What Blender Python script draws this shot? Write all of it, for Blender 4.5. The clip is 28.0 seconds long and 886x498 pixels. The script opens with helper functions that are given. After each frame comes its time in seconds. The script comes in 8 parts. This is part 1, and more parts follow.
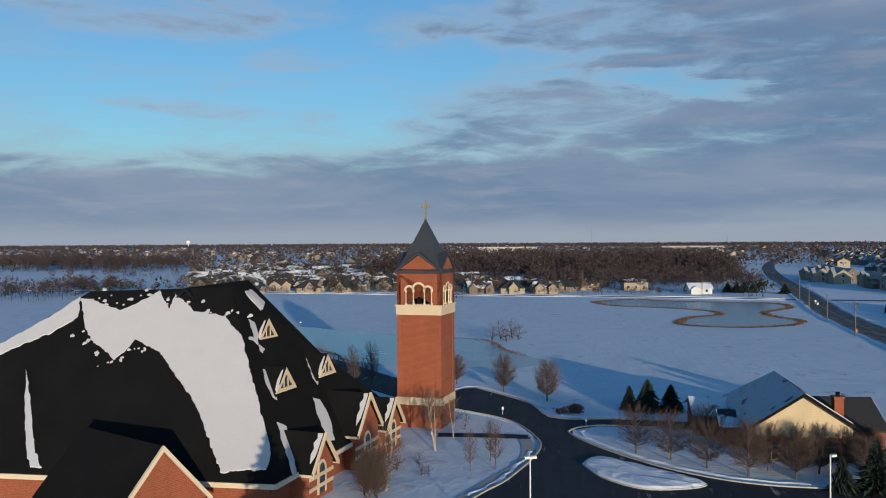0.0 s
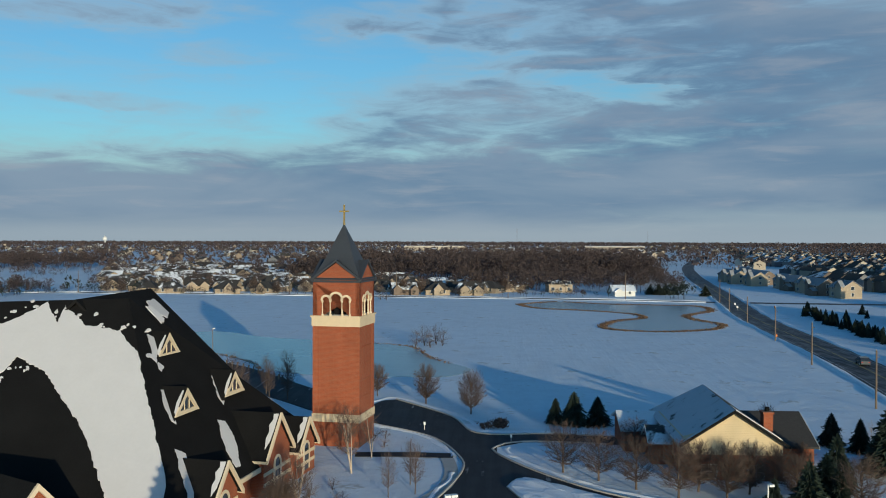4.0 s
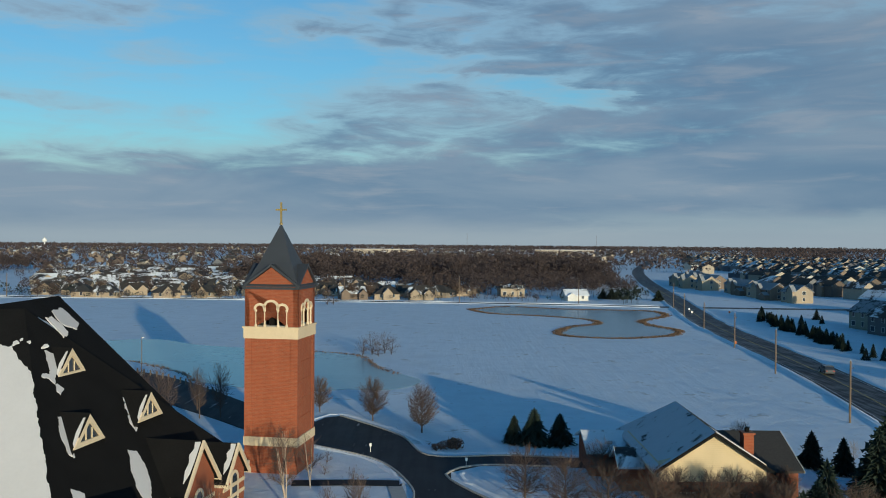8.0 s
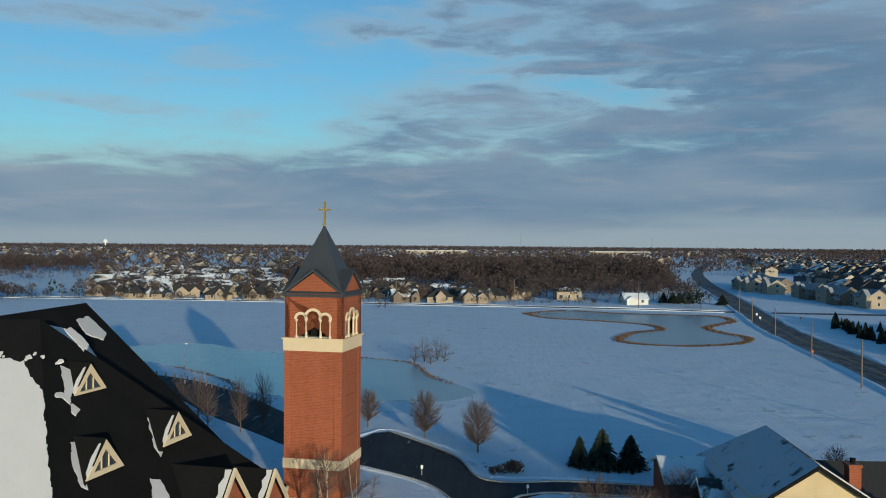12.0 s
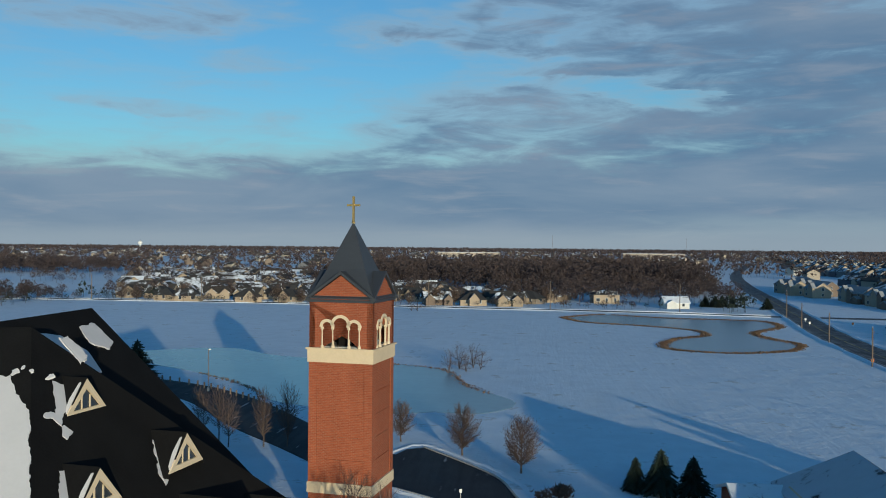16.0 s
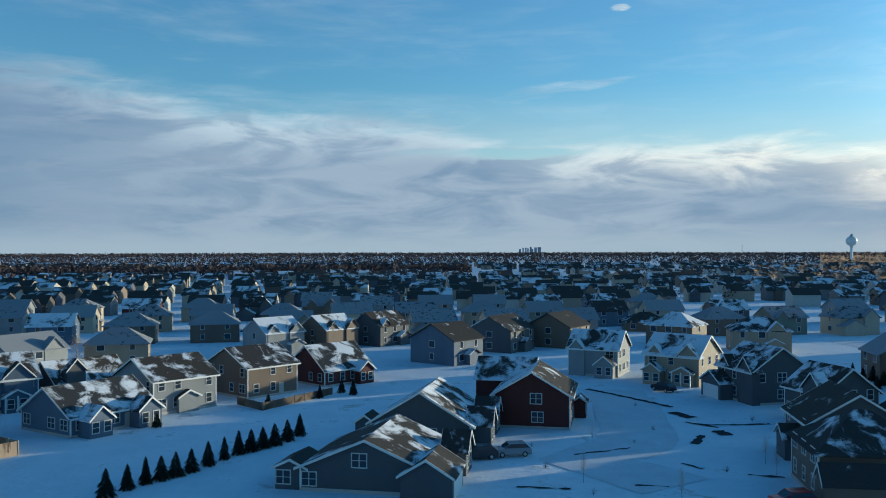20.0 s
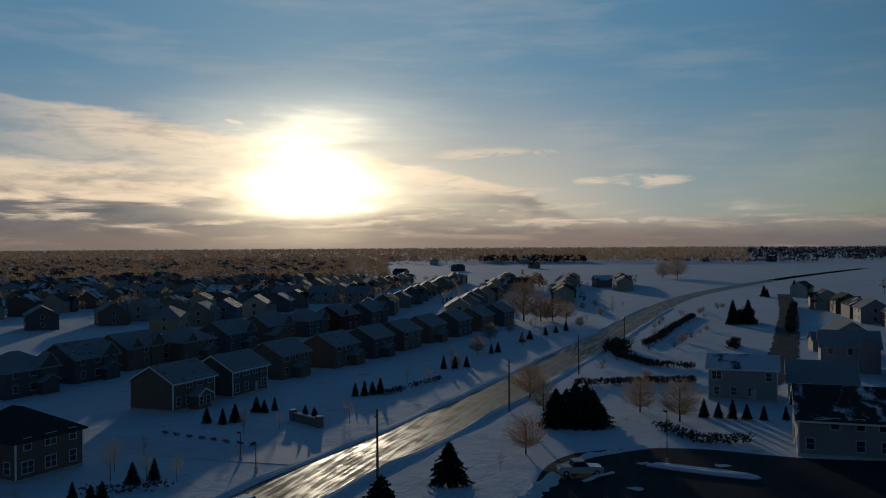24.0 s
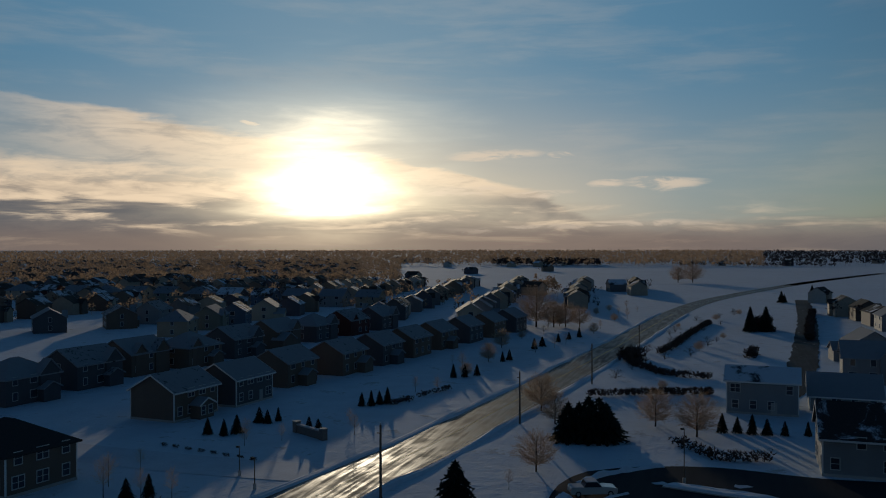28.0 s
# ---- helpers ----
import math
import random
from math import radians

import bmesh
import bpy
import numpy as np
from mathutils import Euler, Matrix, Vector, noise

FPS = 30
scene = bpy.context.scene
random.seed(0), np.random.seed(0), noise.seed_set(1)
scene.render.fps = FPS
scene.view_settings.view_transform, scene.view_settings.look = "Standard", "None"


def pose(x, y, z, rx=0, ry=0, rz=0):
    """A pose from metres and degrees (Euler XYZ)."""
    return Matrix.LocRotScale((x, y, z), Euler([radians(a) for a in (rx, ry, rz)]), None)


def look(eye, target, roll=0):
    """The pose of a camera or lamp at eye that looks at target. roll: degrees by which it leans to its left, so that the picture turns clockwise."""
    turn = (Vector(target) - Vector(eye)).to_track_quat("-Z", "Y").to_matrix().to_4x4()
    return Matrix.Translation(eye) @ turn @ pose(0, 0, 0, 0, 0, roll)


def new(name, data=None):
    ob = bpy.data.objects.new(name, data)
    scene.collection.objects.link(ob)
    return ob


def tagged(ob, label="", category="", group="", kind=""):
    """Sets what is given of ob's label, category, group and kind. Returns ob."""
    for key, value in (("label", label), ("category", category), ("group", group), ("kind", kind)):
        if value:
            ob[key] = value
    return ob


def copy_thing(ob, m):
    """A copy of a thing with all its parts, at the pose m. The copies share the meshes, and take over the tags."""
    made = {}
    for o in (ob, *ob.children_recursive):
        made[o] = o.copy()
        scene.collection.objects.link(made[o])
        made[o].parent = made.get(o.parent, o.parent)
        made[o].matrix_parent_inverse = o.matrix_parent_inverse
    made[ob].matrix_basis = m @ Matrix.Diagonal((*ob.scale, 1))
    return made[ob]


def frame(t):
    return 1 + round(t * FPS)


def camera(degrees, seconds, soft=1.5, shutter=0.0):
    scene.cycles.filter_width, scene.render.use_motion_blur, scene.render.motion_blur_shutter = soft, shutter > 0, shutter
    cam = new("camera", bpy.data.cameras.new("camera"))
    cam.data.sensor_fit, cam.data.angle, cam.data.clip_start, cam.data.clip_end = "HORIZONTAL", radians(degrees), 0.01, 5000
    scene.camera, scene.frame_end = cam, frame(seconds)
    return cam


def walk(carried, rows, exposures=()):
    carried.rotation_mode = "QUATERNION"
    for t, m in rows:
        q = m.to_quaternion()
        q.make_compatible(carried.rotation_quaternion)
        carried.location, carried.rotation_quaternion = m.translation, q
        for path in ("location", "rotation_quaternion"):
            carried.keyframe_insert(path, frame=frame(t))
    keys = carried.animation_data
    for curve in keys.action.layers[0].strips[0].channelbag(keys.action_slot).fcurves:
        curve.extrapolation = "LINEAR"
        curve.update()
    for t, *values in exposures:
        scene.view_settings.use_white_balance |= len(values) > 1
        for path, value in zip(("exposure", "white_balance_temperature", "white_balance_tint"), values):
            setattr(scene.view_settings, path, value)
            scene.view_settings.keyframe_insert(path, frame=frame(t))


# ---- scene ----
cam = camera(54.2, 28.0, 1.0)
PATH = [
    (0, (0.517, -81.181, 23.821), (-2.378, -61.393, 23.619), -0.29),
    (0.5, (0.665, -81.160, 23.902), (-2.265, -61.378, 23.654), -0.31),
    (1, (0.717, -81.102, 24.396), (-2.143, -61.309, 24.132), -0.25),
    (1.5, (0.735, -80.904, 24.919), (-1.449, -61.027, 24.566), -0.15),
    (2, (0.686, -80.232, 25.072), (-1.030, -60.308, 24.748), -0.05),
    (2.5, (0.648, -79.099, 25.050), (-0.917, -59.162, 24.772), -0.00),
    (3, (0.564, -77.888, 25.068), (-0.968, -57.948, 24.810), 0.13),
    (3.5, (0.530, -76.598, 24.997), (-0.856, -56.647, 24.745), 0.16),
    (5.5, (0.278, -71.388, 24.827), (-0.430, -51.401, 24.606), 0.33),
    (6, (0.289, -70.082, 24.860), (-0.268, -50.091, 24.649), 0.31),
    (6.5, (0.182, -68.793, 24.855), (-0.217, -48.798, 24.654), 0.36),
    (7, (0.037, -67.469, 24.843), (-0.220, -47.471, 24.655), 0.41),
    (7.5, (-0.008, -66.225, 24.869), (-0.151, -46.227, 24.684), 0.41),
    (8, (-0.009, -64.997, 24.820), (-0.057, -44.998, 24.651), 0.43),
    (8.5, (-0.055, -63.875, 24.876), (-0.008, -43.876, 24.705), 0.40),
    (9, (-0.113, -62.767, 24.874), (-0.714, -42.777, 24.704), 0.44),
    (9.5, (-0.193, -61.581, 24.855), (-0.882, -41.593, 24.694), 0.48),
    (10, (-0.273, -60.394, 24.825), (-0.901, -40.405, 24.668), 0.45),
    (10.5, (-0.382, -59.210, 24.821), (-0.963, -39.219, 24.671), 0.44),
    (11, (-0.455, -58.060, 24.858), (-1.000, -38.068, 24.714), 0.47),
    (11.5, (-0.505, -57.025, 24.935), (-1.179, -37.037, 24.789), 0.43),
    (12, (-0.661, -55.848, 24.985), (-1.926, -35.888, 24.836), 0.46),
    (12.5, (-0.805, -54.707, 24.944), (-2.616, -34.789, 24.801), 0.52),
    (13, (-0.900, -53.642, 24.937), (-3.072, -33.761, 24.793), 0.45),
    (13.5, (-1.056, -52.448, 24.866), (-3.305, -32.576, 24.730), 0.44),
    (15.5, (-1.970, -48.058, 24.787), (-3.995, -28.161, 24.666), 0.54),
    (16, (-2.207, -46.953, 24.745), (-4.192, -27.052, 24.637), 0.53),
    (16.5, (-2.410, -45.914, 24.765), (-4.340, -26.007, 24.663), 0.54),
    (17, (-2.670, -44.840, 24.722), (-4.509, -24.925, 24.628), 0.59),
    (17.5, (-2.888, -43.752, 24.676), (-4.618, -23.827, 24.582), 0.58),
    (18, (-3.005, -42.373, 24.715), (-1.027, -22.471, 24.678), 0.46),
    (18.6, (-3.078, -41.069, 24.728), (3.048, -22.030, 24.732), 0.23),
    (19, (-3.398, -40.503, 24.826), (6.719, -23.250, 24.832), 0.25),
    (19.1, (-3.404, -40.410, 24.828), (8.065, -24.025, 24.849), 0.16),
    (19.3, (-3.306, -40.330, 24.837), (11.284, -26.650, 24.855), -0.02),
    (19.5, (-3.218, -40.323, 24.875), (14.061, -30.253, 24.903), -0.07),
    (20, (-2.864, -40.375, 24.996), (17.135, -40.578, 24.997), -0.11),
    (20.2, (-2.735, -40.543, 25.062), (16.830, -44.693, 25.057), -0.07),
    (20.4, (-2.573, -40.638, 25.149), (15.783, -48.578, 25.126), -0.10),
    (20.6, (-2.454, -40.752, 25.251), (14.006, -52.112, 25.232), -0.17),
    (20.8, (-2.291, -40.950, 25.352), (11.887, -55.056, 25.325), -0.15),
    (21, (-2.153, -41.187, 25.461), (9.245, -57.621, 25.483), -0.19),
    (21.2, (-2.066, -41.440, 25.540), (7.544, -58.980, 25.502), -0.26),
    (21.5, (-1.959, -41.663, 25.585), (7.569, -59.248, 25.513), -0.18),
    (22, (-1.786, -42.064, 25.702), (7.539, -59.756, 25.559), -0.03),
    (22.5, (-1.752, -42.531, 26.231), (5.116, -61.314, 26.047), -0.17),
    (24.5, (-0.841, -46.368, 28.207), (4.643, -65.601, 28.076), -0.31),
    (25, (-0.752, -46.889, 28.833), (4.505, -66.186, 28.697), -0.27),
    (25.5, (-0.719, -47.033, 29.026), (5.076, -66.174, 28.870), -0.25),
    (26, (-0.764, -47.117, 28.741), (5.088, -66.241, 28.546), -0.16),
    (26.5, (-0.706, -47.454, 28.411), (5.171, -66.570, 28.179), -0.19),
    (27, (-0.701, -48.292, 28.306), (5.223, -67.394, 28.118), -0.12),
    (27.5, (-0.642, -49.251, 28.344), (5.318, -68.342, 28.196), -0.06),
    (28, (-0.526, -49.915, 28.440), (5.438, -69.004, 28.353), -0.05),
]
walk(cam, [(t, look(eye, target, roll)) for t, eye, target, roll in PATH],
     exposures=[(0, -0.07, 6000, 8), (3, -0.05, 5950, 0), (8, -0.03, 6000, -3), (17, -0.16, 5700, -2), (18.8, -0.02, 5550, -4), (19.6, 0.25, 5550, -5), (20.4, 0.1, 5700, -4), (21.0, -0.68, 5950, 4),
                (21.6, -1.4, 5900, 6), (22.5, -1.85, 5900, 7), (28, -1.98, 6050, 7)])

# ---- light ----
SUN_AZ, SUN_EL = 157.1, 5.9        # degrees clockwise from +y, and above the horizon
SUN_DIR = Vector((math.sin(radians(SUN_AZ)) * math.cos(radians(SUN_EL)),
                  math.cos(radians(SUN_AZ)) * math.cos(radians(SUN_EL)), math.sin(radians(SUN_EL))))
sun = new("sun", bpy.data.lights.new("sun", "SUN"))
sun.data.energy, sun.data.angle, sun.data.color = 4.2, radians(0.6), (1.0, 0.80, 0.55)
sun.matrix_world = look((0, 0, 200), Vector((0, 0, 200)) - SUN_DIR)


class Nodes:
    """Short hand for building node trees."""

    def __init__(self, tree):
        self.t = tree
        tree.nodes.clear()

    def n(self, kind, **sets):
        node = self.t.nodes.new(kind)
        for k, v in sets.items():
            if k == "op":
                node.operation = v
            elif k == "mode":
                node.blend_type = v
        return node

    def link(self, a, b):
        self.t.links.new(a, b)

    def put(self, sock, v):
        if isinstance(v, bpy.types.NodeSocket):
            self.link(v, sock)
        else:
            sock.default_value = v

    def math(self, op, a, b=0.0, c=0.0, clamp=False):
        m = self.n("ShaderNodeMath", op=op)
        m.use_clamp = clamp
        for s, v in zip(m.inputs, (a, b, c)):
            self.put(s, v)
        return m.outputs[0]

    def ramp(self, v, lo, hi, a=0.0, b=1.0, smooth=True):
        m = self.n("ShaderNodeMapRange")
        m.interpolation_type = "SMOOTHSTEP" if smooth else "LINEAR"
        m.clamp = True
        for k, s in zip(("Value", "From Min", "From Max", "To Min", "To Max"), (v, lo, hi, a, b)):
            self.put(m.inputs[k], s)
        return m.outputs[0]

    def mix(self, f, a, b, mode="MIX"):
        m = self.n("ShaderNodeMix", mode=mode)
        m.data_type = "RGBA"
        self.put(m.inputs[0], f)
        self.put(m.inputs[6], a)
        self.put(m.inputs[7], b)
        return m.outputs[2]

    def noise(self, vec, scale, detail=4.0, rough=0.55, dist=0.0):
        m = self.n("ShaderNodeTexNoise")
        self.put(m.inputs["Vector"], vec)
        m.inputs["Scale"].default_value, m.inputs["Detail"].default_value = scale, detail
        m.inputs["Roughness"].default_value, m.inputs["Distortion"].default_value = rough, dist
        return m.outputs[0]

    def scaled(self, vec, s, loc=(0, 0, 0), rot=(0, 0, 0)):
        m = self.n("ShaderNodeMapping")
        self.put(m.inputs["Vector"], vec)
        m.inputs["Scale"].default_value, m.inputs["Location"].default_value = s, loc
        m.inputs["Rotation"].default_value = rot
        return m.outputs[0]


def col(r, g, b):
    return (r, g, b, 1.0)


# ---- sky: clear air behind, two decks of cloud, the bright air round the low sun ----
world = bpy.data.worlds.new("sky")
scene.world = world
world.use_nodes = True
W = Nodes(world.node_tree)
geo = W.n("ShaderNodeTexCoord").outputs["Generated"]
sep = W.n("ShaderNodeSeparateXYZ")
W.link(geo, sep.inputs[0])
dx, dy, dz = sep.outputs
sky = W.n("ShaderNodeTexSky")
sky.sky_type, sky.sun_disc = "NISHITA", False
sky.sun_elevation, sky.sun_rotation = radians(SUN_EL), radians(SUN_AZ)
sky.air_density, sky.dust_density, sky.ozone_density = 1.0, 0.6, 2.5
dot = W.n("ShaderNodeVectorMath", op="DOT_PRODUCT")
W.link(geo, dot.inputs[0])
dot.inputs[1].default_value = SUN_DIR
cosun = W.math("MAXIMUM", dot.outputs["Value"], 0.0)
TURN = radians(80)                                    # the seam of the bearing lies where the camera never looks
az = W.math("ADD", W.math("ARCTAN2", W.math("SUBTRACT", W.math("MULTIPLY", dx, math.cos(TURN)), W.math("MULTIPLY", dy, math.sin(TURN))),
                          W.math("ADD", W.math("MULTIPLY", dx, math.sin(TURN)), W.math("MULTIPLY", dy, math.cos(TURN)))), TURN)   # clockwise from +y
el = W.math("ARCSINE", W.math("MINIMUM", W.math("MAXIMUM", dz, -1.0), 1.0))
sky_at = W.n("ShaderNodeCombineXYZ")
W.link(az, sky_at.inputs[0])
W.link(el, sky_at.inputs[1])
arc = sky_at.outputs[0]
n1 = W.noise(W.scaled(arc, (3.4, 17.0, 1.0), (1.3, 0.55, 0.0), (0, 0, radians(-4))), 1.0, 8.0, 0.55, 0.5)
n2 = W.noise(W.scaled(arc, (8.0, 58.0, 1.0), (4.0, 2.0, 3.0), (0, 0, radians(-2))), 1.0, 6.0, 0.58, 0.4)
n3 = W.noise(W.scaled(arc, (1.6, 7.0, 1.0), (7.2, 3.1, 5.0), (0, 0, radians(-10))), 1.0, 4.0, 0.5, 0.2)
n4 = W.noise(W.scaled(arc, (20.0, 90.0, 1.0), (2.0, 6.0, 1.0), (0, 0, radians(5))), 1.0, 5.0, 0.6, 0.6)
n5 = W.noise(W.scaled(arc, (9.0, 36.0, 1.0), (5.0, 1.0, 8.0), (0, 0, radians(-7))), 1.0, 8.0, 0.58, 0.6)
# bearing and height in degrees, stirred by the noise so that every edge is torn
bearing_deg = W.math("ADD", W.math("MULTIPLY", az, 57.2958), W.math("MULTIPLY_ADD", n1, 5.0, -2.5))
height_deg = W.math("ADD", W.math("MULTIPLY", el, 57.2958), W.math("ADD", W.math("MULTIPLY_ADD", n1, 2.2, -1.1), W.math("MULTIPLY_ADD", n4, 0.7, -0.35)))


def along_sky(stops, scale):
    """A value that changes with the bearing: stops of degrees and value."""
    r = W.n("ShaderNodeValToRGB")
    e = r.color_ramp.elements
    while len(e) < len(stops):
        e.new(0.5)
    for i, (d, v) in enumerate(stops):
        e[i].position, e[i].color = (d + 50) / 260, col(v / scale, v / scale, v / scale)
    W.link(W.math("DIVIDE", W.math("ADD", bearing_deg, 50.0), 260.0), r.inputs[0])
    return W.math("MULTIPLY", r.outputs[0], scale)


def bank_of_cloud(a, e, half, high, tilt):
    """A soft lens of cloud, or of clear air, round a bearing and height, rising to the right by tilt degrees."""
    c, s = math.cos(radians(tilt)), math.sin(radians(tilt))
    u, v = W.math("SUBTRACT", bearing_deg, a), W.math("SUBTRACT", height_deg, e)
    p = W.math("DIVIDE", W.math("ADD", W.math("MULTIPLY", u, c), W.math("MULTIPLY", v, s)), half)
    q = W.math("DIVIDE", W.math("SUBTRACT", W.math("MULTIPLY", v, c), W.math("MULTIPLY", u, s)), high)
    return W.ramp(W.math("ADD", W.math("MULTIPLY", p, p), W.math("MULTIPLY", q, q)), 1.7, 0.15)


# the upper edge of the deck: low in the north-west, over the zenith in the north-east, falling away to the east and south
edge = along_sky([(-50, 5.4), (-28, 5.7), (-14, 6.7), (-9, 9.0), (-5, 14.0), (0, 30.0), (28, 30.0), (36, 20.0), (43, 15.5), (57, 12.0), (66, 11.2), (76, 9.6), (90, 9.2), (97, 7.0), (112, 7.1), (122, 6.4),
                  (129, 6.3), (137, 5.9), (150, 6.0), (155, 5.2), (161, 3.4), (175, 2.3), (205, 1.8)], 30.0)
depth = W.math("SUBTRACT", edge, height_deg)
northern = W.ramp(az, 1.0, 0.6)
density = W.math("MINIMUM", W.math("MAXIMUM", W.math("DIVIDE", depth, W.math("MULTIPLY_ADD", northern, 2.3, 2.0)), -0.7), W.ramp(az, 0.05, 0.30, 0.9, 1.6))
LENSES = [(-25, 8.5, 5.5, 0.5, -3, 0.9), (-17.5, 11.5, 4.5, 0.9, 2, 1.0), (-8.5, 14.0, 5.5, 1.1, 8, 1.2), (-26, 14.2, 12, 1.6, 0, 1.2), (-19, 9.8, 5, 0.5, 2, 0.6)]      # in the clear north-west
LENSES += [(-10.5, 12.0, 4.0, 1.3, 8, -0.5), (-4.5, 11.3, 6.5, 1.1, 5, -0.7), (2.5, 10.5, 4.5, 0.5, -6, -0.8), (8.2, 9.4, 4.5, 0.4, -9, -0.9), (23, 14.4, 6.5, 1.0, -5, -0.6), (92, 6.2, 7, 0.5, 0, -0.9)]      # gaps
LENSES += [(98, 10.2, 6, 0.5, 7, 0.8), (101.9, 15.1, 0.8, 0.3, 0, 1.1), (125.4, 7.6, 1.8, 0.5, -4, 1.2), (120, 12.3, 3.2, 0.6, 8, 0.6), (123, 10.5, 0.8, 0.2, 5, 1.0), (149.7, 7.7, 0.8, 0.15, -5, 1.0)]
for lens_ in LENSES:
    density = W.math("ADD", density, W.math("MULTIPLY", bank_of_cloud(*lens_[:5]), lens_[5]))
density = W.math("ADD", density, W.math("ADD", W.math("MULTIPLY_ADD", n2, 1.5, -0.75), W.math("MULTIPLY_ADD", n4, 0.8, -0.4)))
density = W.math("ADD", density, W.math("MULTIPLY", northern, W.ramp(el, 0.115, 0.055, 0.0, 1.3)))      # the low part of the deck has no gaps
density = W.math("ADD", density, W.math("MULTIPLY", northern, W.math("ADD", W.math("MULTIPLY_ADD", n1, 1.2, -0.6), W.math("MULTIPLY_ADD", n5, 3.4, -1.7))))
veil = W.math("MULTIPLY", W.ramp(W.math("ADD", W.math("MULTIPLY", n1, 0.65), W.math("MULTIPLY", n2, 0.35)), 0.44, 0.66), W.ramp(az, 2.0, 1.0, 0.10, 0.34))
cover = W.math("MAXIMUM", W.ramp(density, W.math("MULTIPLY_ADD", northern, -0.65, -0.25), W.math("MULTIPLY_ADD", northern, 0.75, 1.0), 0.0, 0.97), veil)
wedge = W.math("SUBTRACT", along_sky([(60, 11.0), (120, 11.0), (132, 9.6), (138, 8.75), (150, 7.3), (158, 6.5), (163, 5.3), (168, 3.4), (176, 1.2), (205, 0.0)], 30.0), W.math("MULTIPLY_ADD", n2, 0.5, W.math("SUBTRACT", height_deg, 0.25)))      # a smooth sheet thinning out towards the north-east
cover = W.math("MAXIMUM", cover, W.math("MULTIPLY", W.ramp(wedge, 0.0, 0.5), W.math("MULTIPLY", W.ramp(wedge, 3.4, 0.4, 0.35, 0.8), W.ramp(bearing_deg, 129.0, 146.0))))
cover = W.math("MULTIPLY", cover, W.ramp(el, 0.95, 0.45))
sunward = W.ramp(cosun, 0.72, 0.98)
glow_far = W.math("POWER", cosun, 34.0)
# the dazzle round the sun, broken by the bands of cloud it shines through
off_az, off_el = W.math("DIVIDE", W.math("SUBTRACT", az, radians(SUN_AZ - 2.5)), 1.35), W.math("SUBTRACT", el, radians(3.9))
reach = W.math("SQRT", W.math("ADD", W.math("MULTIPLY", off_az, off_az), W.math("MULTIPLY", off_el, off_el)))
torn = W.math("ADD", reach, W.math("ADD", W.math("MULTIPLY_ADD", n1, 0.10, -0.05), W.math("MULTIPLY_ADD", n2, 0.05, -0.025)))
glow_mid = W.math("MULTIPLY", W.ramp(torn, 0.16, 0.01), W.ramp(el, 0.020, 0.045, 0.35, 1.0))
glow_near = W.math("MULTIPLY", W.math("POWER", W.ramp(torn, 0.105, 0.0, smooth=False), 3.4), W.ramp(el, 0.022, 0.042, 0.12, 1.0))
shade = W.ramp(W.math("ADD", W.math("MULTIPLY", n1, 0.6), W.math("MULTIPLY", n3, 0.5)), 0.42, 0.68)
cloud = W.mix(shade, col(0.15, 0.225, 0.345), col(0.26, 0.31, 0.405))
cloud = W.mix(W.math("MULTIPLY", W.ramp(n2, 0.50, 0.74), 0.4), cloud, col(0.40, 0.39, 0.44))
cloud = W.mix(W.math("MULTIPLY", W.ramp(cover, 0.95, 0.45), 0.75), cloud, col(0.44, 0.49, 0.54))      # thin edges let more light through
cloud = W.mix(W.math("MULTIPLY", W.ramp(az, 0.2, 0.75), 0.35), cloud, col(0.15, 0.20, 0.285))      # the deck is thickest to the north-east
cloud = W.mix(W.math("MULTIPLY", W.math("MULTIPLY", W.ramp(az, 1.0, 1.4), W.ramp(az, 2.2, 1.8)), W.ramp(n5, 0.36, 0.62, 0.25, 0.85)), cloud, col(0.37, 0.39, 0.455))      # paler to the east
lit_top = W.math("MULTIPLY", W.ramp(depth, 4.2, 0.4), W.math("MULTIPLY", W.ramp(az, 1.0, 1.35), W.ramp(n5, 0.38, 0.60, 0.30, 1.0)))
cloud = W.mix(W.math("MULTIPLY", lit_top, 0.85), cloud, W.mix(W.ramp(az, 1.5, 2.1), col(0.60, 0.62, 0.65), col(1.25, 1.02, 0.82)))      # tops lit by the low sun
low_band = W.math("MULTIPLY", W.ramp(el, 0.070, 0.045), W.ramp(n2, 0.70, 0.50))
streaky = W.ramp(W.math("ADD", W.math("MULTIPLY", n2, 0.6), W.math("MULTIPLY", n4, 0.4)), 0.36, 0.56, 0.42, 1.0)
cloud = W.mix(W.math("MULTIPLY", W.math("MULTIPLY", sunward, streaky), W.math("SUBTRACT", 1.0, W.math("MULTIPLY", low_band, 0.85))), cloud, col(3.4, 2.5, 1.65))
clear = W.mix(1.0, sky.outputs[0], col(0.135, 0.170, 0.195), "MULTIPLY")
clear = W.mix(W.ramp(el, 0.33, 0.55), clear, W.mix(1.0, clear, col(0.22, 0.66, 0.86), "MULTIPLY"))
clear = W.mix(W.math("MULTIPLY", sunward, 0.8), clear, W.mix(W.ramp(el, 0.0, 0.22), W.mix(W.ramp(cosun, 0.92, 0.995), col(1.20, 1.26, 1.27), col(2.4, 1.86, 1.40)), col(0.33, 0.82, 1.27)))
clear = W.mix(W.math("MULTIPLY", W.math("MULTIPLY", W.ramp(el, 0.20, 0.05), W.math("MULTIPLY", W.ramp(az, 1.2, 1.9), W.ramp(az, 2.5, 2.1))), 0.6), clear, col(0.66, 0.62, 0.60))      # milky air low towards the sun
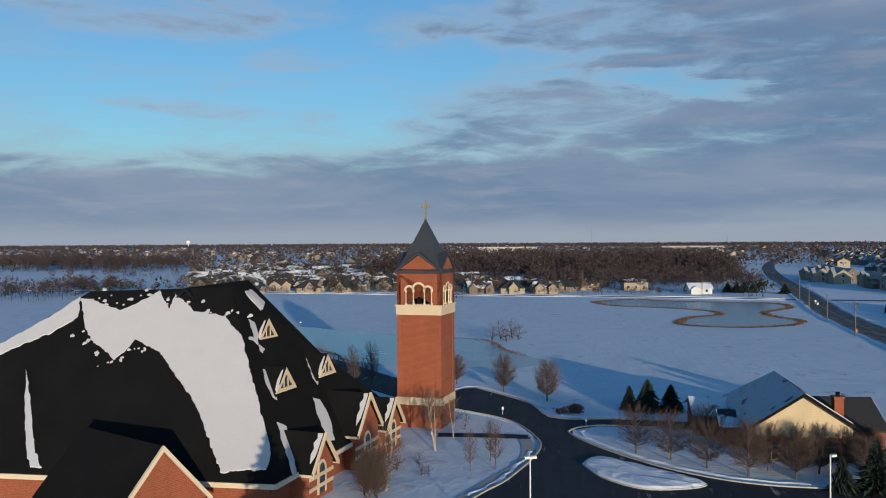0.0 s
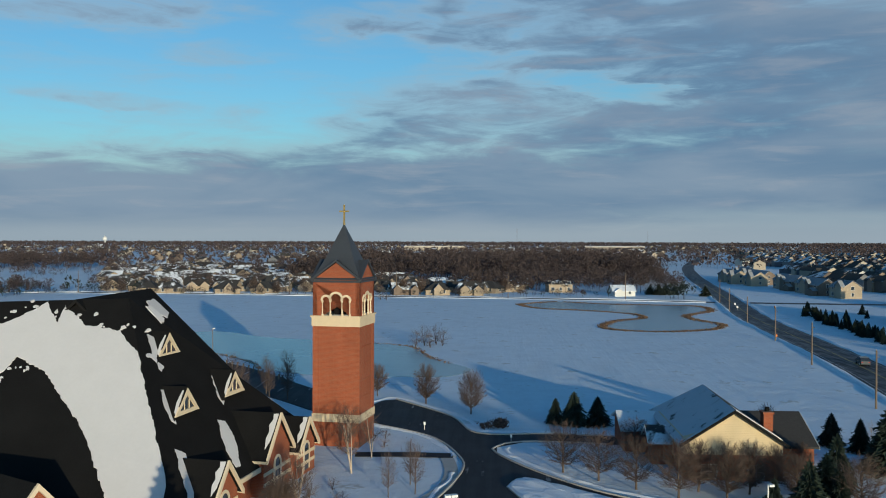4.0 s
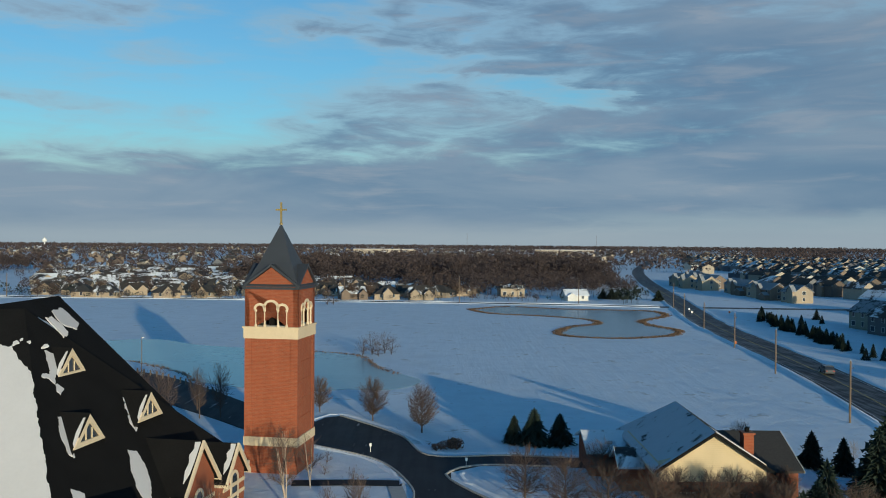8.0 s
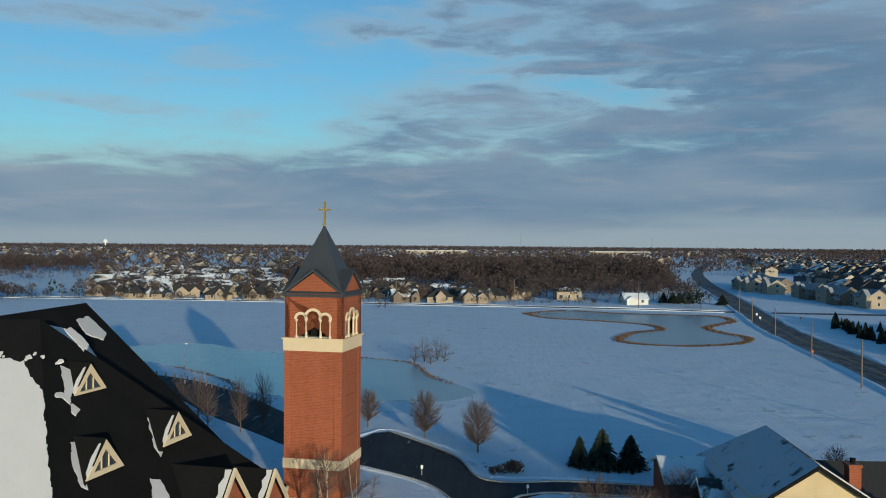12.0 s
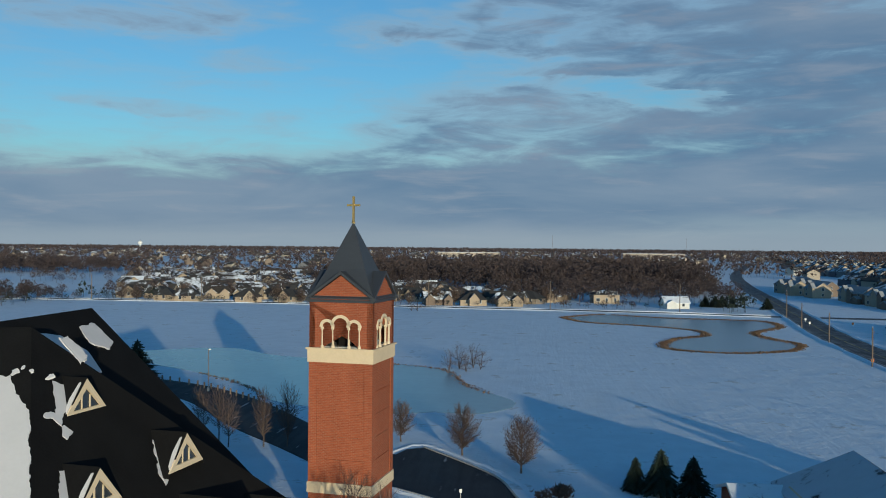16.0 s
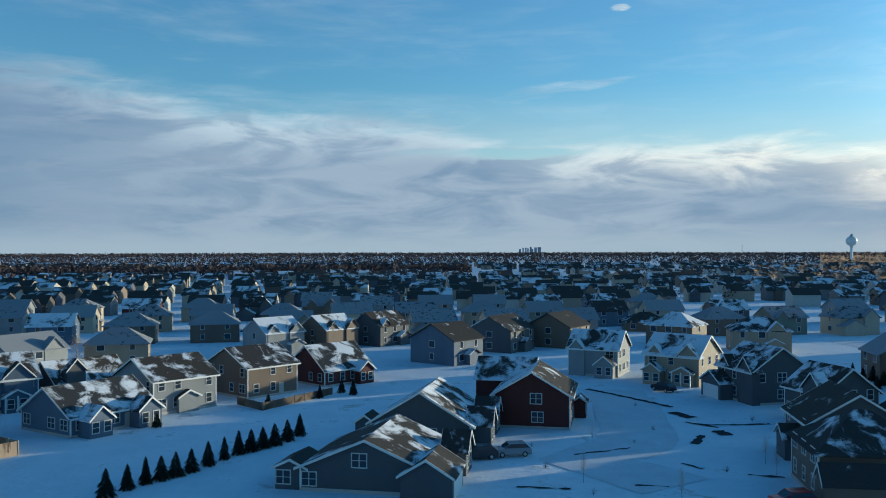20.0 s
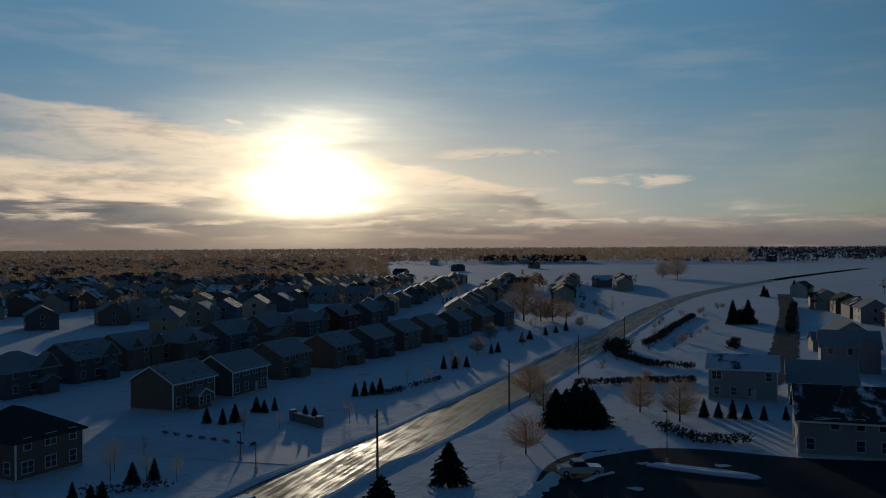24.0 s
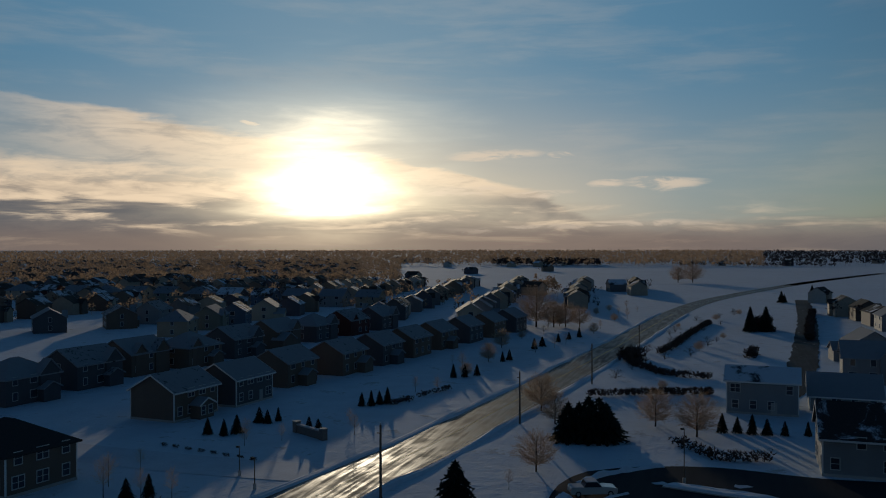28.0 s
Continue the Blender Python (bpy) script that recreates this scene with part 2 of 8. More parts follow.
body = W.mix(cover, clear, cloud)
flecks = W.math("ADD", bank_of_cloud(166.4, 6.1, 2.6, 0.35, 0), bank_of_cloud(170.4, 5.9, 0.9, 0.22, 0))
for a_, e_, w_, h_ in ((163.5, 3.5, 2.6, 0.28), (168.6, 3.1, 2.2, 0.18), (172.5, 3.7, 1.1, 0.28), (176.6, 3.9, 2.6, 0.40), (172.0, 1.45, 8.0, 0.22)):
    flecks = W.math("ADD", flecks, bank_of_cloud(a_, e_, w_, h_, 2))
flecks = W.math("MULTIPLY", W.math("MINIMUM", flecks, 1.0), W.ramp(n4, 0.40, 0.58, 0.1, 0.8))
body = W.mix(flecks, body, col(2.7, 2.1, 1.55))      # small lit clouds beyond the sun
body = W.mix(W.math("MULTIPLY", W.math("MULTIPLY", W.ramp(W.math("ADD", el, W.math("MULTIPLY_ADD", n2, 0.03, -0.015)), 0.042, 0.024), W.ramp(el, 0.002, 0.016)), W.math("MULTIPLY", W.ramp(W.math("ADD", az, W.math("MULTIPLY_ADD", n2, 0.5, -0.25)), 0.0, 0.28), W.ramp(az, 1.0, 0.65, 0.0, 0.5))), body, col(0.41, 0.46, 0.49))      # clear strip under the deck
haze = W.mix(sunward, col(0.37, 0.40, 0.445), col(0.80, 0.56, 0.45))
body = W.mix(W.math("MULTIPLY", W.ramp(el, 0.034, 0.002), 0.85), body, haze)
light = W.n("ShaderNodeVectorMath", op="SCALE")
light.inputs[0].default_value = (1.0, 0.77, 0.46)
W.link(W.math("ADD", W.math("MULTIPLY", glow_near, 24.0), W.math("ADD", W.math("MULTIPLY", glow_mid, 1.8), W.math("MULTIPLY", glow_far, 0.36))), light.inputs["Scale"])
total = W.mix(1.0, body, light.outputs[0], "ADD")
bg = W.n("ShaderNodeBackground")
W.link(total, bg.inputs[0])
bg.inputs[1].default_value = 1.0
out = W.n("ShaderNodeOutputWorld")
W.link(bg.outputs[0], out.inputs[0])


# ---- materials ----
def surface(name, base, rough=0.7, metal=0.0, var=0.12, size=0.5, grain=6.0, bump=0.15, spec=0.4, by_object=0.0, by_island=0.0, dirt=None):
    """A plain surface with large patches, fine grain and relief; base is its true colour."""
    m = bpy.data.materials.new(name)
    m.use_nodes = True
    N = Nodes(m.node_tree)
    p = N.n("ShaderNodeBsdfPrincipled")
    o = N.n("ShaderNodeOutputMaterial")
    N.link(p.outputs[0], o.inputs[0])
    tc = N.n("ShaderNodeTexCoord").outputs["Object"]
    big, fine = N.noise(tc, size, 3.0), N.noise(tc, grain, 4.0, 0.6)
    v = N.math("ADD", N.math("MULTIPLY", big, var), N.math("MULTIPLY", fine, var * 0.8))
    v = N.math("ADD", v, 1.0 - var * 0.9)
    if by_object:
        v = N.math("MULTIPLY", v, N.math("MULTIPLY_ADD", N.n("ShaderNodeObjectInfo").outputs["Random"], by_object * 2, 1 - by_object))
    if by_island:
        v = N.math("MULTIPLY", v, N.math("MULTIPLY_ADD", N.n("ShaderNodeNewGeometry").outputs["Random Per Island"], by_island * 2, 1 - by_island))
    c = N.mix(1.0, col(*base), v, "MULTIPLY")
    if dirt:
        c = N.mix(N.ramp(big, 0.5, 0.68, 0.0, dirt[1]), c, col(*dirt[0]))
    N.link(c, p.inputs["Base Color"])
    p.inputs["Roughness"].default_value, p.inputs["Metallic"].default_value = rough, metal
    p.inputs["Specular IOR Level"].default_value = spec
    if bump:
        b = N.n("ShaderNodeBump")
        b.inputs["Strength"].default_value, b.inputs["Distance"].default_value = bump, 0.05
        N.link(N.math("ADD", fine, N.math("MULTIPLY", big, 0.7)), b.inputs["Height"])
        N.link(b.outputs[0], p.inputs["Normal"])
    return m


def palette(name, colours, rough=0.7, island=True):
    """One paint of several colours, picked at random for every object or loose piece."""
    m = bpy.data.materials.new(name)
    m.use_nodes = True
    N = Nodes(m.node_tree)
    p = N.n("ShaderNodeBsdfPrincipled")
    o = N.n("ShaderNodeOutputMaterial")
    N.link(p.outputs[0], o.inputs[0])
    pick = N.n("ShaderNodeNewGeometry").outputs["Random Per Island"] if island else N.n("ShaderNodeObjectInfo").outputs["Random"]
    r = N.n("ShaderNodeValToRGB")
    r.color_ramp.interpolation = "CONSTANT"
    while len(r.color_ramp.elements) < len(colours):
        r.color_ramp.elements.new(0.5)
    for i, (e, c) in enumerate(zip(r.color_ramp.elements, colours)):
        e.position, e.color = i / len(colours), col(*c)
    N.link(pick, r.inputs[0])
    tc = N.n("ShaderNodeTexCoord").outputs["Object"]
    c = N.mix(1.0, r.outputs[0], N.math("MULTIPLY_ADD", N.noise(tc, 0.9, 4.0), 0.4, 0.8), "MULTIPLY")
    N.link(c, p.inputs["Base Color"])
    p.inputs["Roughness"].default_value = rough
    return m


def snowy(name, under, amount, size=0.35, stretch=(1, 1, 1), rough=0.75, island=False, snow=(0.72, 0.74, 0.78)):
    """A roof or surface with drifts of snow lying over it; amount is the share that is white."""
    m = bpy.data.materials.new(name)
    m.use_nodes = True
    N = Nodes(m.node_tree)
    p = N.n("ShaderNodeBsdfPrincipled")
    o = N.n("ShaderNodeOutputMaterial")
    N.link(p.outputs[0], o.inputs[0])
    tc = N.n("ShaderNodeTexCoord").outputs["Object"]
    rnd = N.n("ShaderNodeNewGeometry").outputs["Random Per Island"] if island else N.n("ShaderNodeObjectInfo").outputs["Random"]
    off = N.n("ShaderNodeVectorMath", op="ADD")
    N.link(N.scaled(tc, stretch), off.inputs[0])
    comb = N.n("ShaderNodeCombineXYZ")
    N.link(N.math("MULTIPLY", rnd, 60.0), comb.inputs[0])
    N.link(comb.outputs[0], off.inputs[1])
    drift = N.noise(off.outputs[0], size * 1.3, 6.0, 0.62, 0.5)
    fine = N.noise(tc, 5.0, 4.0, 0.6)
    cut = N.math("MULTIPLY_ADD", N.math("SUBTRACT", rnd, 0.5), 0.26, 0.78 - 0.56 * amount)
    mask = N.ramp(N.math("ADD", drift, N.math("MULTIPLY_ADD", fine, 0.08, -0.04)), N.math("SUBTRACT", cut, 0.07), N.math("ADD", cut, 0.06))
    dark = N.mix(1.0, col(*under), N.math("MULTIPLY_ADD", fine, 0.7, 0.65), "MULTIPLY")
    white = N.mix(1.0, col(*snow), N.math("MULTIPLY_ADD", drift, 0.2, 0.88), "MULTIPLY")
    N.link(N.mix(mask, dark, white), p.inputs["Base Color"])
    N.put(p.inputs["Roughness"], rough)
    p.inputs["Specular IOR Level"].default_value = 0.08
    b = N.n("ShaderNodeBump")
    b.inputs["Strength"].default_value, b.inputs["Distance"].default_value = 0.5, 0.06
    N.link(N.math("ADD", mask, N.math("MULTIPLY", fine, 0.3)), b.inputs["Height"])
    N.link(b.outputs[0], p.inputs["Normal"])
    return m


def ground_snow():
    m = bpy.data.materials.new("field_snow")
    m.use_nodes = True
    N = Nodes(m.node_tree)
    p = N.n("ShaderNodeBsdfPrincipled")
    o = N.n("ShaderNodeOutputMaterial")
    N.link(p.outputs[0], o.inputs[0])
    tc = N.n("ShaderNodeTexCoord").outputs["Object"]
    big, mid, fine = N.noise(tc, 0.012, 5.0), N.noise(tc, 0.16, 5.0, 0.6), N.noise(tc, 1.4, 4.0, 0.6)
    ridges = N.noise(N.scaled(tc, (0.7, 0.05, 1), rot=(0, 0, radians(22))), 1.0, 3.0)
    lum = N.math("ADD", N.math("MULTIPLY_ADD", big, 0.20, 0.64), N.math("ADD", N.math("MULTIPLY", mid, 0.32), N.math("MULTIPLY", ridges, 0.04)))
    snow = N.mix(1.0, col(0.78, 0.83, 0.885), lum, "MULTIPLY")
    # stubble that shows through where the snow is thin
    thin = N.math("MULTIPLY", N.ramp(N.math("ADD", mid, N.math("MULTIPLY", fine, 0.35)), 0.76, 0.90), 0.55)
    N.link(N.mix(thin, snow, col(0.30, 0.26, 0.20)), p.inputs["Base Color"])
    p.inputs["Roughness"].default_value = 0.9
    p.inputs["Specular IOR Level"].default_value = 0.06
    b = N.n("ShaderNodeBump")
    b.inputs["Strength"].default_value, b.inputs["Distance"].default_value = 0.7, 0.22
    N.link(N.math("ADD", N.math("MULTIPLY", mid, 1.6), N.math("ADD", N.math("MULTIPLY", fine, 0.45), N.math("MULTIPLY", ridges, 0.5))), b.inputs["Height"])
    N.link(b.outputs[0], p.inputs["Normal"])
    return m


def asphalt(name, wet, snow_amount, along=0.0, spec=0.5, slush=(0.46, 0.46, 0.47), fineness=0.9):
    """Dark road, wet in parts, with trodden snow left between the wheel tracks."""
    m = bpy.data.materials.new(name)
    m.use_nodes = True
    N = Nodes(m.node_tree)
    p = N.n("ShaderNodeBsdfPrincipled")
    o = N.n("ShaderNodeOutputMaterial")
    N.link(p.outputs[0], o.inputs[0])
    tc = N.n("ShaderNodeTexCoord").outputs["Object"]
    turned = N.scaled(tc, (1.0, 0.06, 1.0), rot=(0, 0, radians(along)))
    streak, patch, fine = N.noise(turned, fineness, 4.0), N.noise(tc, 0.22, 5.0, 0.6), N.noise(tc, 9.0, 3.0)
    p.inputs["Specular IOR Level"].default_value = spec
    base = N.mix(1.0, col(0.045, 0.047, 0.052), N.math("MULTIPLY_ADD", fine, 0.9, 0.55), "MULTIPLY")
    left = N.ramp(N.math("ADD", N.math("MULTIPLY", streak, 0.7), N.math("MULTIPLY", patch, 0.5)), 0.86 - 0.4 * snow_amount, 0.98 - 0.4 * snow_amount)
    N.link(N.mix(N.math("MULTIPLY", left, 0.75), base, col(*slush)), p.inputs["Base Color"])
    N.link(N.math("ADD", N.ramp(N.math("ADD", N.math("MULTIPLY", streak, 0.6), N.math("MULTIPLY", patch, 0.4)), 0.40, 0.62, 0.62 - 0.45 * wet, 0.75), N.math("MULTIPLY", left, 0.2)), p.inputs["Roughness"])
    b = N.n("ShaderNodeBump")
    b.inputs["Strength"].default_value, b.inputs["Distance"].default_value = 0.25, 0.02
    N.link(N.math("ADD", fine, N.math("MULTIPLY", left, 2.0)), b.inputs["Height"])
    N.link(b.outputs[0], p.inputs["Normal"])
    return m


def brickwork(name, a, b_, mortar, scale=1.0):
    m = bpy.data.materials.new(name)
    m.use_nodes = True
    N = Nodes(m.node_tree)
    p = N.n("ShaderNodeBsdfPrincipled")
    o = N.n("ShaderNodeOutputMaterial")
    N.link(p.outputs[0], o.inputs[0])
    tc = N.n("ShaderNodeTexCoord").outputs["Object"]
    s = N.n("ShaderNodeSeparateXYZ")
    N.link(tc, s.inputs[0])
    u = N.n("ShaderNodeCombineXYZ")
    N.link(N.math("ADD", s.outputs[0], s.outputs[1]), u.inputs[0])
    N.link(s.outputs[2], u.inputs[1])
    t = N.n("ShaderNodeTexBrick")
    N.link(u.outputs[0], t.inputs["Vector"])
    t.inputs["Color1"].default_value, t.inputs["Color2"].default_value, t.inputs["Mortar"].default_value = col(*a), col(*b_), col(*mortar)
    t.inputs["Scale"].default_value = 1.0
    t.inputs["Brick Width"].default_value, t.inputs["Row Height"].default_value, t.inputs["Mortar Size"].default_value = 0.40 * scale, 0.145 * scale, 0.014 * scale
    stain = N.noise(N.scaled(tc, (0.5, 0.5, 0.12)), 1.0, 4.0)
    fine = N.noise(tc, 3.5, 3.0)
    v = N.math("ADD", N.math("MULTIPLY_ADD", stain, 0.5, 0.62), N.math("MULTIPLY", fine, 0.25))
    N.link(N.mix(1.0, t.outputs[0], v, "MULTIPLY"), p.inputs["Base Color"])
    p.inputs["Roughness"].default_value = 0.85
    p.inputs["Specular IOR Level"].default_value = 0.2
    b = N.n("ShaderNodeBump")
    b.inputs["Strength"].default_value, b.inputs["Distance"].default_value = 0.4, 0.012
    N.link(N.math("SUBTRACT", 1.0, t.outputs["Fac"]), b.inputs["Height"])
    N.link(b.outputs[0], p.inputs["Normal"])
    return m


def siding(name, base, pitch=0.18):
    """Horizontal lap boards, their shadow lines darkened in the colour as well as raised in relief."""
    m = bpy.data.materials.new(name)
    m.use_nodes = True
    N = Nodes(m.node_tree)
    p = N.n("ShaderNodeBsdfPrincipled")
    o = N.n("ShaderNodeOutputMaterial")
    N.link(p.outputs[0], o.inputs[0])
    tc = N.n("ShaderNodeTexCoord").outputs["Object"]
    s = N.n("ShaderNodeSeparateXYZ")
    N.link(tc, s.inputs[0])
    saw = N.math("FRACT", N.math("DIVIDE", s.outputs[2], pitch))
    grime = N.noise(N.scaled(tc, (0.7, 0.7, 0.2)), 0.8, 4.0)
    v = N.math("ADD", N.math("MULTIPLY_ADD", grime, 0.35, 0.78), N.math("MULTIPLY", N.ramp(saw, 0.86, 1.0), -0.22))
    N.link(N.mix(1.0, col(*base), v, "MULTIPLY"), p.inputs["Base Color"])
    p.inputs["Roughness"].default_value = 0.6
    p.inputs["Specular IOR Level"].default_value = 0.3
    b = N.n("ShaderNodeBump")
    b.inputs["Strength"].default_value, b.inputs["Distance"].default_value = 0.5, 0.02
    N.link(saw, b.inputs["Height"])
    N.link(b.outputs[0], p.inputs["Normal"])
    return m


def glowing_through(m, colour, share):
    """Mixes in a warm translucent colour for the glow of frosted twigs backlit by low sun."""
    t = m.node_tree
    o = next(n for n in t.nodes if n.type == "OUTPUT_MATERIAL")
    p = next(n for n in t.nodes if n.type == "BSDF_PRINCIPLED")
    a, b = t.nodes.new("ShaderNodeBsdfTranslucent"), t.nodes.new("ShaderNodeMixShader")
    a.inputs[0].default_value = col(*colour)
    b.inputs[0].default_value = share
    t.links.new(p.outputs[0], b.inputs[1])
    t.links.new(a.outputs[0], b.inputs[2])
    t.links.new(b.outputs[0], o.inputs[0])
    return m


SNOW = ground_snow()
BANK = surface("ploughed_snow", (0.78, 0.80, 0.84), 0.9, spec=0.06, var=0.25, size=0.8, grain=4.0, bump=0.6)
ROOFSNOW = surface("roof_snow", (0.60, 0.578, 0.578), 0.9, spec=0.06, var=0.10, size=0.4, grain=3.0, bump=0.3)
# Slush browned: partly road dirt, partly the low sun's gold put into its colour.
ROAD = asphalt("main_road", 0.50, 0.26, -8, 0.16, (0.30, 0.245, 0.20), 1.5)
LOT = asphalt("car_park_asphalt", 0.1, 0.40, 20, 0.03)
# Darker copy of LOT: less snow and sheen stand in for car park shade.
LOT_BARE_SHADED = asphalt("bare_shaded_lot_asphalt", 0.0, 0.14, 70, 0.01)
PACKED = surface("packed_snow", (0.62, 0.65, 0.70), 0.8, spec=0.12, var=0.35, size=0.3, grain=2.5, bump=0.3)
ICE = surface("pond_ice", (0.14, 0.22, 0.28), 0.22, var=0.25, size=0.05, grain=0.6, bump=0.05, spec=0.5)
CONCRETE = surface("concrete", (0.42, 0.40, 0.37), 0.85, var=0.3, size=1.0)
BRICK = brickwork("red_brick", (0.31, 0.082, 0.036), (0.25, 0.062, 0.028), (0.28, 0.14, 0.09))
STONE = surface("cream_stone", (0.62, 0.50, 0.34), 0.8, var=0.2, size=0.8)
TRIM = surface("cream_trim", (0.66, 0.54, 0.38), 0.6, var=0.12)
SHINGLE = surface("black_shingles", (0.0115, 0.0112, 0.0112), 0.9, var=0.8, size=0.25, grain=7.0, bump=0.5, spec=0.06)
SPIRE = surface("dark_metal_roof", (0.055, 0.06, 0.07), 0.5, metal=0.3, var=0.3, size=0.5)
GOLD = surface("gilded_metal", (0.62, 0.40, 0.14), 0.35, metal=0.8, var=0.15)
BRONZE = surface("bell_bronze", (0.10, 0.08, 0.05), 0.5, metal=0.7, var=0.3)
STEEL = surface("galvanised_steel", (0.5, 0.5, 0.5), 0.45, metal=0.6, var=0.2)
WHITE = surface("white_paint", (0.74, 0.73, 0.70), 0.5, var=0.1)
FRAME_PAINT = surface("dull_frame_paint", (0.54, 0.53, 0.50), 0.6, var=0.15)
POLEWOOD = surface("pole_wood", (0.16, 0.12, 0.09), 0.9, var=0.4, size=2.0)
FENCEWOOD = surface("fence_boards", (0.40, 0.29, 0.20), 0.85, var=0.3, size=1.2, by_object=0.12)
BARK = surface("bark", (0.10, 0.075, 0.06), 0.95, var=0.4, size=3.0)
BIRCH = surface("pale_bark", (0.42, 0.34, 0.27), 0.9, var=0.4, size=3.0)
TWIG = surface("twigs", (0.095, 0.066, 0.054), 0.95, var=0.3, by_object=0.15)
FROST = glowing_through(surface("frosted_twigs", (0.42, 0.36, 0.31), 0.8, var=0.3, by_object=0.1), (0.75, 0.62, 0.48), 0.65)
NEEDLE = surface("spruce_needles", (0.022, 0.034, 0.024), 0.9, var=0.6, size=2.0, grain=9.0, by_object=0.25)
REED = surface("dry_reeds", (0.15, 0.095, 0.06), 0.95, var=0.4, size=0.4, by_island=0.25)
SHRUB = surface("shrub_twigs", (0.085, 0.06, 0.05), 0.95, var=0.4)
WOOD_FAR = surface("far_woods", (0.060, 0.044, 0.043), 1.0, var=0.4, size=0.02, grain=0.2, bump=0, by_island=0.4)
# Paler, warmer wood colour: the southern sun's golden glow and haze are put in.
WOOD_FROST_SUNLIT = glowing_through(surface("frosted_sunlit_woods", (0.25, 0.205, 0.17), 1.0, var=0.4, size=0.02, grain=0.2, bump=0, by_island=0.35), (0.43, 0.30, 0.19), 0.55)
EVERGREEN_FAR = surface("far_evergreens", (0.02, 0.028, 0.022), 1.0, var=0.4, size=0.05, grain=0.5, bump=0, by_island=0.3)
GLASSM = surface("window_glass", (0.035, 0.045, 0.06), 0.08, var=0.2, size=0.6, bump=0.02, spec=0.6)
TYRE = surface("tyre_rubber", (0.02, 0.02, 0.02), 0.85, var=0.2)

from mathutils import geometry


# ---- mesh helpers ----
def mesh_of(name, bm, material):
    me = bpy.data.meshes.new(name)
    bmesh.ops.recalc_face_normals(bm, faces=bm.faces[:])
    bm.to_mesh(me)
    bm.free()
    for m in (material if isinstance(material, (list, tuple)) else [material]):
        me.materials.append(m)
    return me


def part(name, bm, material, parent, label=""):
    ob = new(name, mesh_of(name, bm, material))
    ob.parent = parent
    return tagged(ob, label)


def empty(name, m, label, category, group="", kind=""):
    ob = new(name)
    ob.empty_display_size = 0.5
    ob.matrix_basis = m
    return tagged(ob, label, category, group, kind)


def box(bm, x0, x1, y0, y1, z0, z1, m=None, mi=0):
    vs = [bm.verts.new((x, y, z)) for z in (z0, z1) for x, y in ((x0, y0), (x1, y0), (x1, y1), (x0, y1))]
    if m is not None:
        for v in vs:
            v.co = m @ v.co
    for f in ((0, 3, 2, 1), (4, 5, 6, 7), (0, 1, 5, 4), (1, 2, 6, 5), (2, 3, 7, 6), (3, 0, 4, 7)):
        bm.faces.new([vs[i] for i in f]).material_index = mi
    return bm


def boxed(*a, **k):
    return box(bmesh.new(), *a, **k)


def solid(bm, points, depth, mi=0):
    """A polygon in 3D, given thickness along the vector depth."""
    d = Vector(depth)
    a = [bm.verts.new(p) for p in points]
    b = [bm.verts.new(Vector(p) + d) for p in points]
    n = len(points)
    fs = [bm.faces.new(a), bm.faces.new(b[::-1])]
    for i in range(n):
        fs.append(bm.faces.new((a[i], b[i], b[(i + 1) % n], a[(i + 1) % n])))
    for f in fs:
        f.material_index = mi
    if n > 4:
        bmesh.ops.triangulate(bm, faces=fs[:2])
    return bm


def tube(bm, a, b, r0, r1, n=6, caps=True):
    a, b = Vector(a), Vector(b)
    q = (b - a).to_track_quat("Z", "Y")
    rings = []
    for p, r in ((a, r0), (b, r1)):
        rings.append([bm.verts.new(p + q @ Vector((r * math.cos(2 * math.pi * i / n), r * math.sin(2 * math.pi * i / n), 0))) for i in range(n)])
    for i in range(n):
        bm.faces.new((rings[0][i], rings[0][(i + 1) % n], rings[1][(i + 1) % n], rings[1][i]))
    if caps:
        bm.faces.new(rings[0][::-1])
        bm.faces.new(rings[1])
    return bm


def lathe(bm, profile, n=16, centre=(0, 0)):
    rings = [[bm.verts.new((centre[0] + r * math.cos(2 * math.pi * i / n), centre[1] + r * math.sin(2 * math.pi * i / n), z)) for i in range(n)] for r, z in profile]
    for a, b in zip(rings, rings[1:]):
        for i in range(n):
            bm.faces.new((a[i], a[(i + 1) % n], b[(i + 1) % n], b[i]))
    bm.faces.new(rings[0][::-1])
    bm.faces.new(rings[-1])
    return bm


def smooth_line(points, step=6.0):
    """Points along a soft curve through the given ones."""
    pts = [Vector(p) for p in points]
    out = []
    for i in range(len(pts) - 1):
        p0, p1, p2, p3 = pts[max(i - 1, 0)], pts[i], pts[i + 1], pts[min(i + 2, len(pts) - 1)]
        n = max(1, int((p2 - p1).length / step))
        for k in range(n):
            t = k / n
            out.append(0.5 * ((2 * p1) + (p2 - p0) * t + (2 * p0 - 5 * p1 + 4 * p2 - p3) * t * t + (3 * p1 - p0 - 3 * p2 + p3) * t ** 3))
    out.append(pts[-1])
    return out


def ribbon(bm, line, left, right, z, wobble=0.0, seed=0):
    """A flat strip along a line, from left to right of it (metres, left positive)."""
    rnd = random.Random(seed)
    rows = []
    for i, p in enumerate(line):
        d = (line[min(i + 1, len(line) - 1)] - line[max(i - 1, 0)]).normalized()
        n = Vector((-d.y, d.x))
        a, b = left + rnd.uniform(-wobble, wobble), right + rnd.uniform(-wobble, wobble)
        rows.append([bm.verts.new((p.x + n.x * s, p.y + n.y * s, z)) for s in (a, b)])
    for r, s in zip(rows, rows[1:]):
        bm.faces.new((r[0], r[1], s[1], s[0]))
    return bm


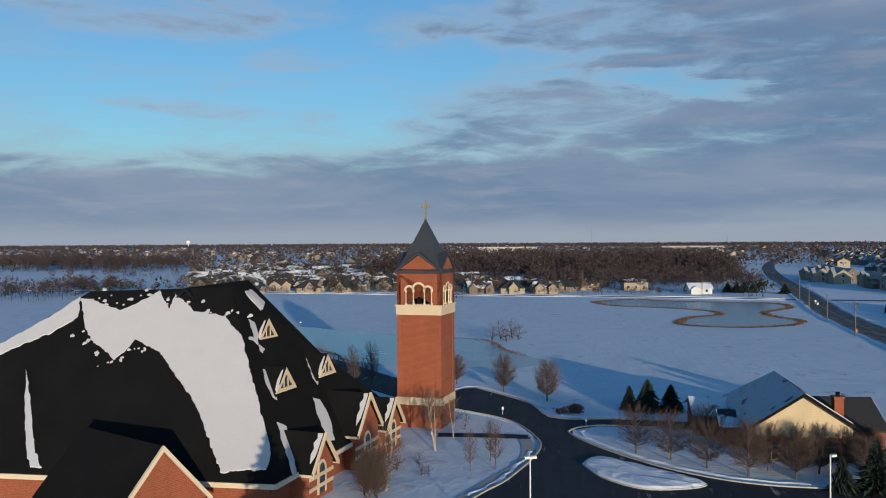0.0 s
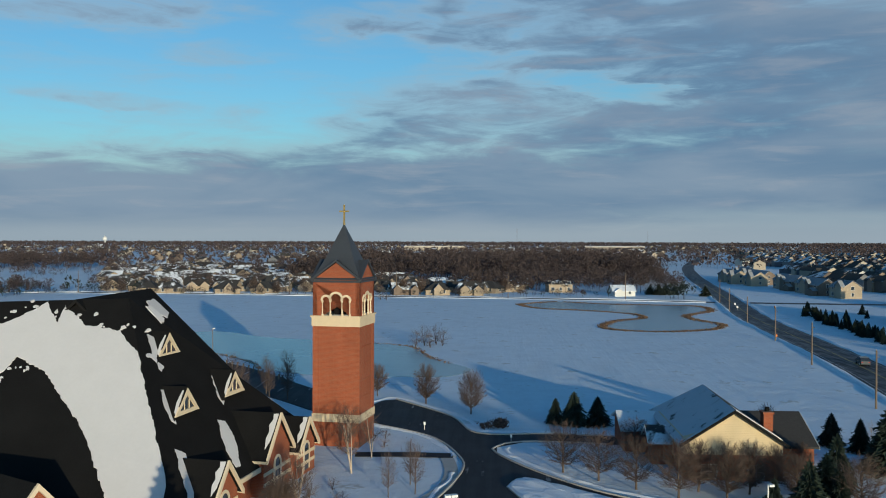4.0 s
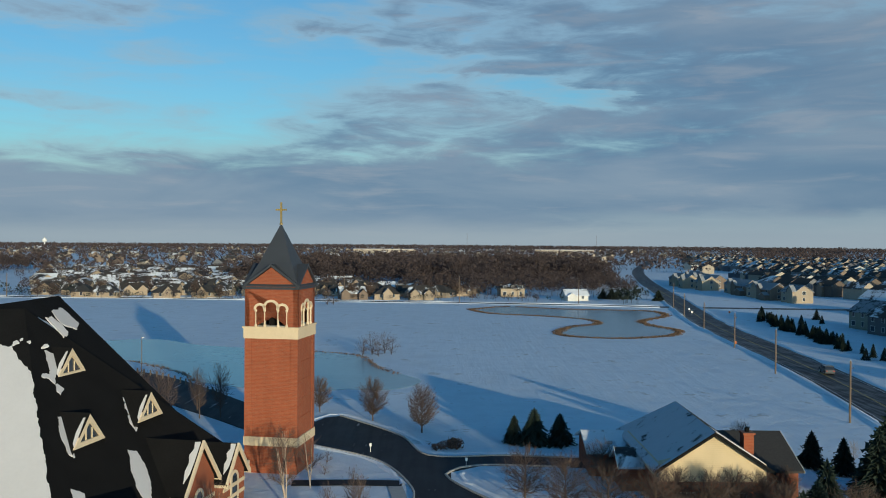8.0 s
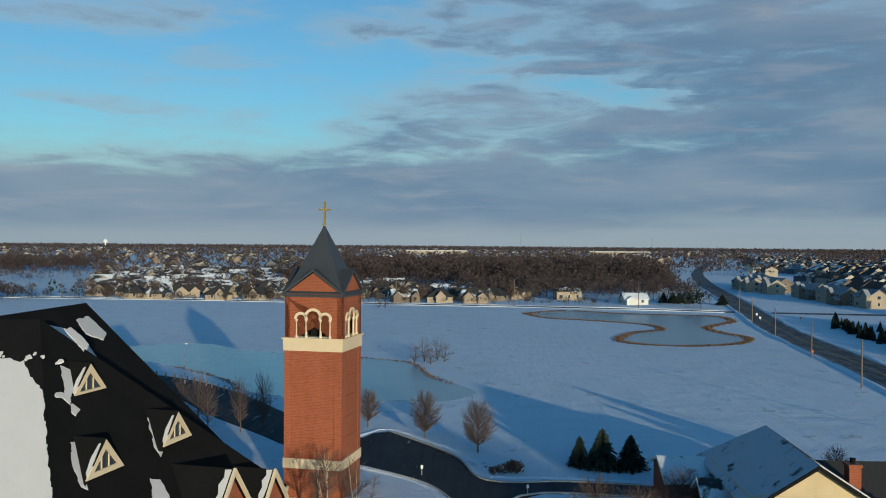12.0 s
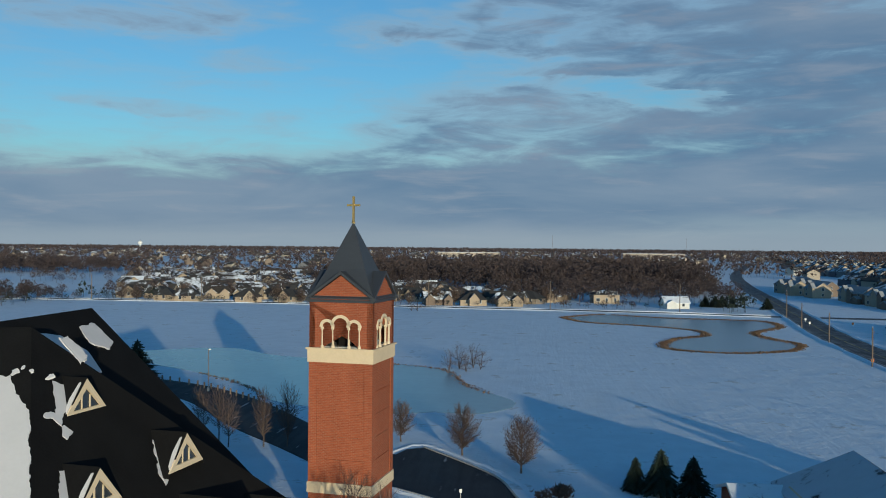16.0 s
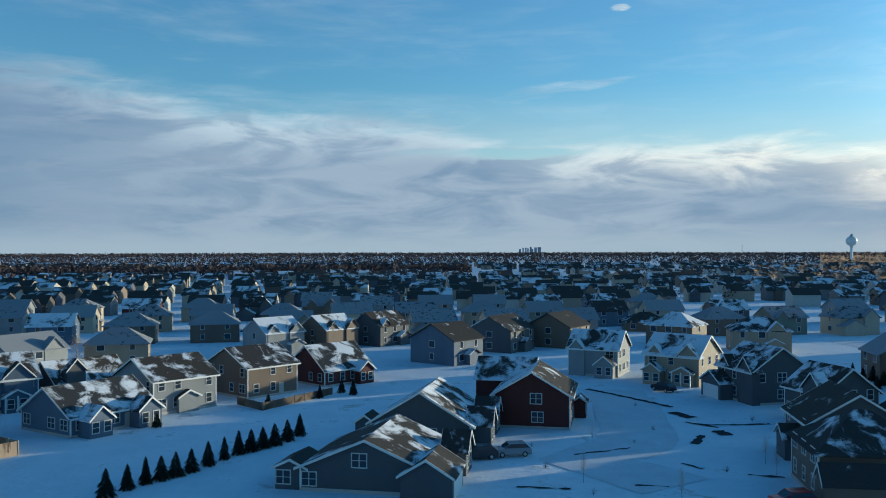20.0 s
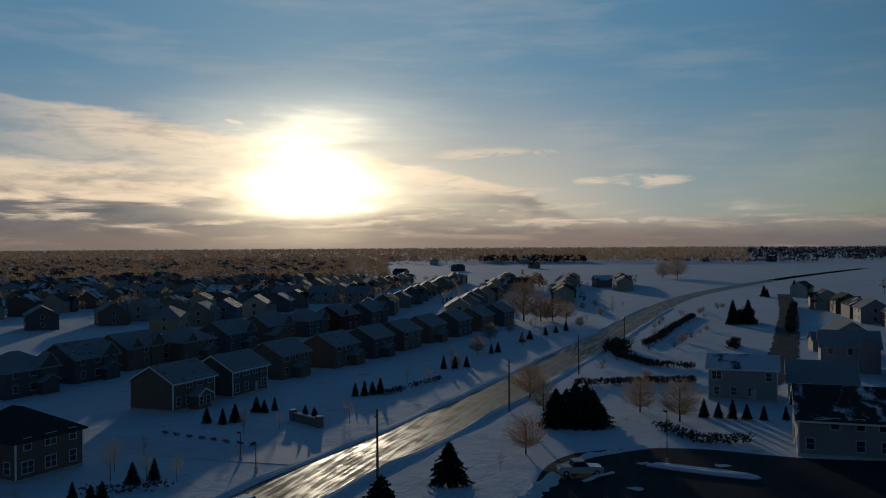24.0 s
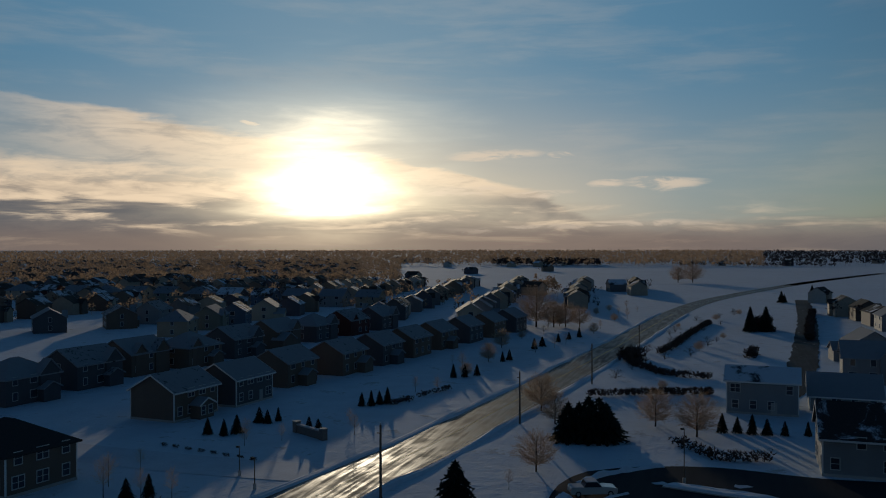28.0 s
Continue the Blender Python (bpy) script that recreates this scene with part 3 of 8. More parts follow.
def bank(bm, line, off, width, height, seed=0):
    """A low irregular ridge along a line."""
    rnd = random.Random(seed)
    rows = []
    for i, p in enumerate(line):
        d = (line[min(i + 1, len(line) - 1)] - line[max(i - 1, 0)]).normalized()
        n = Vector((-d.y, d.x))
        w, h, o = width * rnd.uniform(0.6, 1.25), height * rnd.uniform(0.45, 1.3), off + rnd.uniform(-0.2, 0.2)
        rows.append([bm.verts.new((p.x + n.x * (o + s * w), p.y + n.y * (o + s * w), z)) for s, z in ((-0.5, -0.02), (-0.2, h * rnd.uniform(0.6, 1)), (0.12, h), (0.5, -0.02))])
    for r, s in zip(rows, rows[1:]):
        for k in range(3):
            bm.faces.new((r[k], s[k], s[k + 1], r[k + 1]))
    return bm


def sheet(name, outline, z, material, label, category, kind="structure", thick=0.05, soft=2.0):
    pts = [Vector((x, y)) for x, y in outline]
    line = smooth_line(pts + [pts[0]], soft)[:-1] if soft else pts
    top = [Vector((p.x, p.y, z)) for p in line]
    n = len(top)
    me = bpy.data.meshes.new(name)
    tris = [t for t in geometry.tessellate_polygon([top])]
    up = [t if (top[t[1]] - top[t[0]]).cross(top[t[2]] - top[t[0]]).z > 0 else t[::-1] for t in tris]
    me.from_pydata(top + [p - Vector((0, 0, thick)) for p in top], [], up + [(i, (i + 1) % n, n + (i + 1) % n, n + i) for i in range(n)])
    me.materials.append(material)
    return tagged(new(name, me), label, category, kind=kind)


# ---- the ground, one sheet to the horizon ----
def ground():
    marks = [0, 12, 24, 36, 48, 60, 75, 90, 110, 130, 155, 185, 220, 260, 310, 370, 450, 560, 700, 900, 1200, 1600, 2200, 3000, 4200]
    xs = sorted({-m for m in marks} | set(marks))
    bm = bmesh.new()
    grid = [[bm.verts.new((x + 20, y - 20, -0.02)) for x in xs] for y in xs]
    for r, s in zip(grid, grid[1:]):
        for i in range(len(xs) - 1):
            bm.faces.new((r[i], r[i + 1], s[i + 1], s[i]))
    tagged(new("ground", mesh_of("ground", bm, SNOW)), "snow-covered open ground with wind ridges and thin stubble", "ground", kind="structure")


ground()
ROAD_LINE = smooth_line([(330, 1300), (190, 780), (138, 540), (104, 335), (92, 262), (82, 200), (73.6, 110), (66.5, 60), (59.5, 22), (50, -60), (43, -135),
                         (38.2, -165), (32.8, -217), (25.4, -294), (11, -457), (-13, -572), (-70, -760), (-160, -1000)], 8.0)
CROSS_LINE = smooth_line([(-900, 314), (-400, 308), (-149, 303), (-100, 300), (-52, 293), (-19, 289), (13, 286), (44, 281), (72, 275), (97, 270), (190, 262), (330, 257)], 8.0)
tagged(new("road", mesh_of("road", ribbon(bmesh.new(), ROAD_LINE, 4.9, -4.9, 0.03), ROAD)), "wet dark asphalt country road with ploughed snowy edges", "road", kind="structure")
tagged(new("road", mesh_of("road", ribbon(bmesh.new(), CROSS_LINE, 3.6, -3.6, 0.026), ROAD)), "straight dark asphalt road along the far edge of the field", "road", kind="structure")
# painted lines on the main road
near_road = [p for p in ROAD_LINE if -420 < p.y < 420]
for off, w in ((0.12, 0.1), (-0.12, 0.1), (4.2, 0.12), (-4.2, 0.12)):
    tagged(new("road_marking", mesh_of("road_marking", ribbon(bmesh.new(), near_road, off + w / 2, off - w / 2, 0.036),
           surface("worn_line_paint", (0.50, 0.38, 0.10) if abs(off) < 1 else (0.55, 0.55, 0.53), 0.7, var=0.5))),
           "thin worn painted line along the wet asphalt road", "road marking", kind="structure")
bm = bmesh.new()
for k, off in enumerate((5.5, -5.6)):
    bank(bm, near_road, off, 1.9, 0.38, k)
bank(bm, [p for p in CROSS_LINE if p.x < 88], 4.3, 1.6, 0.3, 5)
bank(bm, [p for p in CROSS_LINE if p.x < 88], -4.4, 1.6, 0.3, 6)
tagged(new("snow_bank", mesh_of("snow_bank", bm, BANK)), "low ridge of ploughed snow along the road edges", "snow bank", kind="stuff")

LANE_LINE = smooth_line([(40, -149), (60, -147.5), (90, -149), (150, -154), (230, -150)], 5.0)
tagged(new("road", mesh_of("road", ribbon(bmesh.new(), LANE_LINE, 4.2, -4.2, 0.028, 0.15, 3), PACKED)), "side street covered in packed snow with tyre tracks", "road", kind="structure")
COURT_LINE = smooth_line([(150, -72), (128, -70), (108, -66), (100, -58), (94, -62), (88, -66)], 4.0)
tagged(new("road", mesh_of("road", ribbon(bmesh.new(), COURT_LINE, 5.2, -5.2, 0.028, 0.3, 4), PACKED)), "cul-de-sac covered in packed snow between the houses", "road", kind="structure")

# ---- church drive and car parks ----
DRIVE = [(-17.6, 53.5), (-14.6, 57.5), (-5.6, 45.6), (-1.6, 35.2), (7, 35.4), (14, 34.7), (22, 33.6), (22, 29.6), (14, 30.3), (4.1, 30.8), (0.8, 28), (0.8, 25),
         (5, 17.5), (11.4, 10), (19, 5.8), (30, 5.3), (46, 6), (46, -30), (-6, -40), (-14, -20), (-8.2, -2), (-5.5, 4.7), (-2.9, 16.6), (-3.5, 23.5), (-7.5, 32.9),
         (-15.5, 39.6), (-24, 46), (-32, 55), (-42, 66), (-56, 84), (-75, 98), (-72, 104), (-57, 97), (-44, 85), (-31, 68), (-22, 57)]
sheet("road", DRIVE, 0.03, LOT, "winding dark asphalt church drive with patches of snow", "road", soft=2.5)
sheet("pavement", [(17, -142), (17, -152), (14.6, -159), (10, -162.6), (-0.6, -165.7), (-13, -164), (-40, -162), (-44, -120), (-30, -112), (16, -116), (17, -130)], 0.03, LOT_BARE_SHADED, "asphalt car park darkened to carry shade, with scraped snow", "car park", soft=3.0)
ISLAND = [(1.7, 11.2), (3.4, 14.4), (8.4, 10.6), (13.6, 5.0), (8.0, 2.6), (3.8, 6.0)]


def island(outline, label):
    thing = empty("traffic_island", Matrix(), label, "traffic island")
    pts = smooth_line([Vector(p) for p in outline + outline[:1]], 0.8)[:-1]
    mid = sum(pts, Vector((0, 0))) / len(pts)
    bm = bmesh.new()
    rnd = random.Random(4)
    rings = [[bm.verts.new(((mid + (p - mid) * s).x, (mid + (p - mid) * s).y, z * (1 + 0.3 * noise.noise((p.x * 0.8 * s, p.y * 0.8 * s, 2))))) for p in pts] for s, z in ((1.0, 0.12), (0.93, 0.34), (0.7, 0.42), (0.35, 0.38))]
    for a, b in zip(rings, rings[1:]):
        for i in range(len(pts)):
            bm.faces.new((a[i], a[(i + 1) % len(pts)], b[(i + 1) % len(pts)], b[i]))
    bm.faces.new(rings[-1])
    part("snow", bm, BANK, thing, "lumpy snow heaped on the island")
    bm = bmesh.new()
    ins = [mid + (p - mid) * 0.955 for p in pts]
    a = [[bm.verts.new((p.x, p.y, z)) for p in q] for q, z in ((pts, 0.0), (pts, 0.16), (ins, 0.16))]
    for r, s in zip(a, a[1:]):
        for i in range(len(pts)):
            bm.faces.new((r[i], r[(i + 1) % len(pts)], s[(i + 1) % len(pts)], s[i]))
    part("kerb", bm, CONCRETE, thing, "grey concrete kerb")


island(ISLAND, "kerbed island in the church drive heaped with snow")
island([(5.2, -154.4), (-1, -152.6), (-7.4, -151.6), (-7.2, -153.4), (-1, -154.8), (4.4, -156.0)], "kerbed island in the car park covered with snow")


def kerb_run(points, label):
    line = smooth_line(points, 1.5)
    bm = bmesh.new()
    rows = []
    for i, p in enumerate(line):
        d = (line[min(i + 1, len(line) - 1)] - line[max(i - 1, 0)]).normalized()
        n = Vector((-d.y, d.x))
        rows.append([bm.verts.new((p.x + n.x * s, p.y + n.y * s, z)) for s, z in ((0, 0.0), (0, 0.15), (0.03, 0.17), (0.2, 0.17), (0.2, 0.0))])
    for r, s in zip(rows, rows[1:]):
        for k in range(4):
            bm.faces.new((r[k], s[k], s[k + 1], r[k + 1]))
    tagged(new("kerb", mesh_of("kerb", bm, CONCRETE)), label, "kerb", kind="structure")


kerb_run([(-15.5, 39.6), (-7.5, 32.9), (-3.5, 23.5), (-2.9, 16.6), (-5.5, 4.7), (-8.2, -2), (-14, -20)][::-1], "pale concrete kerb along the curving church drive")
kerb_run([(30, 5.3), (19, 5.8), (11.4, 10), (5, 17.5), (0.8, 25), (0.8, 28), (4.1, 30.8), (14, 30.3)], "pale concrete kerb round the snowy lawn")
kerb_run([(14, 34.7), (7, 35.4), (-1.6, 35.2), (-5.6, 45.6), (-14.6, 57.5)], "pale concrete kerb along the lot edge")
walk_line = smooth_line([(-9.4, -3), (-6.9, 4.2), (-4.5, 11), (-4.1, 17), (-4.9, 22.3)], 2.0)
tagged(new("pavement", mesh_of("pavement", ribbon(bmesh.new(), walk_line, 0.75, -0.75, 0.05), CONCRETE)), "curved grey concrete footpath inside the kerb", "footpath", kind="structure")
# Path kept dark and broad, with the shadow across it put into its colour.
tagged(new("pavement", mesh_of("pavement", ribbon(bmesh.new(), smooth_line([(-15.5, 23.2), (-10, 23.6), (-4.2, 23.4)], 2.0), 1.1, -1.1, 0.045), LOT_BARE_SHADED)), "swept asphalt path from tower to drive, darkened to take in shadow", "footpath", kind="structure")
bm = bmesh.new()
for k, (pts, off) in enumerate((([(-17.8, 53.7), (-14.6, 58), (-5.2, 46.2), (-1.4, 36)], 0.6), ([(-1.2, 36), (7, 36.2), (14, 35.4), (22, 34.3)], 0.5), ([(31, 5.9), (19.4, 6.6), (12, 10.7), (5.8, 18), (1.6, 25), (1.8, 28.2)], -0.5),
                                ([(-3.1, 23.4), (-7.2, 33.2), (-15.4, 40.2)], 0.9), ([(-3.4, 16), (-5.9, 5), (-8.8, -1.6)], -0.4))):
    bank(bm, smooth_line(pts, 1.2), off, 0.9, 0.13, k + 20)
tagged(new("snow_bank", mesh_of("snow_bank", bm, BANK)), "shovelled snow along the church drive", "snow bank", kind="stuff")

# ---- ponds ----
POND_R = [(9, 253), (24, 268), (44, 258), (65, 254), (76, 250), (76, 231), (63, 210), (63, 195), (67, 182), (61, 167.5), (46, 159.6), (33, 164), (31, 174), (37, 190), (46.5, 200), (46, 214), (33, 226), (16, 235)]
POND_L = [(-92, 139), (-73, 150), (-56, 138), (-29, 129), (-18, 122), (-12.5, 104), (-4, 89), (-9, 79.5), (-16, 80), (-21, 77.5), (-29, 78.5), (-43, 86), (-50, 97), (-66, 113), (-80, 123)]
sheet("water", POND_R, 0.03, ICE, "frozen pond with smooth grey-blue ice", "pond", soft=3.0)
sheet("water", POND_L, 0.034, ICE, "frozen pond with dark blue ice beside the church", "pond", soft=3.0)


def reeds(outline, name, label, width, height, count, seed, skip=0.0):
    """Stiff dry stems standing along a pond's edge."""
    rnd = random.Random(seed)
    line = smooth_line([Vector(p) for p in outline + outline[:1]], 1.0)
    vs, fs = [], []
    for k in range(count):
        i = rnd.randrange(len(line) - 1)
        p = line[i]
        if noise.noise((p.x * 0.035 + seed, p.y * 0.035, 0)) < skip:
            continue
        d = (line[i + 1] - p).normalized()
        o = rnd.gauss(0.2, 0.45) * width
        x, y = p.x + d.y * o + d.x * rnd.random(), p.y - d.x * o + d.y * rnd.random()
        h, a, w = height * rnd.uniform(0.45, 1.1), rnd.uniform(0, 3.14), rnd.uniform(0.12, 0.3)
        b = len(vs)
        lx, ly = rnd.uniform(-0.3, 0.3), rnd.uniform(-0.3, 0.3)
        vs += [(x - w * math.cos(a), y - w * math.sin(a), 0), (x + w * math.cos(a), y + w * math.sin(a), 0), (x + lx, y + ly, h)]
        fs.append((b, b + 1, b + 2))
    me = bpy.data.meshes.new(name)
    me.from_pydata(vs, [], fs)
    me.materials.append(REED)
    tagged(new(name, me), label, "reeds", kind="stuff")


reeds(POND_R, "reed_bed", "brown dry reeds round the frozen pond", 1.5, 0.32, 11000, 3, -0.62)
reeds(POND_L, "reed_bed", "sparse brown reeds along the frozen pond edge", 0.9, 0.28, 1600, 9, 0.12)


# ---- bell tower ----
def arch_points(cx, half, spring, n=10, r=None):
    r = r or half
    return [(cx + r * math.cos(math.pi * (1 - i / n)), spring + r * math.sin(math.pi * (1 - i / n))) for i in range(n + 1)]


def bell_tower():
    t = empty("bell_tower", pose(-18.0, 29.9, -0.4, 0, 0, -9), "square red brick bell tower with cream bands and dark spire", "bell tower")
    h = 2.93
    part("base", boxed(-h, h, -h, h, 0, 3.3), BRICK, t, "red brick tower base")
    part("lower_band", boxed(-h - 0.1, h + 0.1, -h - 0.1, h + 0.1, 3.3, 4.25), STONE, t, "pale stone band")
    bm = boxed(-h + 0.06, h - 0.06, -h + 0.06, h - 0.06, 4.25, 14.75)
    part("shaft", bm, BRICK, t, "smooth red brick tower shaft")
    for sx in (-1, 1):
        for sy in (-1, 1):
            part("corner_pier", boxed(*sorted((sx * (h - 0.75), sx * (h + 0.02))), *sorted((sy * (h - 0.75), sy * (h + 0.02))), 4.25, 14.75), BRICK, t, "slightly proud brick corner pier")
    for k in range(4):
        m = pose(0, 0, 0, 0, 0, 90 * k)
        bm = bmesh.new()
        for z in (6.2, 8.2, 10.2, 12.2):
            box(bm, -h + 0.8, h - 0.8, -h + 0.0, -h + 0.09, z, z + 0.07, m)
        part("string_course", bm, BRICK, t)
    bm = boxed(-h - 0.12, h + 0.12, -h - 0.12, h + 0.12, 14.75, 15.85)
    part("belt_course", bm, STONE, t, "broad cream stone band")
    part("belt_cap", boxed(-h - 0.24, h + 0.24, -h - 0.24, h + 0.24, 15.85, 16.02), STONE, t)
    z0, z1 = 16.02, 20.0
    part("belfry_floor", boxed(-h + 0.3, h - 0.3, -h + 0.3, h - 0.3, z0, z0 + 0.08), CONCRETE, t)
    cx = (-1.25, 0.0, 1.25)
    half = (0.45, 0.68, 0.45)
    spring = (17.85, 18.0, 17.85)
    for k in range(4):
        m = pose(0, 0, 0, 0, 0, 90 * k)
        flat = []
        for c, w, s in zip(cx, half, spring):
            flat += arch_points(c, w, s)
        left, right = -h, h
        poly = [(left, z0), (cx[0] - half[0], z0)] + flat + [(cx[2] + half[2], z0), (right, z0), (right, z1), (left, z1)]
        bm = bmesh.new()
        solid(bm, [m @ Vector((x, -h, z)) for x, z in poly], m.to_3x3() @ Vector((0, 0.5, 0)))
        part("belfry_wall", bm, BRICK, t, "brick belfry wall with three arched openings")
        for c, w, s in zip(cx, half, spring):
            o, i = arch_points(c, w, s, 12, w + 0.24), arch_points(c, w, s, 12, w - 0.02)
            bm = bmesh.new()
            solid(bm, [m @ Vector((x, -h - 0.1, z)) for x, z in o + i[::-1]], m.to_3x3() @ Vector((0, 0.18, 0)))
            part("arch_trim", bm, TRIM, t, "cream arch moulding")
        for x in (-1.72, -0.74, 0.74, 1.72):
            bm = lathe(bmesh.new(), [(0.17, z0), (0.17, z0 + 0.18), (0.11, z0 + 0.26), (0.10, 17.55), (0.18, 17.72), (0.18, 17.85)], 10)
            bmesh.ops.transform(bm, matrix=m @ Matrix.Translation((x, -h + 0.08, 0)), verts=bm.verts)
            part("column", bm, TRIM, t, "slim cream column")
        # steep brick gable with dark coping over each face
        bm = bmesh.new()
        solid(bm, [m @ Vector(p) for p in ((-h, -h, z1 + 0.25), (h, -h, z1 + 0.25), (0, -h, 22.35))], m.to_3x3() @ Vector((0, 0.4, 0)))
        part("gable", bm, BRICK, t, "triangular brick gable")
        bm = bmesh.new()
        for s in (-1, 1):
            solid(bm, [m @ Vector(p) for p in ((s * (h + 0.3), -h - 0.22, z1 + 0.1), (0, -h - 0.22, 22.45), (0, -h - 0.22, 22.72), (s * (h + 0.3), -h - 0.22, z1 + 0.38))], m.to_3x3() @ Vector((0, 0.35, 0)))
            solid(bm, [m @ Vector(p) for p in ((s * (h + 0.25), -h - 0.2, z1 + 0.3), (0, -h - 0.2, 22.6), (0, 0, 22.6), (s * (h + 0.2), 0, z1 + 0.3))], (0, 0, 0.1))
        part("gable_roof", bm, SPIRE, t, "dark metal gable coping")
    part("cornice", boxed(-h - 0.14, h + 0.14, -h - 0.14, h + 0.14, z1, z1 + 0.24), SPIRE, t, "thin dark cornice")
    bm = bmesh.new()
    b = [bm.verts.new((x * (h + 0.12), y * (h + 0.12), z1 + 0.3)) for x, y in ((-1, -1), (1, -1), (1, 1), (-1, 1))]
    c = [bm.verts.new((x * 1.75, y * 1.75, 22.9)) for x, y in ((-1, -1), (1, -1), (1, 1), (-1, 1))]
    top = bm.verts.new((0, 0, 27.1))
    for i in range(4):
        bm.faces.new((b[i], b[(i + 1) % 4], c[(i + 1) % 4], c[i]))
        bm.faces.new((c[i], c[(i + 1) % 4], top))
    bm.faces.new(b[::-1])
    part("spire", bm, SPIRE, t, "dark slate-grey pyramidal spire")
    bm = boxed(-0.09, 0.09, -0.09, 0.09, 27.0, 29.4)
    box(bm, -0.62, 0.62, -0.08, 0.08, 28.5, 28.68)
    lathe(bm, [(0.2, 26.95), (0.16, 27.1), (0.09, 27.2)], 10)
    part("cross", bm, GOLD, t, "gilded metal cross")
    frame_bm = bmesh.new()
    for y in (-0.9, 0.9):
        box(frame_bm, -2.4, 2.4, y - 0.08, y + 0.08, 18.6, 18.8)
        for x in (-2.0, 2.0):
            box(frame_bm, x - 0.07, x + 0.07, y - 0.07, y + 0.07, 16.1, 18.6)
    part("bell_frame", frame_bm, BRONZE, t, "dark steel bell frame")
    # Black box added behind the centre arches to stand in for interior shade.
    part("belfry_core", boxed(-0.6, 0.6, -1.9, 1.9, 16.1, 19.3), SHINGLE, t, "added black box standing in for the belfry's inner shade")
    for k, (ax, az_, bx, bz) in enumerate(((-2.3, 16.1, -0.6, 18.6), (2.3, 16.1, 0.6, 18.6), (-2.3, 18.6, -0.7, 16.2), (2.3, 18.6, 0.7, 16.2))):
        part("brace", tube(bmesh.new(), (ax, -0.6 + 0.3 * k, az_), (bx, -0.6 + 0.3 * k, bz), 0.09, 0.09, 6), SHINGLE, t, "dark diagonal brace")
    part("belfry_ceiling", boxed(-h + 0.5, h - 0.5, -h + 0.5, h - 0.5, 19.2, 19.4), SHINGLE, t, "dark belfry ceiling")
    for x, y, s in ((0, -1.3, 1.35), (-1.4, -1.3, 0.9), (1.4, -1.3, 0.9), (0.9, 1.0, 1.2)):
        bm = lathe(bmesh.new(), [(0.62 * s, 0), (0.56 * s, 0.08 * s), (0.42 * s, 0.45 * s), (0.34 * s, 0.8 * s), (0.2 * s, 0.98 * s), (0.05 * s, 1.02 * s)], 16)
        bmesh.ops.transform(bm, matrix=Matrix.Translation((x, y, 18.55 - 1.05 * s)), verts=bm.verts)
        part("bell", bm, BRONZE, t, "weathered bronze bell")


bell_tower()


# ---- church ----
def roof_faces(bm, faces, thick=0.35):
    for f in faces:
        solid(bm, f, (0, 0, -thick))
    return bm


def hollow(f, s):
    """How far the end slope dips below its plane: f from eaves to point, s from hip to hip."""
    return 0.25 * math.sin(math.pi * min(1.0, max(0.0, f))) * min(1.0, 6.0 * max(0.0, s) * max(0.0, 1.0 - s))


def shift(p, d):
    return (p[0] + d[0], p[1] + d[1], p[2] + (d[2] if len(d) > 2 else 0))


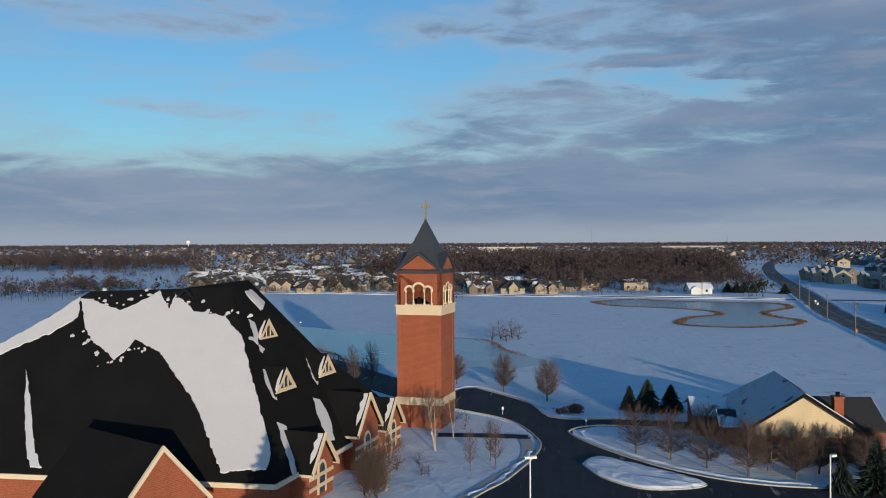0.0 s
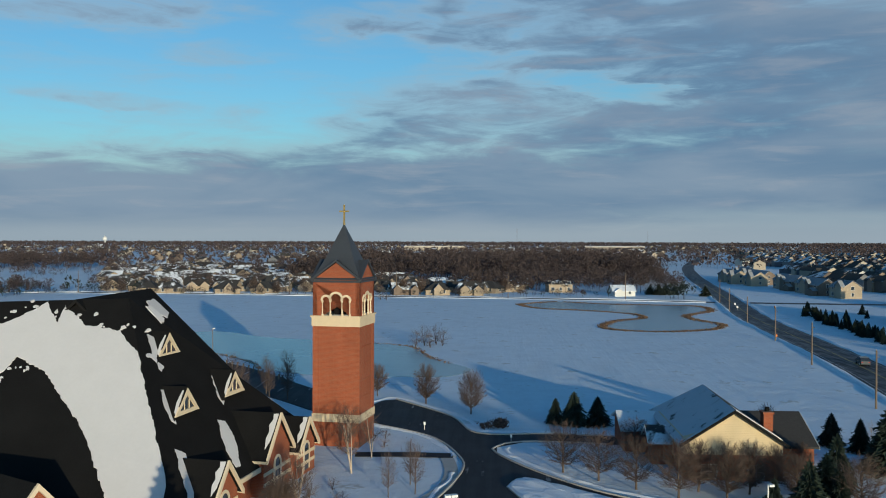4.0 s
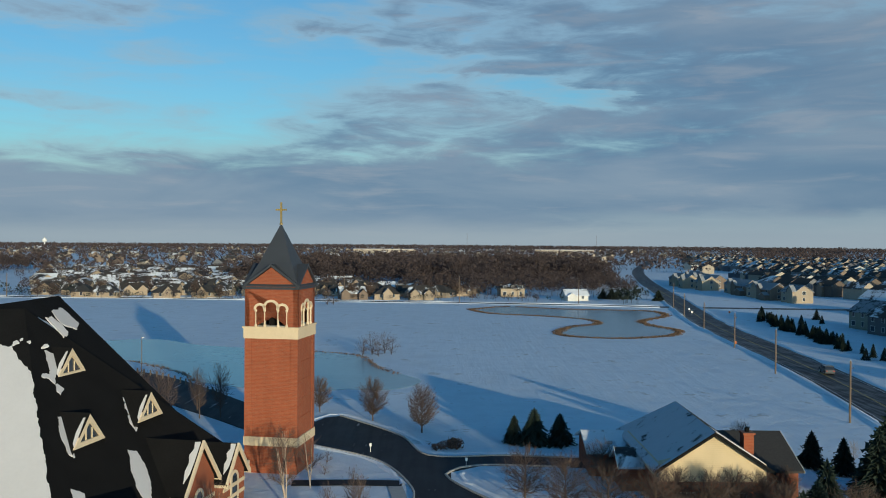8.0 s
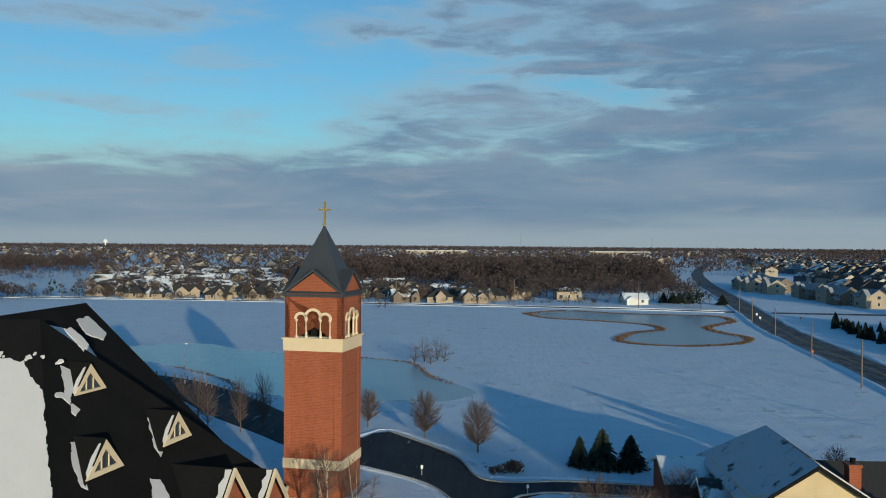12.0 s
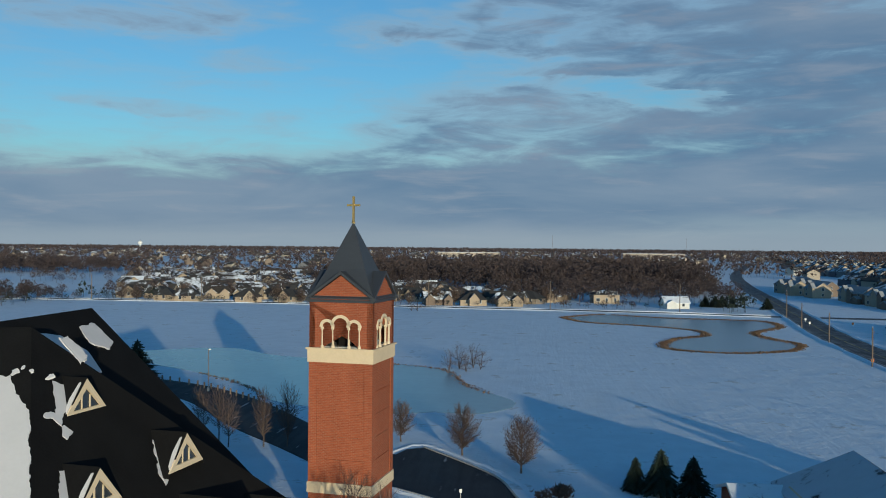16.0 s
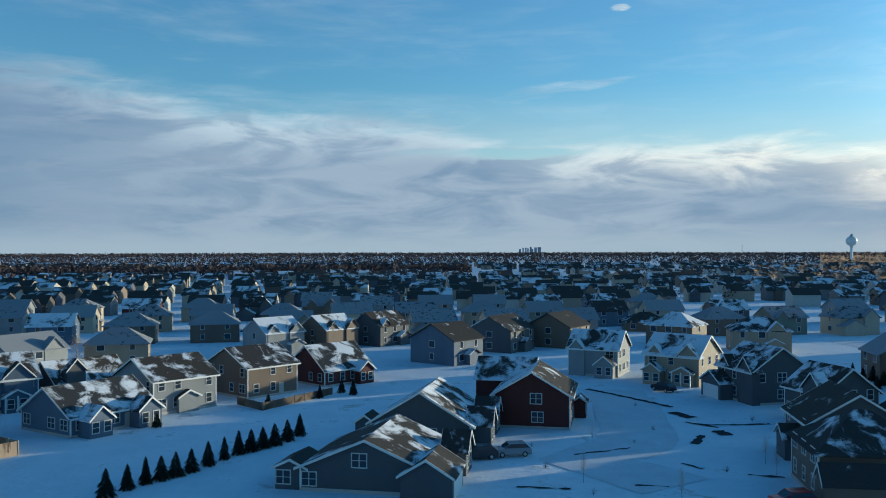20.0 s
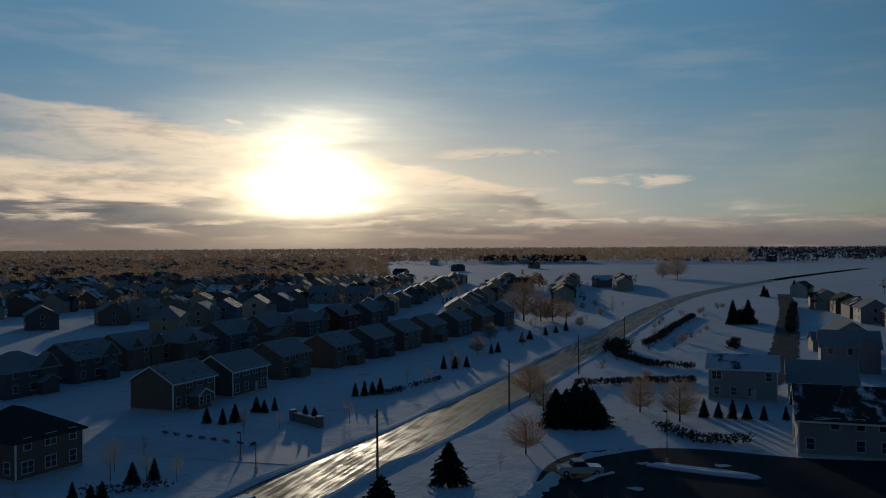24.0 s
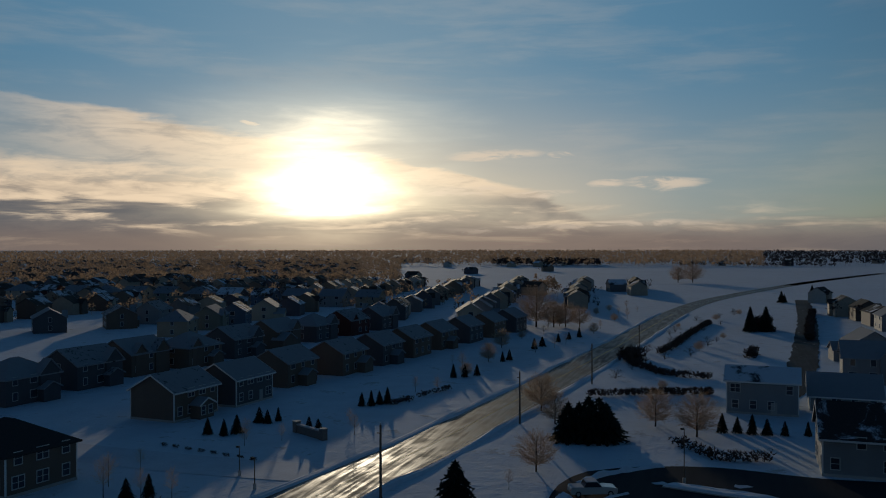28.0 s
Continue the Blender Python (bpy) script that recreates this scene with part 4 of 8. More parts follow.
def church():
    t = empty("church", Matrix(), "large red brick church with steep black shingled roofs patched with snow", "church")
    e0, e1, e2, e3 = (-71, -9.3, 3.0), (-24.6, -9.9, 3.0), (-19.5, 21.1, 3.0), (-71, 27, 3.0)
    t1, t0 = (-36.2, 9.4, 18.8), (-52.6, 9.0, 18.3)
    wall_bm = bmesh.new()
    solid(wall_bm, [(-69.8, -8.6, -0.5), (-25.4, -9.2, -0.5), (-20.5, 20.3, -0.5), (-69.8, 26, -0.5)], (0, 0, 3.45))
    part("wall", wall_bm, BRICK, t, "red brick church wall")
    for name, f in (("front", (e0, e1, t1, t0)), ("end", (e1, e2, t1)), ("rear", (e2, e3, t0, t1)), ("far end", (e3, e0, t0))):
        bm = bmesh.new()
        if name == "end":      # a hollow slope: a grid from the eaves to the point
            n = 14
            rows = [[Vector(e1).lerp(Vector(t1), k / n).lerp(Vector(e2).lerp(Vector(t1), k / n), i / n) - Vector((0, 0, hollow(k / n, i / n))) for i in range(n + 1)] for k in range(n + 1)]
            top, low = [[[bm.verts.new(p - Vector((0, 0, d))) for p in r] for r in rows] for d in (0.0, 0.35)]
            for k in range(n):
                for i in range(n):
                    for g in (top, low):
                        bm.faces.new((g[k][i], g[k][i + 1], g[k + 1][i + 1], g[k + 1][i]))
            for k in range(n):
                for i in (0, n):
                    bm.faces.new((top[k][i], top[k + 1][i], low[k + 1][i], low[k][i]))
                bm.faces.new((top[0][k], top[0][k + 1], low[0][k + 1], low[0][k]))
        else:
            roof_faces(bm, [f])
        part("roof_slope", bm, SHINGLE, t, "steep black shingle roof slope")
    # cross wing behind
    r0, r1 = (-41.0, 8.0, 18.75), (-40.9, 26.6, 18.8)
    for s in (-1, 1):
        bm = bmesh.new()
        roof_faces(bm, [(r0, r1, shift(r1, (s * 16.3, -0.2, -15.7)), shift(r0, (s * 16.3, 0, -15.7)))])
        part("roof_slope", bm, SHINGLE, t, "black shingle slope of the rear wing")
    bm = bmesh.new()
    solid(bm, [(-56, 26.0, -0.5), (-26, 26.0, -0.5), (-26, 26.0, 3.2), (-41, 26.0, 18.2), (-56, 26.0, 3.2)], (0, -1.0, 0))
    part("gable_wall", bm, BRICK, t, "tall brick gable wall of the rear wing")
    # eaves with cream gutters
    bm = bmesh.new()
    for a, b in ((e0, e1), (e1, e2)):
        a, b = Vector(a), Vector(b)
        n = Vector(((b - a).y, -(b - a).x, 0)).normalized()
        solid(bm, [a - Vector((0, 0, 0.52)), b - Vector((0, 0, 0.52)), b - Vector((0, 0, 0.08)), a - Vector((0, 0, 0.08))], n * 0.16)
    part("gutter", bm, TRIM, t, "cream painted eaves gutter")
    # triangular dormers on the end slope
    slope = lambda x, y: 10.6 - (0.98 * (x + 28.2) - 0.17 * (y - 7.3))  # noqa: E731
    for k, (x, y, z) in enumerate(((-31.86, 8.3, 13.2), (-26.38, 11.92, 8.93), (-28.03, 2.7, 8.77))):
        d = new("dormer")
        d.matrix_basis = pose(x, y, z, 0, 0, -9.5)
        d.parent = t
        tagged(d, "small triangular dormer with cream frame")
        w, hh = 2.15, 2.35
        bm = bmesh.new()
        for s in (-1, 1):
            solid(bm, [(0.32, s * (w + 0.12), -0.18), (0.32, 0, hh + 0.08), (-hh - 0.6, 0, hh + 0.08), (-0.1, s * (w + 0.12), -0.18)], (0, 0, -0.14))
        part("dormer_roof", bm, SHINGLE, d)
        bm = bmesh.new()
        outer, inner = [(-w, 0), (w, 0), (0, hh)], [(-w + 0.78, 0.38), (w - 0.78, 0.38), (0, hh - 0.62)]
        for i in range(3):
            j = (i + 1) % 3
            solid(bm, [(0.2, outer[i][0], outer[i][1]), (0.2, outer[j][0], outer[j][1]), (0.2, inner[j][0], inner[j][1]), (0.2, inner[i][0], inner[i][1])], (0.14, 0, 0))
        part("dormer_frame", bm, TRIM, d, "broad cream triangular frame")
        for s in (-0.42, 0.42):
            part("glazing_bar", boxed(0.2, 0.28, s - 0.04, s + 0.04, 0.3, 1.25), TRIM, d)
        bm = bmesh.new()
        solid(bm, [(0.12, a, b) for a, b in inner], (0.06, 0, 0))
        part("pane", bm, GLASSM, d, "dark window glass")
        bm = bmesh.new()
        at = lambda f, x: (x, -(w + 0.12) * (1 - f), -0.16 + (hh + 0.26) * f)  # noqa: E731
        solid(bm, [at(0.12, 0.22), at(0.5, 0.20), at(0.86, 0.12), at(0.84, -0.02), at(0.5, -0.12), at(0.2, 0.02)], (0, -0.03, 0.07))
        part("snow", bm, ROOFSNOW, d, "thin strip of snow behind the frame")
    # cross gables along the drive side
    for gx, gy, gz, half, depth in ((-21.9, -3.4, 6.0, 2.75, 6.4), (-20.5, 9.0, 7.6, 3.4, 12.0), (-18.95, 15.1, 6.0, 2.7, 9.0)):
        g = new("cross_gable")
        g.parent = t
        g.matrix_basis = pose(gx, gy, 0, 0, 0, -9.5)
        tagged(g, "brick cross gable with cream verge boards")
        ez = gz - half * 1.15
        bm = bmesh.new()
        solid(bm, [(-0.5, -half + 0.35, -0.5), (-0.5, half - 0.35, -0.5), (-0.5, half - 0.35, ez + 0.2), (-0.5, 0, gz - 0.25), (-0.5, -half + 0.35, ez + 0.2)], (-min(5.5, depth - 1.6), 0, 0))
        part("wall", bm, BRICK, g)
        for s in (-1, 1):
            bm = bmesh.new()
            solid(bm, [(0, s * half, ez), (0, 0, gz), (-depth, 0, gz), (-depth, s * half, ez)], (0, 0, -0.25))
            part("roof_slope", bm, SHINGLE, g)
            bm = bmesh.new()
            at = lambda f, x: (x, s * half * (1 - f), ez + (gz - ez) * f)  # noqa: E731
            if s < 0:
                solid(bm, [at(0.22, -0.62), at(0.4, -0.34), at(0.62, -0.28), at(0.97, -0.28), at(0.96, -0.8), at(0.84, -0.66), at(0.72, -0.92), at(0.58, -0.7), at(0.44, -0.84)], (0, -0.02, 0.06))
            else:
                solid(bm, [at(0.05, -0.3), at(0.4, -0.26), at(0.93, -0.3), at(0.92, -0.86), at(0.78, -0.74), at(0.64, -1.12), at(0.5, -0.96), at(0.34, -1.2), at(0.2, -0.7)], (0, 0.02, 0.06))
            part("snow", bm, ROOFSNOW, g, "ragged strip of snow near the verge")
            bm = bmesh.new()
            solid(bm, [(0.06, s * half, ez - 0.38), (0.06, 0, gz - 0.38), (0.06, 0, gz + 0.05), (0.06, s * half, ez + 0.05)], (-0.22, 0, 0))
            part("verge_board", bm, TRIM, g, "cream verge board")
            bm = bmesh.new()
            solid(bm, [(-0.1, s * half, ez - 0.1), (-depth, s * half, ez - 0.1), (-depth, s * half, ez - 0.34), (-0.1, s * half, ez - 0.34)], (0, s * 0.12, 0))
            part("gutter", bm, TRIM, g, "cream gutter")
        for z in (1.0, 2.0):
            part("stone_band", boxed(-0.55, -0.44, -half + 0.3, half - 0.3, z, z + 0.35), STONE, g, "cream stone stripe in the brick")
        o, i = arch_points(0, 0.62, 2.6, 12, 0.9), arch_points(0, 0.62, 2.6, 12, 0.62)
        bm = bmesh.new()
        solid(bm, [(-0.42, -0.9, 0.4)] + [(-0.42, y, z) for y, z in o] + [(-0.42, 0.9, 0.4), (-0.42, 0.62, 0.4)] + [(-0.42, y, z) for y, z in i[::-1]] + [(-0.42, -0.62, 0.4)], (-0.14, 0, 0))
        part("window_surround", bm, TRIM, g, "cream arched window surround")
        bm = bmesh.new()
        solid(bm, [(-0.47, -0.62, 0.4)] + [(-0.47, y, z) for y, z in i] + [(-0.47, 0.62, 0.4)], (-0.05, 0, 0))
        part("pane", bm, GLASSM, g, "dark arched window glass")
    # gabled wing towards the lower lot
    g = new("cross_gable")
    g.parent = t
    g.matrix_basis = pose(-31.2, -17.0, 0, 0, 0, -30)
    tagged(g, "brick gabled wing with cream verges")
    gz, half, ez = 7.7, 4.6, 2.6
    bm = bmesh.new()
    solid(bm, [(-0.5, -half + 0.3, -0.5), (-0.5, half - 0.3, -0.5), (-0.5, half - 0.3, ez + 0.2), (-0.5, 0, gz - 0.3), (-0.5, -half + 0.3, ez + 0.2)], (-10, 0, 0))
    part("wall", bm, BRICK, g)
    for s in (-1, 1):
        bm = bmesh.new()
        solid(bm, [(0, s * half, ez), (0, 0, gz), (-12, 0, gz), (-12, s * half, ez)], (0, 0, -0.25))
        part("roof_slope", bm, SHINGLE, g)
        bm = bmesh.new()
        solid(bm, [(0.06, s * half, ez - 0.42), (0.06, 0, gz - 0.42), (0.06, 0, gz + 0.05), (0.06, s * half, ez + 0.05)], (-0.22, 0, 0))
        part("verge_board", bm, TRIM, g, "cream verge board")
    return t


CHURCH = church()


# ---- snow lying on the church roofs ----
def inside(p, poly):
    hit, j = False, len(poly) - 1
    for i in range(len(poly)):
        (xi, yi), (xj, yj) = poly[i], poly[j]
        if (yi > p[1]) != (yj > p[1]) and p[0] < (xj - xi) * (p[1] - yi) / (yj - yi) + xi:
            hit = not hit
        j = i
    return hit


def snow_patch(parent, plane, outline, ragged=0.22, thick=0.12, label="wind-packed snow lying on the roof slope", seed=0.0):
    """A drift with a torn edge, given by its outline in plan, laid on a slope."""
    a, b, c = (Vector(p) for p in plane)
    n = (b - a).cross(c - a).normalized()

    def high(x, y):
        z = a.z - (n.x * (x - a.x) + n.y * (y - a.y)) / n.z
        if plane is END:
            f = (z - a.z) / (c.z - a.z)
            y0, y1 = a.y + (c.y - a.y) * f, b.y + (c.y - b.y) * f
            z -= hollow(f, (y - y0) / max(0.1, y1 - y0))
        return z

    edge = []
    for (x0, y0), (x1, y1) in zip(outline, outline[1:] + outline[:1]):
        k = max(1, int(math.hypot(x1 - x0, y1 - y0) / 0.16))
        for i in range(k):
            x, y = x0 + (x1 - x0) * i / k, y0 + (y1 - y0) * i / k
            w = Vector((x * 1.3, y * 1.3, seed))
            x += ragged * (noise.noise(w) + 0.6 * noise.noise(w * 2.7) + 0.4 * noise.noise(w * 6))
            y += ragged * (noise.noise(w + Vector((9, 4, 2))) + 0.6 * noise.noise(w * 2.9) + 0.4 * noise.noise(w * 6.3))
            edge.append(Vector((x, y, high(x, y) + thick)))
    me = bpy.data.meshes.new("snow")
    m = len(edge)
    tris = [t if (edge[t[1]] - edge[t[0]]).cross(edge[t[2]] - edge[t[0]]).z > 0 else t[::-1] for t in geometry.tessellate_polygon([[Vector((p.x, p.y, 0)) for p in edge]])]
    me.from_pydata(edge + [p - Vector((0, 0, thick + 0.05)) for p in edge], [], tris + [(i, (i + 1) % m, m + (i + 1) % m, m + i) for i in range(m)])
    me.materials.append(ROOFSNOW)
    ob = new("snow", me)
    ob.parent = parent
    tagged(ob, label)


# three slopes of the roof, each by three of its points, and drifts outlined on them to fit the camera's view
FRONT = ((-71, -9.3, 3.0), (-24.6, -9.9, 3.0), (-36.2, 9.4, 18.8))
END = ((-24.6, -9.9, 3.0), (-19.5, 21.1, 3.0), (-36.2, 9.4, 18.8))
WING = ((-41, 8, 18.75), (-40.9, 26.6, 18.8), (-24.6, 26.4, 3.1))
BROAD = "broad ragged sheet of snow on the tiled slope"
snow_patch(CHURCH, FRONT, [(-53.1, 8.0), (-51.7, 7.9), (-49.1, 6.9), (-47.6, 6.6), (-46.3, 7.3), (-44.3, 8.9), (-42.9, 7.3), (-42.1, 6.7), (-42.3, 8.5), (-39.1, 6.4), (-35.7, 5.8), (-32.9, 3.7), (-29.7, -1.3), (-25.8, -7.4), (-25.7, -8.9),
    (-27.4, -8.9), (-29.8, -9.2), (-32.9, -5.5), (-34.8, -3.2), (-39.1, 0.3), (-40.7, 1.8), (-44.3, 3.3), (-44.7, 2.0), (-45.5, 1.1), (-47.0, 2.1), (-49.3, 3.3), (-50.9, 4.9)], 0.15, label=BROAD)
scrap = random.Random(8)
for i, (x, y) in enumerate(((-51.4, 8.3), (-50.0, 7.8), (-48.4, 7.3), (-47.2, 7.2), (-46.0, 8.0), (-45.0, 8.6), (-42.6, 7.6), (-40.6, 7.4), (-39.0, 7.0), (-37.4, 6.5), (-35.4, 6.2), (-34.0, 5.4), (-50.6, 4.4), (-49.2, 2.8), (-47.4, 1.7), (-46.0, 0.7), (-44.6, 1.2), (-43.8, 2.4), (-42.0, 2.0))):
    for k in range(3):
        u, v, big = x + scrap.gauss(0, 0.5), y + scrap.gauss(0, 0.4), scrap.uniform(0.08, 0.26)
        snow_patch(CHURCH, FRONT, [(u + big * scrap.uniform(0.5, 1.5) * math.cos(q), v + big * scrap.uniform(0.4, 1.2) * math.sin(q)) for q in (0, 0.8, 1.6, 2.4, 3.1, 3.9, 4.7, 5.5)], 0.05, 0.05, "scrap of snow on the shingles", 50.0 + i + k)
snow_patch(CHURCH, FRONT, [(-53.4, 8.3), (-54.7, 6.6), (-56.4, 5.0), (-59.2, 2.6), (-62.4, -0.6), (-62.0, -1.4), (-58.6, 1.4), (-56.2, 2.9), (-54.0, 4.1), (-52.2, 5.8)], 0.2, seed=3.0, label="band of snow down the roof hip")
snow_patch(CHURCH, FRONT, [(-54.4, -0.1), (-52.1, -3.7), (-49.6, -7.3), (-48.0, -9.1), (-46.8, -9.1), (-48.4, -7.8), (-51.5, -3.7)], 0.12, seed=5.0, label="thin streak of snow")
for i, drift in enumerate((
        [(-33.5, 7.5), (-33.1, 8.1), (-32.0, 6.6), (-31.6, 5.2), (-32.0, 5.0), (-32.4, 4.4), (-32.3, 5.6), (-32.9, 6.4)],
        [(-28.5, 11.7), (-28.1, 12.3), (-26.7, 10.2), (-26.5, 9.3), (-27.2, 9.7)],
        [(-30.2, 2.5), (-29.9, 3.4), (-29.1, 2.6), (-28.0, 0.4), (-28.3, 0.1), (-29.3, 1.0)],
        [(-31.6, 5.4), (-31.2, 5.8), (-31.0, 4.9), (-31.3, 4.8)],
        [(-26.1, 6.5), (-25.6, 7.3), (-24.5, 6.6), (-23.1, 3.8), (-23.2, 2.9), (-24.1, 3.3), (-25.2, 4.8)],
        [(-35.2, 11.0), (-34.9, 11.9), (-33.6, 12.2), (-33.4, 10.9)],
        [(-27.0, -2.6), (-26.2, -1.8), (-24.6, -4.6), (-23.7, -6.6), (-24.0, -7.0), (-25.6, -4.6)])):
    snow_patch(CHURCH, END, drift, 0.17, 0.07, seed=7.0 + i, label="small drift of snow beside a dormer")
for i, drift in enumerate(([(-32.6, 9.5), (-32.6, 9.9), (-31.8, 6.5), (-32.0, 6.7)], [(-27.5, 13.4), (-27.4, 14.0), (-26.9, 10.7), (-27.0, 11.0)], [(-29.3, 4.0), (-29.0, 4.9), (-28.3, 1.2), (-28.7, 1.8)])):
    snow_patch(CHURCH, END, drift, 0.05, seed=17.0 + i, label="narrow strip of snow beside a dormer")
for i, drift in enumerate(([(-39.6, 22.0), (-39.6, 24.6), (-38.1, 24.7), (-37.5, 23.2), (-38.3, 21.3)], [(-40.0, 14.8), (-39.2, 18.4), (-37.8, 20.0), (-36.2, 19.3), (-36.4, 17.9), (-38.5, 15.9)])):
    snow_patch(CHURCH, WING, drift, 0.14, seed=27.0 + i, label="patch of snow near the wing's ridge")

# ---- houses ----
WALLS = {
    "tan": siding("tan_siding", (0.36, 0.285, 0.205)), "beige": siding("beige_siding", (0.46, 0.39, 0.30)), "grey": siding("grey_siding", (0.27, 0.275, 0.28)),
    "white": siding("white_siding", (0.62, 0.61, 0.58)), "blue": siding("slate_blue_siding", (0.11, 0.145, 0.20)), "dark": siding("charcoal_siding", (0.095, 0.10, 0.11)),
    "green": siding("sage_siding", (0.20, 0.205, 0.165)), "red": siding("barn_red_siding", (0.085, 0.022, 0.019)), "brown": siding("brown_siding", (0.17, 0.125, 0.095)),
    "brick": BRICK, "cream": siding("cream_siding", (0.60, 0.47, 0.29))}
WALL_WORD = {"tan": "tan-sided", "beige": "beige-sided", "grey": "grey-sided", "white": "white-sided", "blue": "slate blue-sided", "dark": "charcoal-sided", "green": "sage-sided", "red": "dark red-sided", "brown": "brown-sided", "brick": "red brick", "cream": "cream-sided"}
ROOFS = [snowy("snowy_shingles_%d" % k, c, a, 0.22) for k, (c, a) in enumerate((((0.05, 0.048, 0.047), 0.56), ((0.06, 0.052, 0.045), 0.46), ((0.045, 0.047, 0.05), 0.66), ((0.055, 0.05, 0.046), 0.36), ((0.05, 0.048, 0.047), 0.22)))]
# Greyed snow: a thin dusting plus the shade of slopes turned from the sun.
ROOFS.append(snowy("dusted_shaded_shingles", (0.055, 0.053, 0.052), 0.85, 0.7, snow=(0.30, 0.305, 0.32)))
ROOFS.append(snowy("thin_shaded_snow_shingles", (0.05, 0.05, 0.052), 0.80, 0.5, snow=(0.27, 0.28, 0.30)))
OFFICE_SNOW = snowy("office_roof_snow", (0.05, 0.05, 0.052), 0.86, 0.45, snow=(0.52, 0.53, 0.56))
ROOF_WORD = ["mostly snow-covered roof", "half snow-covered roof", "fully snow-covered roof", "patchy snow on the roof", "dark roof with little snow", "thinly dusted roof greyed for shade", "thin roof snow greyed for shade"]
CACHE = {}


def lattice(xs, zs, y0, y1):
    """An upright frame in one piece: bars between each pair of the given lines, openings between the pairs."""
    bm = bmesh.new()
    at = {(i, k, y): bm.verts.new((x, y, z)) for i, x in enumerate(xs) for k, z in enumerate(zs) for y in (y0, y1)}
    bar = {(i, k) for i in range(len(xs) - 1) for k in range(len(zs) - 1) if i % 2 == 0 or k % 2 == 0}
    for i, k in bar:
        for y in (y0, y1):
            bm.faces.new([at[p + (y,)] for p in ((i, k), (i + 1, k), (i + 1, k + 1), (i, k + 1))])
        for (di, dk), (a, b) in (((-1, 0), ((i, k), (i, k + 1))), ((1, 0), ((i + 1, k), (i + 1, k + 1))), ((0, -1), ((i, k), (i + 1, k))), ((0, 1), ((i, k + 1), (i + 1, k + 1)))):
            if (i + di, k + dk) not in bar:
                bm.faces.new((at[a + (y0,)], at[b + (y0,)], at[b + (y1,)], at[a + (y1,)]))
    return bm


def window_meshes(w, h):
    if (w, h) not in CACHE:
        f = 0.11
        bars_x = [-w / 2 - f, -w / 2] + ([-0.045, 0.045] if w > 1.2 else []) + [w / 2, w / 2 + f]
        bm = lattice(bars_x, [-f, 0, h / 2 - 0.03, h / 2 + 0.03, h, h + f], -0.07, 0.02)
        CACHE[w, h] = mesh_of("window", bm, FRAME_PAINT), mesh_of("pane", boxed(-w / 2, w / 2, -0.025, 0.015, 0, h), GLASSM)
        bm = bmesh.new()
        box(bm, -w / 2 - f, w / 2 + f, -0.05, 0.0, -f, h + f)
        box(bm, -w / 2, w / 2, -0.056, -0.02, 0, h, mi=1)
        CACHE["far", w, h] = mesh_of("window", bm, [FRAME_PAINT, GLASSM])
    return CACHE[w, h]


def place_window(parent, m, w, h, near=True):
    frame_mesh, pane_mesh = window_meshes(w, h)
    if not near:
        ob = new("window", CACHE["far", w, h])
        ob.parent, ob.matrix_basis = parent, m
        return
    ob = new("window", frame_mesh)
    ob.parent, ob.matrix_basis = parent, m
    p = new("pane", pane_mesh)
    p.parent = ob


